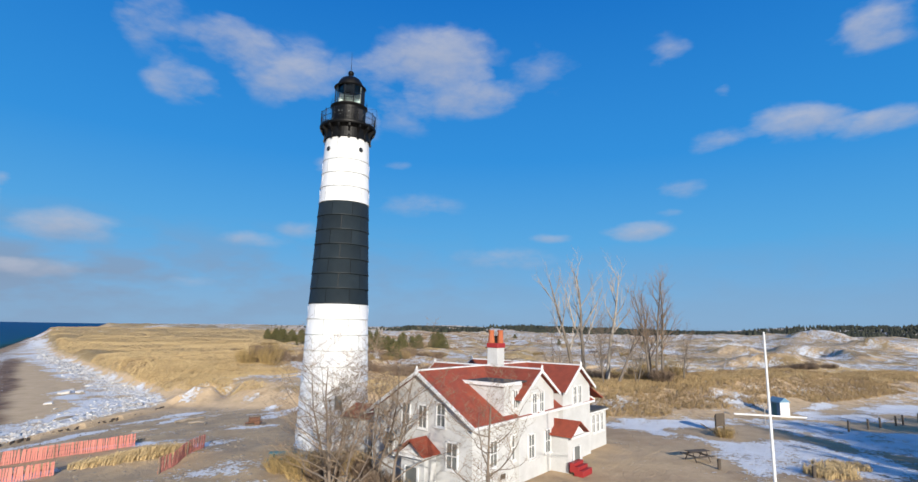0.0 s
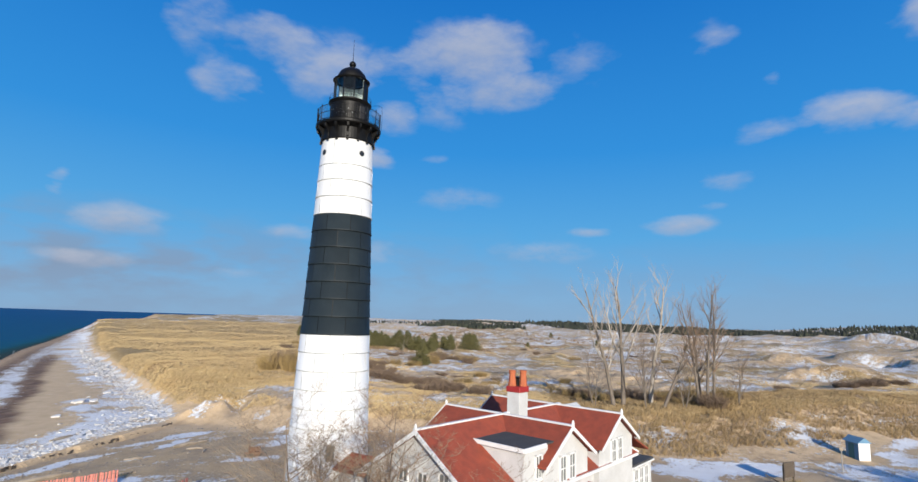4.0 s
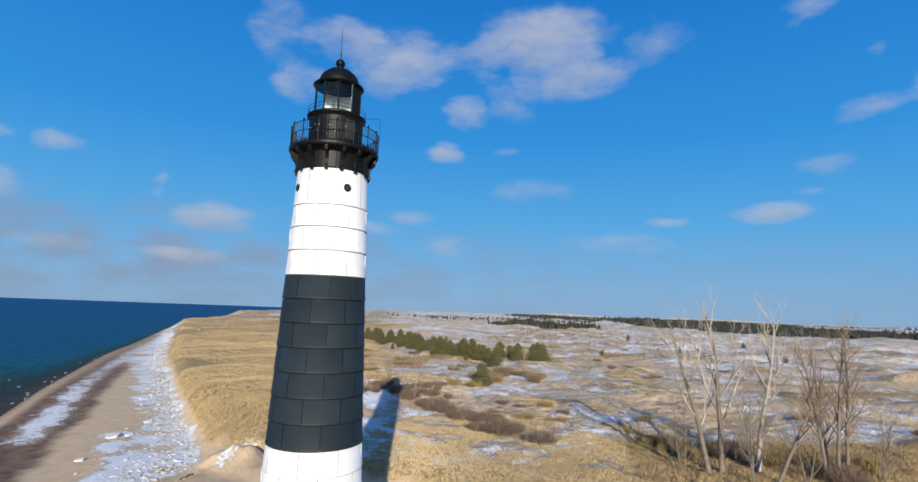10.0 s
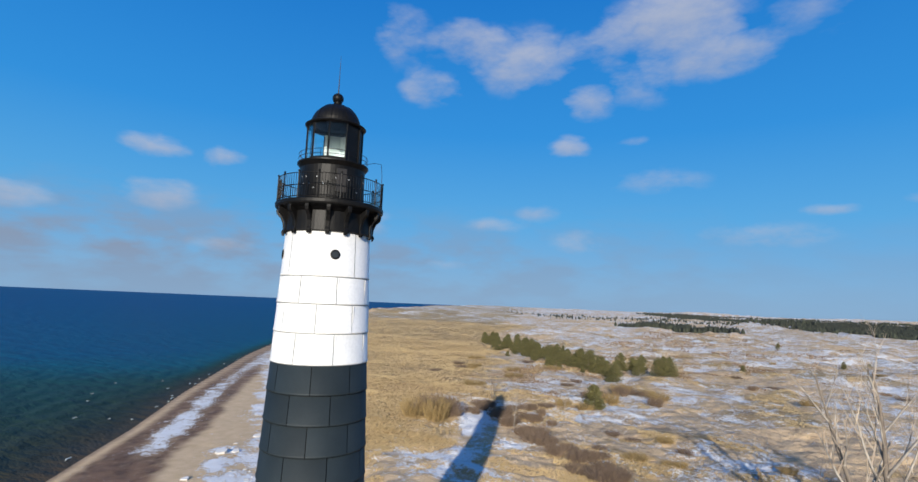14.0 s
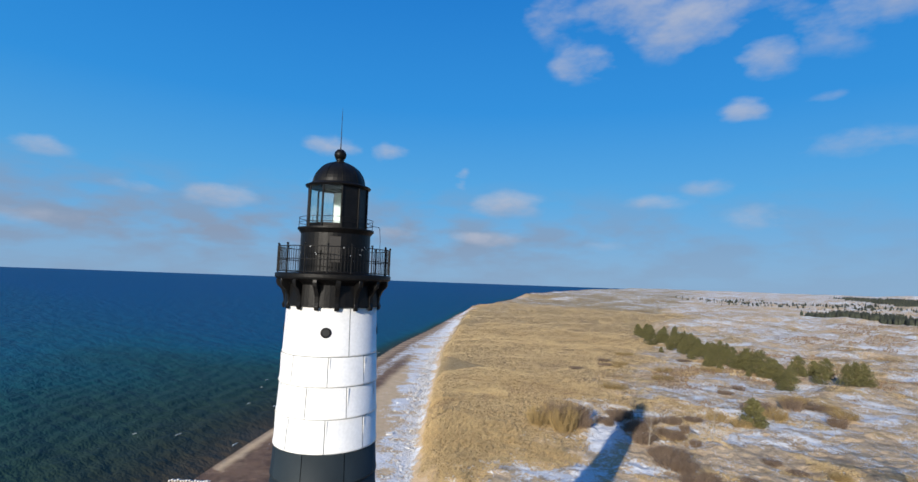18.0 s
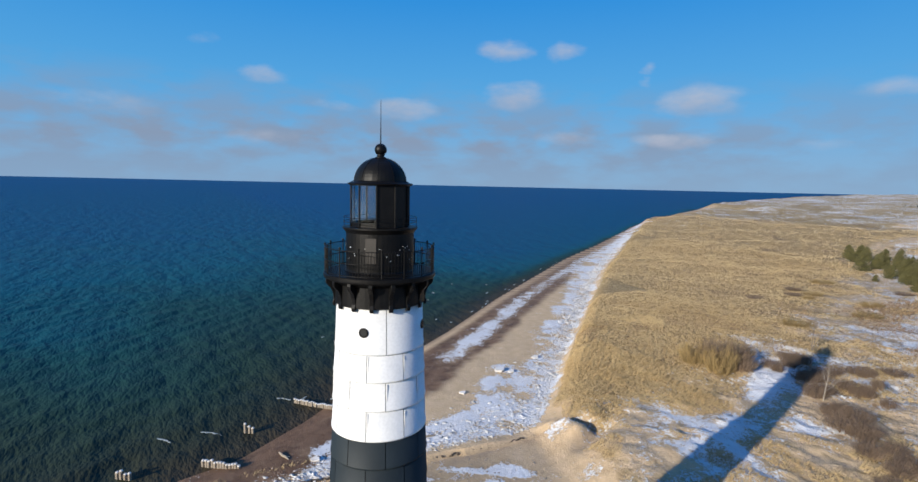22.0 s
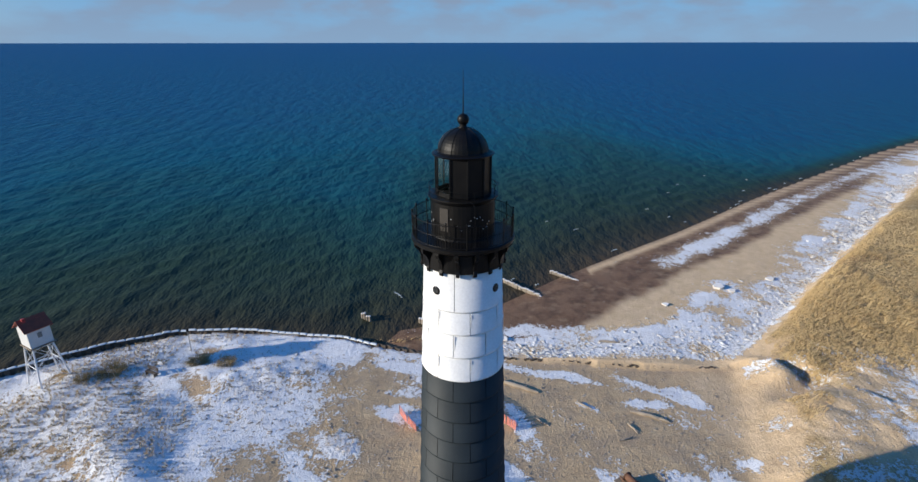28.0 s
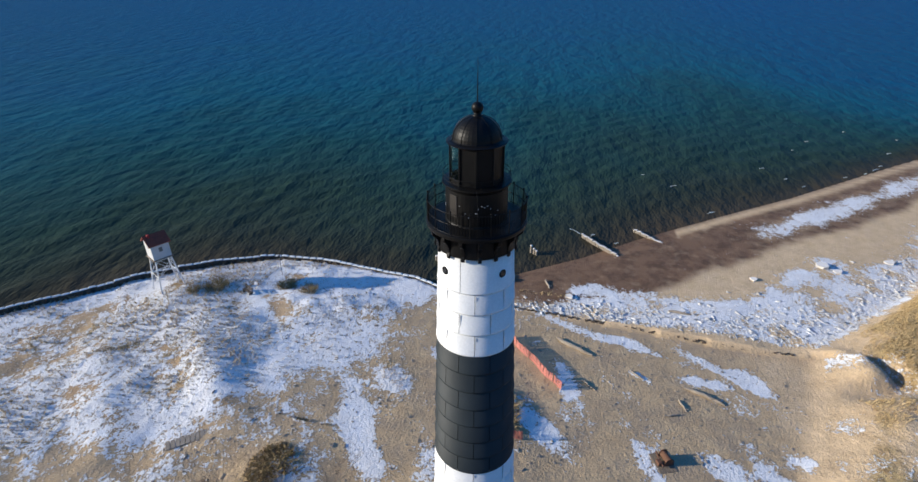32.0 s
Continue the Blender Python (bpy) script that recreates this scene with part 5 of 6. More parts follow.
plant_tree("yard_tree", "bare yard tree with a slanting stem beside the house", stand(-3.9, 29.2), 33, 7.6, 0.10, M_YARDBARK, M_YARDTWIG, limbs=11, spread=0.76, reach=1.1, lean=(0.15, 0.1), **yard)
plant_tree("yard_tree", "bare bushy yard tree beside the tower", stand(-5.6, 34.5), 37, 8.2, 0.10, M_YARDBARK, M_RUDDY, limbs=11, spread=0.7, forks=2, **yard)
plant_tree("dune_sapling", "thin pale bare sapling on the dune", stand(-23.5, 126.0), 51, 7.0, 0.07, M_PALEBARK, M_PALETWIG, limbs=7, levels=3)
plant_tree("dune_sapling", "thin pale bare sapling on the dune", stand(-28.5, 112.0), 52, 6.0, 0.07, M_PALEBARK, M_PALETWIG, limbs=6, levels=3)
plant_tree("dune_sapling", "thin pale bare sapling on the dune", stand(-42.0, 133.0), 53, 6.0, 0.08, M_BARK, M_TWIG, limbs=9, levels=3, forks=2)


def shrub_mesh(seed, r, h, count, spray=3, width=0.03):
    """A dome of thin stems fanning out from the ground."""
    rng = np.random.default_rng(seed)
    a, t = rng.uniform(0, 2 * np.pi, count), np.sqrt(rng.uniform(0, 1, count))
    bx, by = 0.55 * r * t * np.cos(a), 0.55 * r * t * np.sin(a)
    lean_out = rng.uniform(0.3, 1.0, count)
    hh = h * rng.uniform(0.55, 1.0, count) * (1 - 0.35 * t * t)
    tx, ty = bx + 0.45 * r * lean_out * np.cos(a) + rng.normal(0, 0.1 * r, count), by + 0.45 * r * lean_out * np.sin(a) + rng.normal(0, 0.1 * r, count)
    V, F = [], []
    for k in range(count):
        b0, t0 = np.array([bx[k], by[k], -0.1]), np.array([tx[k], ty[k], hh[k]])
        s = rng.normal(0, 1, 3) * [1, 1, 0.2]
        s = s / np.linalg.norm(s) * width
        m0 = b0 * 0.4 + t0 * 0.6 + rng.normal(0, 0.06 * r, 3)
        n = len(V)
        V += [b0 - s, b0 + s, m0 + s * 0.7, m0 - s * 0.7, t0]
        F += [(n, n + 1, n + 2), (n, n + 2, n + 3), (n + 3, n + 2, n + 4)]
        for j in range(spray):
            q = b0 + (t0 - b0) * rng.uniform(0.4, 0.9)
            e = q + rng.normal(0, 0.22 * r, 3) * [1, 1, 0.6] + [0, 0, 0.14 * h]
            n = len(V)
            V += [q - s * 0.6, q + s * 0.6, e]
            F += [(n, n + 1, n + 2)]
    return np.array(V), np.array(F)


SHRUBS = [quick_mesh("stems", *shrub_mesh(60 + k, 1.0, 0.9, 240, 5, 0.013), M_TWIG if k % 2 else M_BRUSH) for k in range(4)]


def shrub(x, y, r, h, k, label, name="shrub"):
    t = tagged(place(name, SHRUBS[k % 4], m=stand(x, y, 50 * k) @ Matrix.Diagonal((r, r, h, 1))), label, "shrub", "leafless shrubs on the dunes")
    return t


rng = random.Random(9)
for x, y, r, h in ((-44.5, 111, 3.8, 5.2), (-46.6, 108, 3.0, 4.2), (-42.0, 108.4, 3.2, 4.8), (-43, 114, 3.0, 4.2), (-40.4, 111.5, 2.4, 3.0)):
    shrub(x, y, r, h, rng.randrange(4), "broad brown leafless shrub on the dune")
for k in range(30):
    u = k / 29
    shrub(-41 + 36 * u + rng.uniform(-2, 2), 126 - 34 * u + rng.uniform(-3, 3), rng.uniform(1.6, 2.8), rng.uniform(1.3, 2.3), 2 * k + 1, "dark brown leafless shrub in a dune hollow")
for k in range(34):
    shrub(12 + 0.55 * k + rng.uniform(-3, 3), 98 - 0.55 * k + rng.uniform(-5, 5), rng.uniform(1.2, 2.6), rng.uniform(1.2, 2.6), k, "dark brown leafless shrub below the cottonwoods")
for k in range(14):
    shrub(-70 + rng.uniform(-18, 45), 165 + rng.uniform(-35, 60), rng.uniform(2, 4.5), rng.uniform(1, 2.0), k, "low brown scrub patch on the grassy dune")
for k in range(12):
    shrub(-31 + rng.uniform(-9, 9), 124 + rng.uniform(-9, 7), rng.uniform(1.0, 2.2), rng.uniform(0.9, 2.0), 2 * k + 1, "dark brown leafless shrub beside the snowy hollow")
for k in range(12):
    shrub(-20 + rng.uniform(-9, 12), 150 + rng.uniform(-16, 24), rng.uniform(2.0, 4.0), rng.uniform(1.6, 3.2), k, "tall olive-brown leafless shrub on the flats")
for k in range(10):
    shrub(-8 + rng.uniform(-7, 9), 112 + rng.uniform(-9, 9), rng.uniform(1.2, 2.4), rng.uniform(0.8, 1.6), k, "low brown shrub in the straw grass")
for k in range(14):
    shrub(rng.uniform(-8, 60), rng.uniform(110, 300), rng.uniform(1.5, 3.0), rng.uniform(0.9, 1.8), k, "dark scrub patch on the snowy flats")
for k in range(12):
    shrub(73 + 1.6 * k + rng.uniform(-2, 2), 134 + 0.7 * k + rng.uniform(-2, 2), rng.uniform(1.6, 2.8), rng.uniform(1.2, 2.2), 1, "dark tangled scrub on the blown-out dune face")
for x, y, r, h in ((-8.5, 37.2, 1.8, 2.0), (-12.5, 36.8, 1.6, 1.5), (-9.0, 34.5, 1.6, 1.8), (-6.5, 36.0, 1.4, 1.6), (-3.5, 31.0, 1.4, 1.3), (-10.5, 35.5, 2.0, 2.2), (-7.0, 38.0, 1.5, 1.6), (-5.0, 33.0, 1.8, 1.5), (-8.5, 30.0, 1.6, 1.4), (-4.6, 27.0, 1.5, 1.2), (24.5, 52.5, 1.2, 1.3), (-37.6, 0.6, 2.2, 1.2), (-35.6, -1.2, 1.2, 0.8), (-40.5, 9.5, 1.8, 0.9), (-39.8, 13.2, 1.6, 0.9), (-9.5, 20.5, 1.4, 2.0)):
    shrub(x, y, r, h, rng.randrange(4), "leafless brown shrub in the snowy sand")


def pine_meshes(seed, h):
    """A bushy young pine: a stem and a ragged crown of needle sprays."""
    rng = np.random.default_rng(seed)
    V = []
    for i in range(16):
        t = i / 15
        z = h * (0.03 + 0.90 * t)
        reach = h * 0.46 * (1 - 0.97 * t) ** 0.5 * rng.uniform(0.75, 1.2) + 0.10
        for j in range(int(12 - 6 * t)):
            a = rng.uniform(0, 2 * np.pi)
            for s in range(9):
                u = ((s + rng.uniform(0, 1)) / 9) ** 0.7
                c = np.array([reach * u * np.cos(a), reach * u * np.sin(a), z + 0.08 * h * u * u + rng.normal(0, 0.035 * h)]) + rng.normal(0, 0.08, 3)
                for q in range(3):
                    d = rng.normal(0, 1, 3)
                    d[2] = abs(d[2]) * 0.8
                    d = d / np.linalg.norm(d) * rng.uniform(0.22, 0.46) * (0.55 + 0.09 * h)
                    w = np.cross(d, rng.normal(0, 1, 3))
                    w = w / np.linalg.norm(w) * 0.09
                    V += [c - w, c + w, c + d]
    V = np.array(V)
    V[:, 2] = np.maximum(V[:, 2], 0.02)
    stem = G().tube([(0, 0, -0.2), (0.03 * h, 0, h * 0.5), (0, 0, h * 0.93)], [0.028 * h, 0.016 * h, 0.004 * h], 7)
    return stem.mesh("trunk", M_BARK, smooth=True), quick_mesh("crown", V, np.arange(len(V)).reshape(-1, 3), M_NEEDLE)


PINES = [pine_meshes(70 + k, h) for k, h in enumerate((4.2, 5.2, 6.2))]


def pine(x, y, k, scale, label):
    t = thing("pine", label, "pine tree", stand(x, y, rng.uniform(0, 360)) @ Matrix.Scale(scale, 4), "young pines on the dunes")
    place("trunk", PINES[k][0], t)
    place("crown", PINES[k][1], t)


pine(-21.6, 141.5, 0, 1.2, "small olive-green pine standing alone on the dune")
for k in range(112):
    u = (k + rng.random()) / 112
    x, y = -112 + 84 * u, 288 - 88 * u
    pine(x + rng.gauss(0, 4.5), y + rng.gauss(0, 6.5), rng.randrange(3), rng.uniform(0.40, 1.1), "young olive-green pine in a dune thicket")
for x, y in ((-26.5, 219), (-24, 222), (-15.0, 209), (-13.5, 213), (-30, 216), (-16.5, 206)):
    pine(x, y, rng.randrange(3), rng.uniform(0.9, 1.2), "young dark green pine in the snowy flats")
for x, y in ((8, 252), (29, 410), (60, 330), (46, 300), (95, 380), (80, 260)):
    pine(x, y, rng.randrange(3), rng.uniform(0.5, 0.8), "low dark juniper-like pine on the flats")


def far_woods(name, spots, label):
    """Many small ragged conifers in one mesh."""
    r2 = np.random.default_rng(len(spots))
    p = np.array(spots)
    n, k = len(p), 5
    a = np.arange(k)[None, :] * 2 * np.pi / k + r2.uniform(0, 6, (n, 1))
    rings = []
    for zt, rt in ((0.0, 0.24), (0.42, 0.24)):
        rr = p[:, 3:4] * rt * r2.uniform(0.65, 1.35, (n, k))
        rings.append(np.stack([p[:, :1] + rr * np.cos(a), p[:, 1:2] + rr * np.sin(a), p[:, 2:3] + p[:, 3:4] * (zt + r2.uniform(-0.06, 0.06, (n, k)))], -1))
    top = np.stack([p[:, 0], p[:, 1], p[:, 2] + p[:, 3]], -1)[:, None, :]
    V = np.concatenate(rings + [top], 1).reshape(-1, 3)
    F = []
    for j in range(k):
        q = (j + 1) % k
        F += [(j, q, k + q), (j, k + q, k + j), (k + j, k + q, 2 * k)]
    F = (np.arange(n)[:, None, None] * (2 * k + 1) + np.array(F)[None]).reshape(-1, 3)
    tagged(place(name, quick_mesh(name, V, F, M_FARWOOD)), label, "woods", kind="stuff")


def belt(line, width, count, h0, h1, seed, gaps=-0.62):
    r2 = np.random.default_rng(seed)
    pts = np.array(line, float)
    seglen = np.hypot(*np.diff(pts, axis=0).T)
    cum = np.r_[0, np.cumsum(seglen)]
    s = r2.uniform(0, cum[-1], count)
    x, y = np.interp(s, cum, pts[:, 0]), np.interp(s, cum, pts[:, 1])
    x, y = x + r2.uniform(-0.5, 0.5, count) * width, y + r2.uniform(-0.5, 0.5, count) * width
    keep = fbm(x, y, 120, 3, 77) > gaps
    x, y = x[keep], y[keep]
    z = land(x, y)[0]
    return list(zip(x, y, z - 0.3, r2.uniform(h0, h1, len(x))))


far_woods("pine_woods", belt([(1100, 420), (560, 590), (430, 660), (320, 760), (200, 980), (130, 1250)], 230, 27000, 3.5, 8.0, 1), "dark pine woods behind the snowy dunes")
far_woods("pine_woods", belt([(130, 1000), (-40, 1450), (-280, 2300), (200, 2500), (900, 2100), (1500, 1400)], 160, 4200, 6, 10, 2), "distant dark pine woods on the plain")
far_woods("pine_woods", belt([(-92, 590), (-40, 585), (5, 560)], 26, 520, 4, 6.5, 3), "low dark pine grove between dunes")
far_woods("pine_woods", belt([(700, 1150), (900, 1000), (1300, 900), (1700, 700)], 260, 6000, 5, 9, 4), "wooded hill on the horizon")


far_woods("pine_woods", belt([(-300, 1100), (60, 1000), (330, 1150), (600, 900)], 420, 2600, 3.0, 5.5, 5, 0.30), "scattered dark pine groves between far dunes")


def grass_patch(name, x, y, mask, size, per, seed, label, width=0.035, category="grass", mat=None):
    """Marram tufts, each a fan of bent blades, in one mesh."""
    r2 = np.random.default_rng(seed)
    keep = r2.uniform(0, 1, len(x)) < mask
    x, y = x[keep], y[keep]
    z = land(x, y)[0]
    n = len(x)
    c = np.stack([x, y, z - 0.04], 1)
    a = r2.uniform(0, 2 * np.pi, (n, per))
    ln = size * r2.uniform(0.55, 1.25, (n, per)) * (0.75 + 0.35 * fbm(x, y, 6, 3, 91))[:, None]
    out = r2.uniform(0.15, 0.75, (n, per))
    wind = np.array([0.30, 0.38])
    dx, dy = out * np.cos(a) + wind[0], out * np.sin(a) + wind[1]
    b = c[:, None, :] + np.stack([0.12 * np.cos(a), 0.12 * np.sin(a), np.zeros_like(a)], -1) * size
    mid = b + np.stack([dx * 0.35 * ln, dy * 0.35 * ln, 0.62 * ln], -1)
    tip = b + np.stack([dx * ln, dy * ln, 0.86 * ln], -1)
    w = np.stack([-np.sin(a), np.cos(a), np.zeros_like(a)], -1) * width
    if width < 0.025:
        V = np.stack([b - w, b + w, mid + 0.8 * w, mid - 0.8 * w, tip], 2).reshape(-1, 3)
        k = np.arange(n * per)[:, None] * 5
        F = np.concatenate([k + [0, 1, 2], k + [0, 2, 3], k + [3, 2, 4]], 0)
    else:
        V = np.stack([b - w, b + w, tip], 2).reshape(-1, 3)
        F = np.arange(n * per * 3).reshape(-1, 3)
    tagged(place(name, quick_mesh(name, V, F, mat or M_GRASS)), label, category, kind="stuff")


def cover_at(x, y):
    z, d, w, b = land(x, y)
    return zones(x, y, z, d, w, b)


def scatter(x0, x1, y0, y1, count, seed):
    r2 = np.random.default_rng(seed)
    return r2.uniform(x0, x1, count), r2.uniform(y0, y1, count)


def meadow(x0, x1, y0, y1, count, size, per, seed, width):
    x, y = scatter(x0, x1, y0, y1, count, seed)
    s, g, wt, ro, pa, sc = cover_at(x, y)
    thick = step(0.25, 0.75, g + 0.45 * fbm(x, y, 4, 3, 83)) * (1 - 0.55 * np.clip(s, 0, 1))
    grass_patch("dune_grass", x, y, thick, size, per, seed, "straw-coloured marram grass bent by the wind", width)


meadow(-60, 60, 62, 100, 105000, 0.42, 5, 101, 0.015)
meadow(55, 130, 72, 150, 36000, 0.5, 5, 109, 0.03)
meadow(-95, 70, 100, 150, 80000, 0.42, 5, 102, 0.026)
meadow(-190, 60, 150, 260, 75000, 0.5, 4, 103, 0.05)
meadow(-330, 60, 260, 460, 36000, 0.7, 3, 104, 0.10)
# tall brown grass on the ridge behind the shed, and high tufts along the dune edge
M_RIDGE = material("brown_ridge_grass", (0.36, 0.25, 0.115), (0.21, 0.14, 0.068), 0.15, 0.85, island=0.6)
x, y = scatter(8, 130, 62, 145, 100000, 125)
s, g, wt, ro, pa, sc = cover_at(x, y)
ridge = np.clip(1.4 * lump(x, y, 60, 98, 56, 13, 24), 0, 1) * step(0.0, 0.5, 0.52 + fbm(x, y, 5, 3, 135))
grass_patch("ridge_grass", x, y, np.maximum(ridge, 0.07 * step(9, 14, x) * (y < 80)), 0.75, 6, 125, "tall brown grass tufts on the ridge behind the drive", 0.03, "grass", M_RIDGE)
x, y = scatter(-75, -12, 70, 125, 16000, 126)
s, g, wt, ro, pa, sc = cover_at(x, y)
grass_patch("tall_tuft", x, y, step(0.3, 0.7, g) * step(-0.1, 0.45, fbm(x, y, 7, 3, 137)), 0.8, 8, 126, "tall marram tufts along the dune edge", 0.02)
# brown scrub tufts over the snowy flats
for x0, x1, y0, y1, count, size, wd, seed in ((-70, 75, 95, 170, 34000, 0.55, 0.045, 121), (-60, 190, 170, 300, 42000, 0.85, 0.09, 122), (-60, 330, 300, 520, 32000, 1.1, 0.17, 123)):
    x, y = scatter(x0, x1, y0, y1, count, seed)
    s, g, wt, ro, pa, sc = cover_at(x, y)
    grass_patch("dune_scrub", x, y, 0.8 * sc * step(-0.05, 0.5, fbm(x, y, 11, 4, 131) + 0.3 * fbm(x, y, 50, 2, 133)), size, 5, seed, "brown low scrub and dead weeds on the snowy flats", wd, "scrub", M_SCRUB)
# tufts on the sand and in the snow of the lot
x, y = scatter(-48, 2, -26, 47, 20000, 105)
s, g, wt, ro, pa, sc = cover_at(x, y)
white = step(0.45, 0.7, s) * (y < 24)
grass_patch("frosted_grass", x, y, white * (0.30 + 0.5 * step(0.0, 0.4, fbm(x, y, 7, 3, 87))), 0.38, 7, 108, "frosted straw tufts standing in the snow", 0.02, "grass", M_FROST)
grass_patch("sand_grass", x, y, 0.95 * step(0.3, 0.6, g) + 0.02, 0.45, 6, 105, "straw tufts in the snow and sand", 0.018)
x, y = scatter(-32, -17, 36, 47, 2600, 110)
grass_patch("sand_grass", x, y, lump(x, y, -24.5, 41.5, 4.2, 2.2, 30), 0.7, 8, 110, "tall straw tufts between the snow fences", 0.018)
x, y = scatter(20, 36, 34, 49, 5000, 106)
grass_patch("sand_grass", x, y, lump(x, y, 28.0, 41.3, 4.4, 2.3, 50) * step(-0.35, 0.25, fbm(x, y, 2.2, 2, 145)), 0.62, 8, 106, "tall straw tufts beside the drive", 0.02)
x, y = scatter(-19, -8, 18.5, 30, 4600, 107)
grass_patch("brush_mound", x, y, lump(x, y, -12.8, 24.0, 2.8, 2.3), 0.42, 9, 107, "tangled olive-brown brush on a low mound", 0.03, "brush", M_BRUSH)


# ---- shore ----
def build_seawall():
    w = thing("seawall", "dark steel sheet-pile sea wall along the lake", "sea wall", kind="structure")
    pts = [Vector((*p, 0)) for p in WALL[4:]]
    mesh_tall = G().prism([Vector((-0.5, 0.0, -2.6)), Vector((-0.28, 0.0, -2.6)), Vector((-0.2, -0.16, -2.6)), Vector((0.2, -0.16, -2.6)), Vector((0.28, 0.0, -2.6)), Vector((0.52, 0.0, -2.6)), Vector((0.52, 0.06, -2.6)), Vector((0.26, 0.07, -2.6)), Vector((0.16, -0.1, -2.6)), Vector((-0.16, -0.1, -2.6)), Vector((-0.26, 0.07, -2.6)), Vector((-0.5, 0.06, -2.6))], (0, 0, 2.55)).mesh("sheet_pile", M_SHEET)
    cap = G().box((0, -0.04, 0.06), (1.04, 0.42, 0.16), taper=0.7).mesh("ice_cap", M_CRUST, 0.04)
    r2 = random.Random(4)
    for a, b in zip(pts, pts[1:]):
        n = max(1, round((b - a).length / 1.0))
        ang = math.degrees(math.atan2(b.y - a.y, b.x - a.x))
        for k in range(n):
            p = a.lerp(b, (k + 0.5) / n)
            gz = ground_z(p.x + 1.2 * math.sin(radians(ang)), p.y - 1.2 * math.cos(radians(ang)))
            broken = p.y > 30
            if broken and r2.random() < 0.12:
                continue
            proud = 0.6 - 0.45 * float(step(-4, 22, np.array(p.y)))
            top = gz + (r2.uniform(0.10, 0.34) if broken else proud + r2.uniform(-0.03, 0.03))
            place("sheet_pile", mesh_tall, w, m=pose(p.x, p.y, top + 0.05, r2.uniform(-2, 2) if broken else 0, 0, ang + 180))
            if not broken:
                place("ice_cap", cap, w, "white frozen crust on the wall", pose(p.x, p.y, top + r2.uniform(-0.02, 0.02), 0, r2.uniform(-2, 2), ang + 180))


build_seawall()


def ice_field():
    r2 = np.random.default_rng(8)
    n = 19000
    y = r2.uniform(40, 230, n)
    foot = np.array(BLUFF[13:20], float)
    x0 = np.where(y < 74, -42.6, np.interp(y, foot[:, 1], foot[:, 0]))
    width = np.where(y < 74, 5 + 7 * step(45, 70, y), 11 - 4 * step(90, 200, y))
    x = x0 - 0.3 - np.abs(r2.normal(0, 0.42, n)) * width * (0.7 + 0.6 * np.abs(fbm(y, y * 0, 9, 3, 5)))
    z = land(x, y)[0]
    V, F, base = [], [], 0
    big = r2.uniform(0, 1, n) ** 9
    for i in range(n):
        k = 5
        a = np.sort(r2.uniform(0, 2 * np.pi, k))
        rr = (0.05 + 0.22 * big[i]) * r2.uniform(0.5, 1.4, k) * (1 + 0.7 * (y[i] > 110))
        t = (0.012 + 0.06 * big[i]) * r2.uniform(0.6, 1.4)
        tilt = r2.normal(0, 0.15, 2)
        px, py = rr * np.cos(a) * 2.0, rr * np.sin(a) * 0.9
        turn = r2.normal(0.9, 0.5)
        qx, qy = px * np.cos(turn) - py * np.sin(turn), px * np.sin(turn) + py * np.cos(turn)
        lo = np.stack([x[i] + qx, y[i] + qy, z[i] + qx * tilt[0] + qy * tilt[1] - 0.12], 1)
        hi = np.stack([x[i] + 0.85 * qx, y[i] + 0.85 * qy, z[i] + qx * tilt[0] + qy * tilt[1] + t + r2.uniform(-0.02, 0.02, k)], 1)
        V += [lo, hi]
        for j in range(k):
            F += [(base + j, base + (j + 1) % k, base + k + (j + 1) % k), (base + j, base + k + (j + 1) % k, base + k + j)]
        F += [(base + k, base + k + j, base + k + j + 1) for j in range(1, k - 1)]
        base += 2 * k
    tagged(place("shelf_ice", quick_mesh("shelf_ice", np.concatenate(V), np.array(F), M_ICE)), "broken white shelf ice heaped along the beach", "ice", kind="stuff")


ice_field()


def ice_block(x, y, s, turn):
    r2 = random.Random(int(x * 10))
    g = G()
    out = [Vector((s * r2.uniform(0.5, 0.8) * math.cos(a) * 1.5, s * r2.uniform(0.5, 0.8) * math.sin(a), -0.15)) for a in np.arange(7) * 0.9]
    g.prism(out, (0.15 * s, 0.1 * s, 0.32 * s + 0.15))
    tagged(place("ice_block", g.mesh("ice_block", M_ICE, 0.05 * s), m=stand(x, y, turn) @ pose(0, 0, 0, 12, -8, 0)), "large tilted block of white shelf ice", "ice block", "large ice blocks on the beach")


for x, y, s, a in ((-62.9, 80.5, 1.1, 20), (-61.6, 82.0, 0.7, 70), (-47.5, 46.5, 0.6, 40), (-57.0, 70.5, 0.6, 30), (-66.0, 90.0, 0.7, 60)):
    ice_block(x, y, s, a)


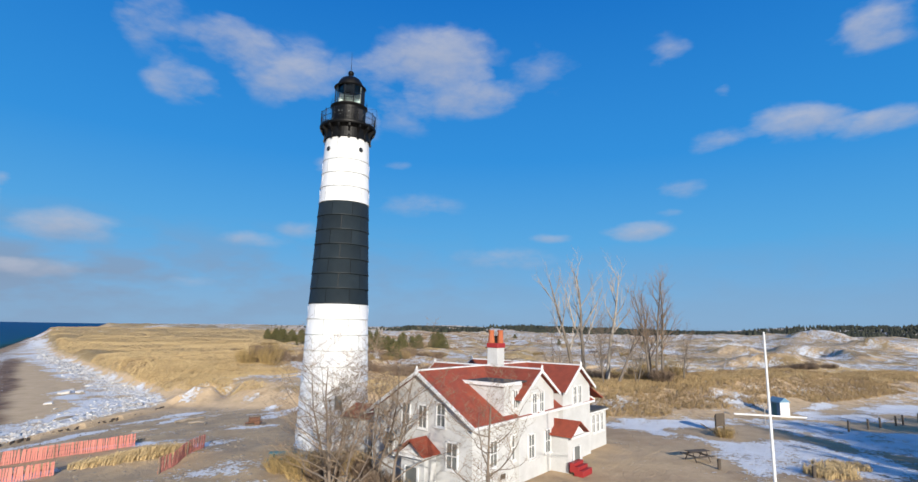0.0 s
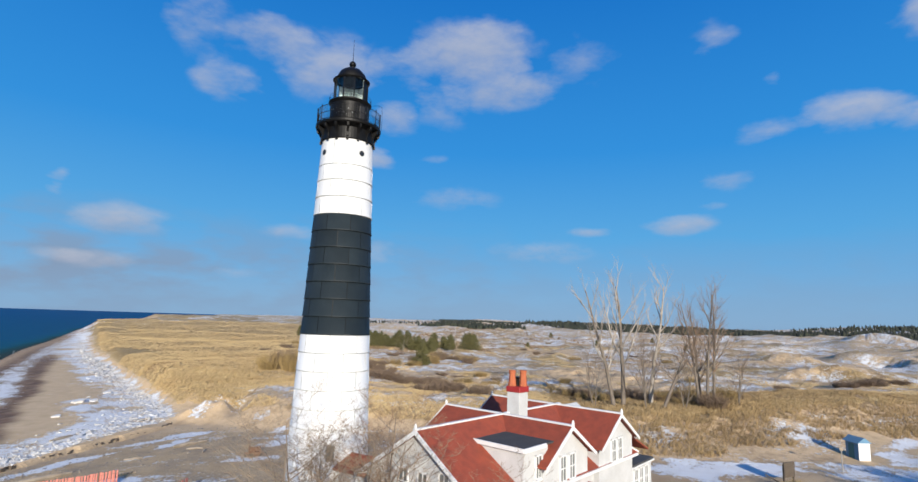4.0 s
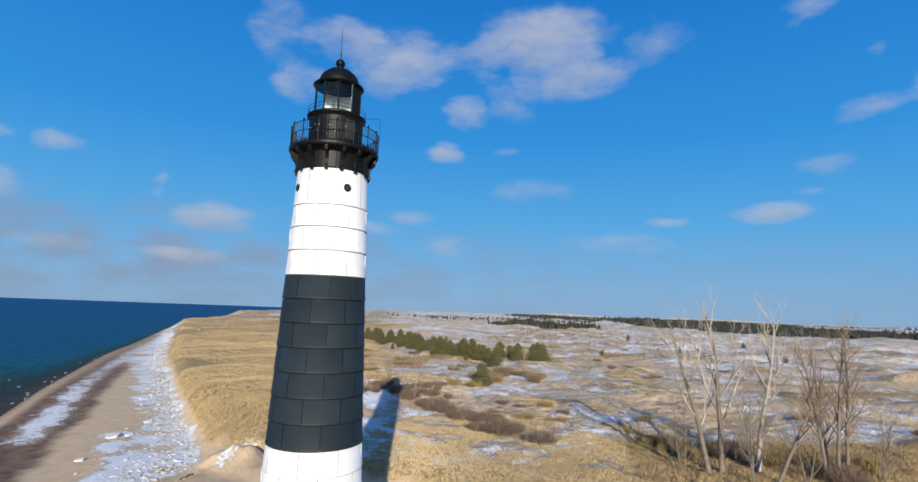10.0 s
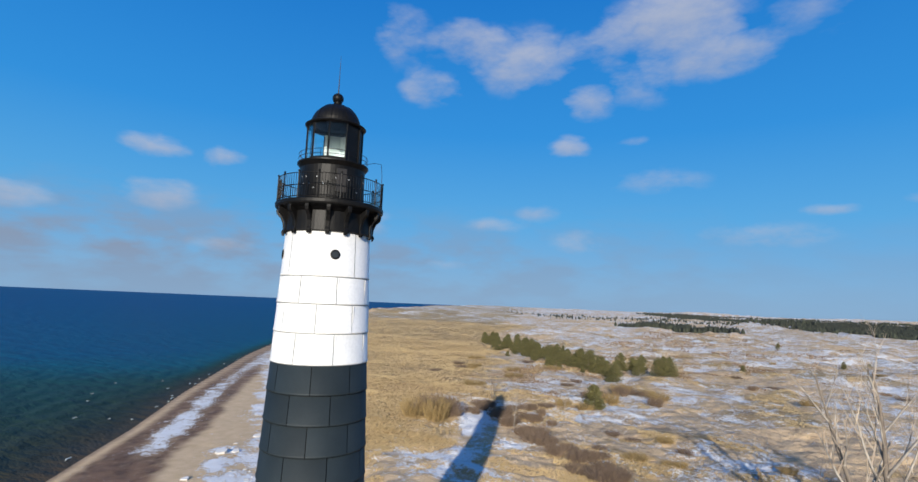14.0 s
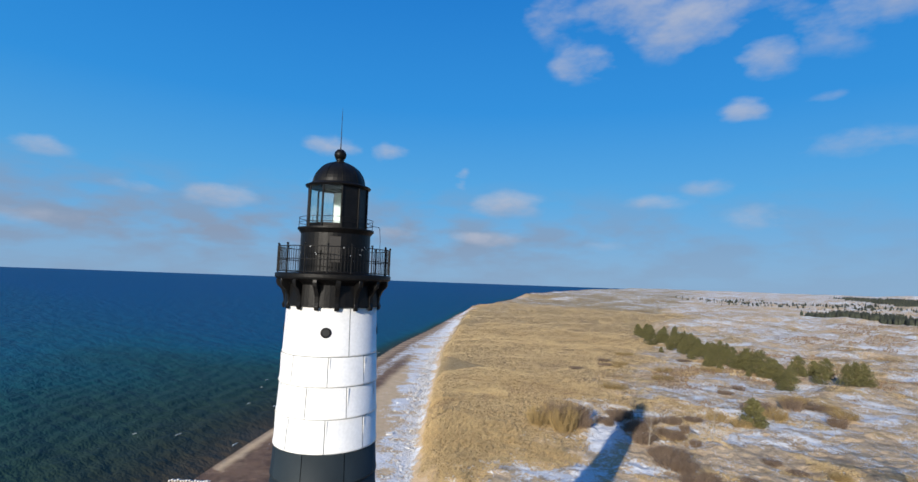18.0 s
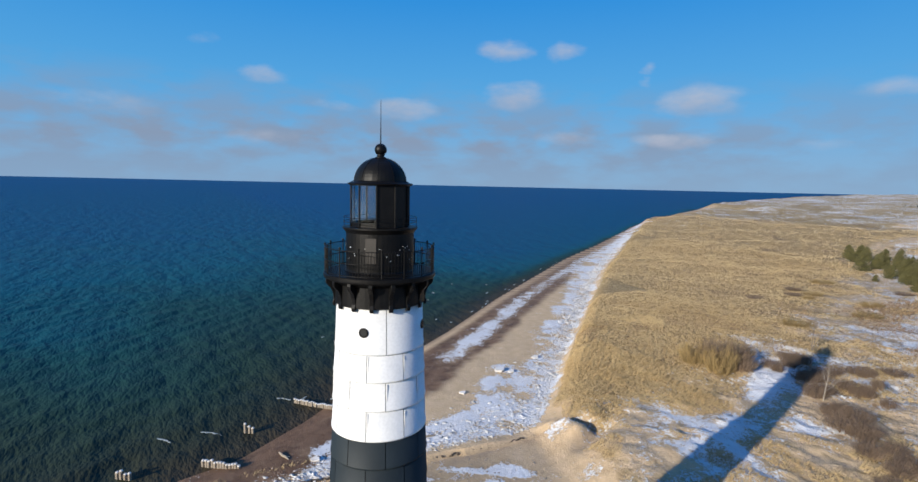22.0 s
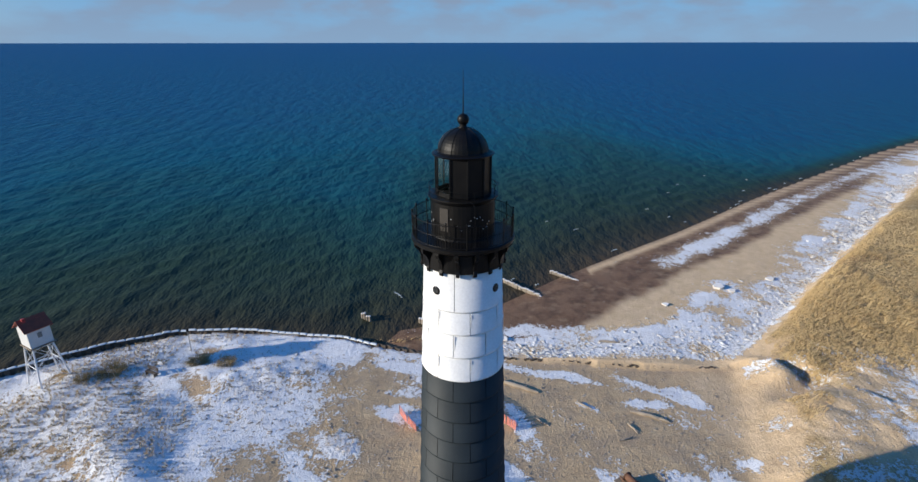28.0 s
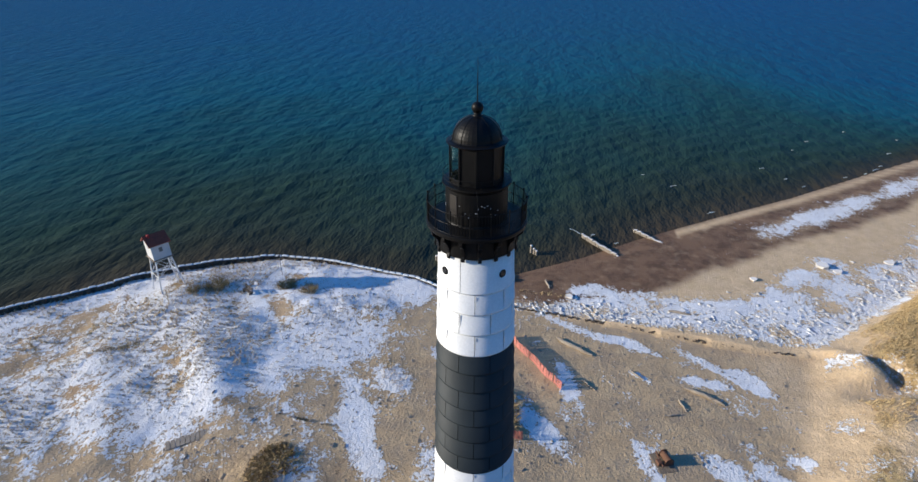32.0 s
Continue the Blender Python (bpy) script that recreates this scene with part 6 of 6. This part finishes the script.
def groyne(a, b, count, h, label):
    t = thing("groyne", label, "groyne", pose(a[0], a[1], WATER))
    r2 = random.Random(count + int(a[0]))
    for k in range(count):
        u = k / max(count - 1, 1)
        p = Vector(((b[0] - a[0]) * u, (b[1] - a[1]) * u, 0))
        hh = h * r2.uniform(0.7, 1.1) * (1 - 0.25 * u)
        G().tube([p + Vector((0, 0, -1.5)), p + Vector((r2.uniform(-0.08, 0.08), r2.uniform(-0.08, 0.08), hh))], [0.20, 0.17], 8).to("post", M_DRIFT, t)
        G().lathe([(0.0, 0.10), (0.14, 0.07), (0.20, 0.0), (0.19, -0.08)], 8, c=(p.x, p.y, hh + 0.02)).to("ice_cap", M_ICE, t, "white cap of frozen spray")


gl = "row of weathered timber piles capped with ice"
groyne((-52.6, 35.0), (-50.0, 38.6), 13, 0.95, gl)
groyne((-66.2, 47.4), (-60.7, 52.8), 22, 0.75, gl)
groyne((-70.2, 55.6), (-66.6, 59.6), 15, 0.55, gl)
groyne((-59.4, 40.0), (-58.8, 40.9), 3, 1.1, "short stub of weathered timber piles with ice")
groyne((-53.6, 26.6), (-52.8, 27.8), 4, 1.1, "short stub of weathered timber piles with ice")
groyne((-77.0, 72.0), (-75.8, 73.4), 4, 0.4, "short stub of weathered timber piles with ice")


def foam_streak(x, y, length, turn, k):
    r2 = random.Random(k)
    g = G()
    n = 14
    mid = [(length * (i / n - 0.5), 0.10 * length * math.cos(2.6 * (i / n - 0.5)) + r2.uniform(-0.10, 0.10)) for i in range(n + 1)]
    half = [0.02 if i in (0, n) else r2.uniform(0.02, 0.14) for i in range(n + 1)]
    for i in range(n):
        (xa, ya), (xb, yb) = mid[i], mid[i + 1]
        za, zb = 0.05 + r2.uniform(0, 0.03), 0.05 + r2.uniform(0, 0.03)
        g.prism([Vector((xa, ya - half[i], za)), Vector((xb, yb - half[i + 1], zb)), Vector((xb, yb + half[i + 1], zb)), Vector((xa, ya + half[i], za))], (0, 0, 0.05))
    tagged(place("breaker", g.mesh("breaker", M_FOAM), m=pose(x, y, WATER, 0, 0, turn)), "small white breaking wavelet near the shore", "wave", "white breakers along the shore")


r3 = random.Random(12)
for k, (x, y, ln, a) in enumerate(((-61, 30.5, 2.6, 40), (-60.5, 36, 3.2, 50), (-68, 46, 2.4, 50))):
    foam_streak(x, y, ln, a, k)
coast = [Vector((*p, 0)) for p in COAST[15:24]]
k = 50
for a, b in zip(coast, coast[1:]):
    n = int((b - a).length / 7)
    for i in range(n):
        if r3.random() < 0.5:
            continue
        p = a.lerp(b, (i + r3.random()) / max(n, 1))
        out = Vector((-(b - a).y, (b - a).x, 0)).normalized() * r3.uniform(0.4, 2.6)
        k += 1
        foam_streak(p.x + out.x, p.y + out.y, r3.uniform(0.8, 2.6), math.degrees(math.atan2((b - a).y, (b - a).x)) + r3.uniform(-8, 8), k)


for i in range(16):
    u = r3.random()
    p = Vector((-62 - 60 * u, 52 + 78 * u, 0)) + Vector((-0.79, -0.61, 0)) * r3.uniform(5, 30)
    k += 1
    foam_streak(p.x, p.y, r3.uniform(0.5, 1.6), 128 + r3.uniform(-12, 12), k)


# tall pines past the drive, whose shade falls on the snow
for x, y, s in ((48, 6, 2.4), (52, 12, 2.4), (56, 8, 2.5), (60, 15, 2.4), (64, 11, 2.5), (68, 17, 2.4), (72, 13, 2.5), (54, 2, 2.3), (60, 4, 2.5), (46, -3, 2.3), (66, 5, 2.4), (50, -6, 2.4), (76, 19, 2.4)):
    pine(x, y, 2, s, "tall dark green pine beyond the drive")


def litter():
    # small stones and bits of wood on the sand of the lot
    r2 = np.random.default_rng(31)
    n = 5200
    x, y = r2.uniform(-43, 14, n), r2.uniform(14, 70, n)
    z, d, w, b = land(x, y)
    ok = (w > 1) & (b < 0) & (np.hypot(x + 10.6, y - 42.2) > 3.4) & (np.hypot(x - 3, y - 43) > 11)
    x, y, z = x[ok], y[ok], z[ok]
    V, F, base = [], [], 0
    for i in range(len(x)):
        s = 0.025 + 0.09 * r2.uniform() ** 4
        a, st = r2.uniform(0, 6.3), r2.uniform(0.8, 3.0)
        q = np.array([[-st, -1, -0.3], [st, -0.8, -0.3], [st * 0.8, 1, -0.3], [-st, 0.9, -0.3], [-st * 0.6, -0.5, 0.9], [st * 0.7, 0.2, 0.8]]) * s
        c, sn = math.cos(a), math.sin(a)
        q[:, :2] = np.stack([q[:, 0] * c - q[:, 1] * sn, q[:, 0] * sn + q[:, 1] * c], 1)
        V.append(q + [x[i], y[i], z[i]])
        F += [(base + p, base + o, base + t) for p, o, t in ((0, 1, 4), (1, 5, 4), (1, 2, 5), (2, 3, 5), (3, 4, 5), (3, 0, 4))]
        base += 6
    tagged(place("beach_litter", quick_mesh("beach_litter", np.concatenate(V), np.array(F), M_DRIFT)), "stones and bits of wood scattered on the sand", "litter", kind="stuff")


litter()


# ---- things on the lot ----
def crib_hut():
    t = thing("lookout_hut", "white hut with red gable roof on four braced legs", "lookout hut", stand(-36.0, -5.4, -28))
    z0, z1 = 4.9, 7.1
    foot = [Vector((sx * 1.55, sy * 1.55, -0.2)) for sx, sy in ((-1, -1), (1, -1), (1, 1), (-1, 1))]
    head = [Vector((sx * 0.95, sy * 0.95, z0)) for sx, sy in ((-1, -1), (1, -1), (1, 1), (-1, 1))]
    for a, b in zip(foot, head):
        G().tube([a, b], 0.09, 6).to("leg", M_TRIM, t)
    for k in range(4):
        j = (k + 1) % 4
        for u, v in ((0.12, 0.52), (0.52, 0.95)):
            for p, q in ((k, j), (j, k)):
                G().tube([foot[p].lerp(head[p], u), foot[q].lerp(head[q], v)], 0.025, 5).to("brace", M_TRIM, t)
        for u in (0.52, 0.96):
            G().tube([foot[k].lerp(head[k], u), foot[j].lerp(head[j], u)], 0.045, 5).to("girt", M_TRIM, t)
    G().box((0, 0, z0), (2.5, 2.5, 0.12)).to("floor", M_WOOD, t, bevel=0.01)
    G().prism([Vector((-1.1, -1.1, z0)), Vector((-1.1, 1.1, z0)), Vector((-1.1, 1.1, z1)), Vector((-1.1, 0, z1 + 0.85)), Vector((-1.1, -1.1, z1))], (2.2, 0, 0)).to("wall", M_WALL, t, bevel=0.01)
    for sg in (-1, 1):
        G().prism([Vector((-1.35, 0, z1 + 0.98)), Vector((1.35, 0, z1 + 0.98)), Vector((1.35, sg * 1.4, z1 - 0.12)), Vector((-1.35, sg * 1.4, z1 - 0.12))], (0, 0, 0.09)).to("roof", M_ROOF, t)
    G().box((0.0, 1.11, z0 + 1.35), (0.42, 0.06, 0.6)).to("window", M_WINDOW, t)
    G().box((0.75, 0.25, z1 + 0.95), (0.3, 0.3, 0.5)).to("chimney", M_RED, t, bevel=0.01)


crib_hut()


def park_bench():
    t = thing("bench", "dark wooden bench in the snow", "bench", stand(-37.4, 5.5, 65))
    for y in (-0.15, 0.0, 0.15):
        G().box((0, y, 0.45), (1.8, 0.12, 0.05)).to("seat_slat", M_DARKWOOD, t, bevel=0.008)
    for z in (0.62, 0.78, 0.94):
        G().box((0, 0.26 + (z - 0.6) * 0.25, z), (1.8, 0.05, 0.12)).to("back_slat", M_DARKWOOD, t, bevel=0.008)
    for x in (-0.75, 0.75):
        G().box((x, 0, 0.2), (0.09, 0.45, 0.5)).to("leg", M_DARKWOOD, t)
        G().box((x, 0.3, 0.6), (0.07, 0.07, 0.8)).to("back_post", M_DARKWOOD, t)


park_bench()


def light_post():
    t = thing("marker_post", "slender grey post with a small lamp head", "post", stand(-43.0, 7.2))
    G().tube([(0, 0, -0.2), (0, 0, 2.9)], 0.05, 8).to("pole", M_CONCRETE, t)
    G().lathe([(0, 3.25), (0.16, 3.15), (0.14, 2.9), (0.05, 2.85)], 10).to("head", M_IRON, t)


light_post()


def snow_fence(a, b, h, seed, label="faded red slatted snow fence on the sand", sag=0.0):
    pa, pb = Vector((a[0], a[1], 0)), Vector((b[0], b[1], 0))
    t = thing("snow_fence", label, "snow fence", pose(a[0], a[1], ground_z(*a)), "snow fences")
    d = pb - pa
    n = int(d.length / 0.15)
    ang = math.degrees(math.atan2(d.y, d.x))
    r2 = random.Random(seed)
    slat = G().box((0, 0, h / 2), (0.115, 0.014, h)).mesh("slat", M_FENCE)
    zb = ground_z(*a)
    for k in range(n):
        p = d * (k + 0.5) / n
        z = ground_z(a[0] + p.x, a[1] + p.y) - zb
        bow = 0.10 * math.sin(k * 0.21 + seed)
        place("slat", slat, t, m=pose(p.x - bow * d.y / d.length, p.y + bow * d.x / d.length, z + 0.03, r2.uniform(-5, 5), r2.uniform(-4, 4), ang + r2.uniform(-6, 6)))
    for k in range(0, int(d.length / 2.2) + 1):
        p = d * min(1.0, k * 2.2 / d.length)
        z = ground_z(a[0] + p.x, a[1] + p.y) - zb
        G().tube([(p.x, p.y, z - 0.2), (p.x, p.y, z + h + 0.12)], 0.035, 6).to("post", M_WOOD, t)
    for zz in (0.25, 0.6, 0.95):
        pts = []
        for k in range(13):
            p = d * k / 12
            pts.append((p.x, p.y, ground_z(a[0] + p.x, a[1] + p.y) - zb + zz * h / 1.15))
        G().tube(pts, 0.008, 4).to("wire", M_RUST, t)


snow_fence((-37.0, 40.2), (-29.4, 46.9), 1.05, 1)
snow_fence((-21.0, 36.6), (-21.8, 44.2), 1.05, 2)
snow_fence((-31.8, 35.1), (-28.8, 37.1), 0.95, 3)


def rusted_winch():
    t = thing("rusted_winch", "rust-brown iron winch lying on old boards", "winch", stand(-22.6, 56.2, 25) @ Matrix.Scale(0.75, 4))
    for k in range(5):
        G().box((0.1, -1.0 + 0.42 * k, 0.06), (2.8, 0.36, 0.09)).to("board", M_WOOD, t, bevel=0.01)
    G().tube([(-0.75, 0.25, 0.55), (0.55, 0.35, 0.55)], 0.42, 16).to("drum", M_RUST, t)
    for x in (-0.8, 0.6):
        G().tube([(x - 0.04, 0.3, 0.55), (x + 0.04, 0.3, 0.55)], 0.56, 18).to("flange", M_RUST, t)
        G().prism([Vector((x - 0.05, -0.45, 0.08)), Vector((x - 0.05, 0.95, 0.08)), Vector((x - 0.05, 0.4, 0.85)), Vector((x - 0.05, 0.15, 0.85))], (0.10, 0, 0)).to("side_frame", M_RUST, t)
    G().tube([(-1.3, -0.3, 0.3), (0.9, -0.6, 0.45)], 0.09, 8).to("shaft", M_RUST, t)
    G().box((0.2, -0.75, 0.35), (0.7, 0.5, 0.5)).to("gear_case", M_RUST, t, bevel=0.05)


rusted_winch()


def drift_log(x, y, length, r, turn, seed, label="grey driftwood log half buried in sand"):
    r2 = random.Random(seed)
    pts = [(length * (k / 5 - 0.5), r2.uniform(-0.1, 0.1) * length * 0.3, 0.5 * r + r2.uniform(0, 0.1)) for k in range(6)]
    g = G().tube(pts, [r * 0.6, r, r * 1.1, r, r * 0.9, r * 0.5], 8)
    g.tube([pts[3], (pts[3][0] + 0.5, 0.6 * length * 0.3, r * 1.2)], [r * 0.5, r * 0.15], 6)
    tagged(place("driftwood", g.mesh("driftwood", M_DRIFT), m=stand(x, y, turn)), label, "driftwood", "driftwood on the sand")


for k, (x, y, ln, r, a) in enumerate(((-37.0, 47.8, 4.6, 0.22, 62), (-32.4, 60.6, 3.2, 0.17, 70), (-32.0, 61.6, 2.4, 0.12, 60), (-33.8, 54.5, 1.7, 0.10, 50), (-30.2, 58.6, 1.6, 0.09, 20), (-30.9, 49.6, 1.8, 0.08, 50), (-28.5, 57.4, 1.4, 0.08, 110), (-46.5, 60.0, 2.6, 0.15, 85), (-50.0, 43.5, 2.2, 0.14, 20))):
    drift_log(x, y, ln, r, a, k)


def picnic_table(m, mat, label, name="picnic_table"):
    t = thing(name, label, "picnic table", m)
    for k in range(5):
        G().box((0, -0.3 + 0.15 * k, 0.74), (1.85, 0.14, 0.045)).to("top_plank", mat, t, bevel=0.006)
    for y in (-0.72, 0.72):
        for k in (-1, 1):
            G().box((0, y + 0.08 * k, 0.44), (1.85, 0.14, 0.045)).to("seat_plank", mat, t, bevel=0.006)
    for x in (-0.65, 0.65):
        for sg in (-1, 1):
            G().tube([(x, sg * 0.62, 0), (x, sg * 0.2, 0.72)], 0.05, 4).to("leg", mat, t)
        G().box((x, 0, 0.42), (0.06, 1.6, 0.1)).to("cross_beam", mat, t)
    return t


picnic_table(stand(18.1, 42.9, 20), M_DARKWOOD, "dark-stained wooden picnic table in the snow")
picnic_table(stand(-13.2, 38.7, 10), M_TEAL, "faded teal picnic table beside the tower")


def bollard(x, y, h=0.75):
    tagged(place("bollard", G().lathe([(0.0, h), (0.10, h), (0.13, h - 0.06), (0.13, -0.2)], 10).mesh("bollard", M_DARKWOOD), m=stand(x, y)), "short dark wooden bollard beside the drive", "bollard", "bollards along the drive")


for x, y in ((18.6, 40.3), (24.2, 38.4), (31.0, 36.5)):
    bollard(x, y)


def notice_board():
    t = thing("notice_board", "weathered brown notice board seen from behind", "notice board", stand(25.4, 55.3, 30))
    G().box((0, 0, 1.15), (1.35, 0.10, 1.25)).to("board", M_DARKWOOD, t, bevel=0.015)
    for x in (-0.6, 0.6):
        G().box((x, 0.08, 0.7), (0.12, 0.12, 1.8)).to("post", M_DARKWOOD, t)
    G().tube([(-2.6, 0.3, 0.9), (-0.9, 0.1, 0.05)], 0.06, 5).to("plank", M_DARKWOOD, t, "plank leaning in the sand")


notice_board()


def beach_shed():
    t = thing("shed", "small blue and white shed in the dune grass", "shed", stand(37.3, 66.2, 12) @ Matrix.Scale(0.84, 4))
    G().box((0, 0, 0.95), (1.5, 1.9, 2.1)).to("body", M_SHED, t, bevel=0.02)
    G().box((0.0, -0.97, 0.95), (1.5, 0.04, 2.05)).to("front", M_TRIM, t, bevel=0.01)
    G().prism([Vector((-0.95, -1.1, 1.98)), Vector((0.95, -1.1, 1.98)), Vector((0, -1.1, 2.6))], (0, 2.3, 0)).to("roof", M_SHED, t)
    G().box((-0.77, 0.1, 0.9), (0.05, 0.8, 1.75)).to("door", M_TEAL, t, bevel=0.01)


beach_shed()


def flagpole():
    t = thing("flagpole", "white flagpole with a yardarm", "flagpole", stand(11.9, 20.05))
    h = 11.06 - ground_z(11.9, 20.05)
    G().tube([(0, 0, -0.2), (0, 0, h * 0.6), (0, 0, h)], [0.065, 0.055, 0.035], 10).to("pole", M_TRIM, t)
    G().tube([(-1.28, 0.1, h - 3.08), (1.28, -0.1, h - 3.14)], 0.032, 8).to("yardarm", M_TRIM, t)


flagpole()


def rope_fence():
    t = thing("post_fence", "low fence of dark posts and rope beside the drive", "fence", stand(39.1, 57.0))
    zb = ground_z(39.1, 57.0)
    tops = []
    for x, y in ((39.1, 57.0), (42.2, 58.6), (44.3, 59.8), (47.0, 61.2), (48.3, 61.9), (51.2, 63.4), (55.0, 65.4)):
        z = ground_z(x, y) - zb
        G().lathe([(0.0, 1.1), (0.09, 1.08), (0.1, 1.0), (0.1, -0.2)], 8, c=(x - 39.1, y - 57.0, z)).to("post", M_DARKWOOD, t)
        tops.append(Vector((x - 39.1, y - 57.0, z + 0.85)))
    for a, b in zip(tops, tops[1:]):
        G().tube([a, a.lerp(b, 0.5) - Vector((0, 0, 0.2)), b], 0.02, 4).to("rope", M_DRIFT, t)


rope_fence()


def sign_post():
    t = thing("sign_post", "grey post with a small round sign", "sign", stand(32.6, 60.6))
    G().tube([(0, 0, -0.2), (0, 0, 2.0)], 0.05, 6).to("post", M_CONCRETE, t)
    G().tube([(0, -0.06, 2.05), (0, -0.02, 2.05)], 0.2, 14).to("disc", M_DRIFT, t)


sign_post()


def boardwalk():
    t = thing("boardwalk", "old grey boardwalk half covered by snow", "boardwalk", stand(-14.6, 15.8, 131))
    for k in range(12):
        G().box((-2.2 + 0.4 * k, 0, 0.06), (0.34, 1.0, 0.05)).to("plank", M_DRIFT, t, bevel=0.006)


boardwalk()
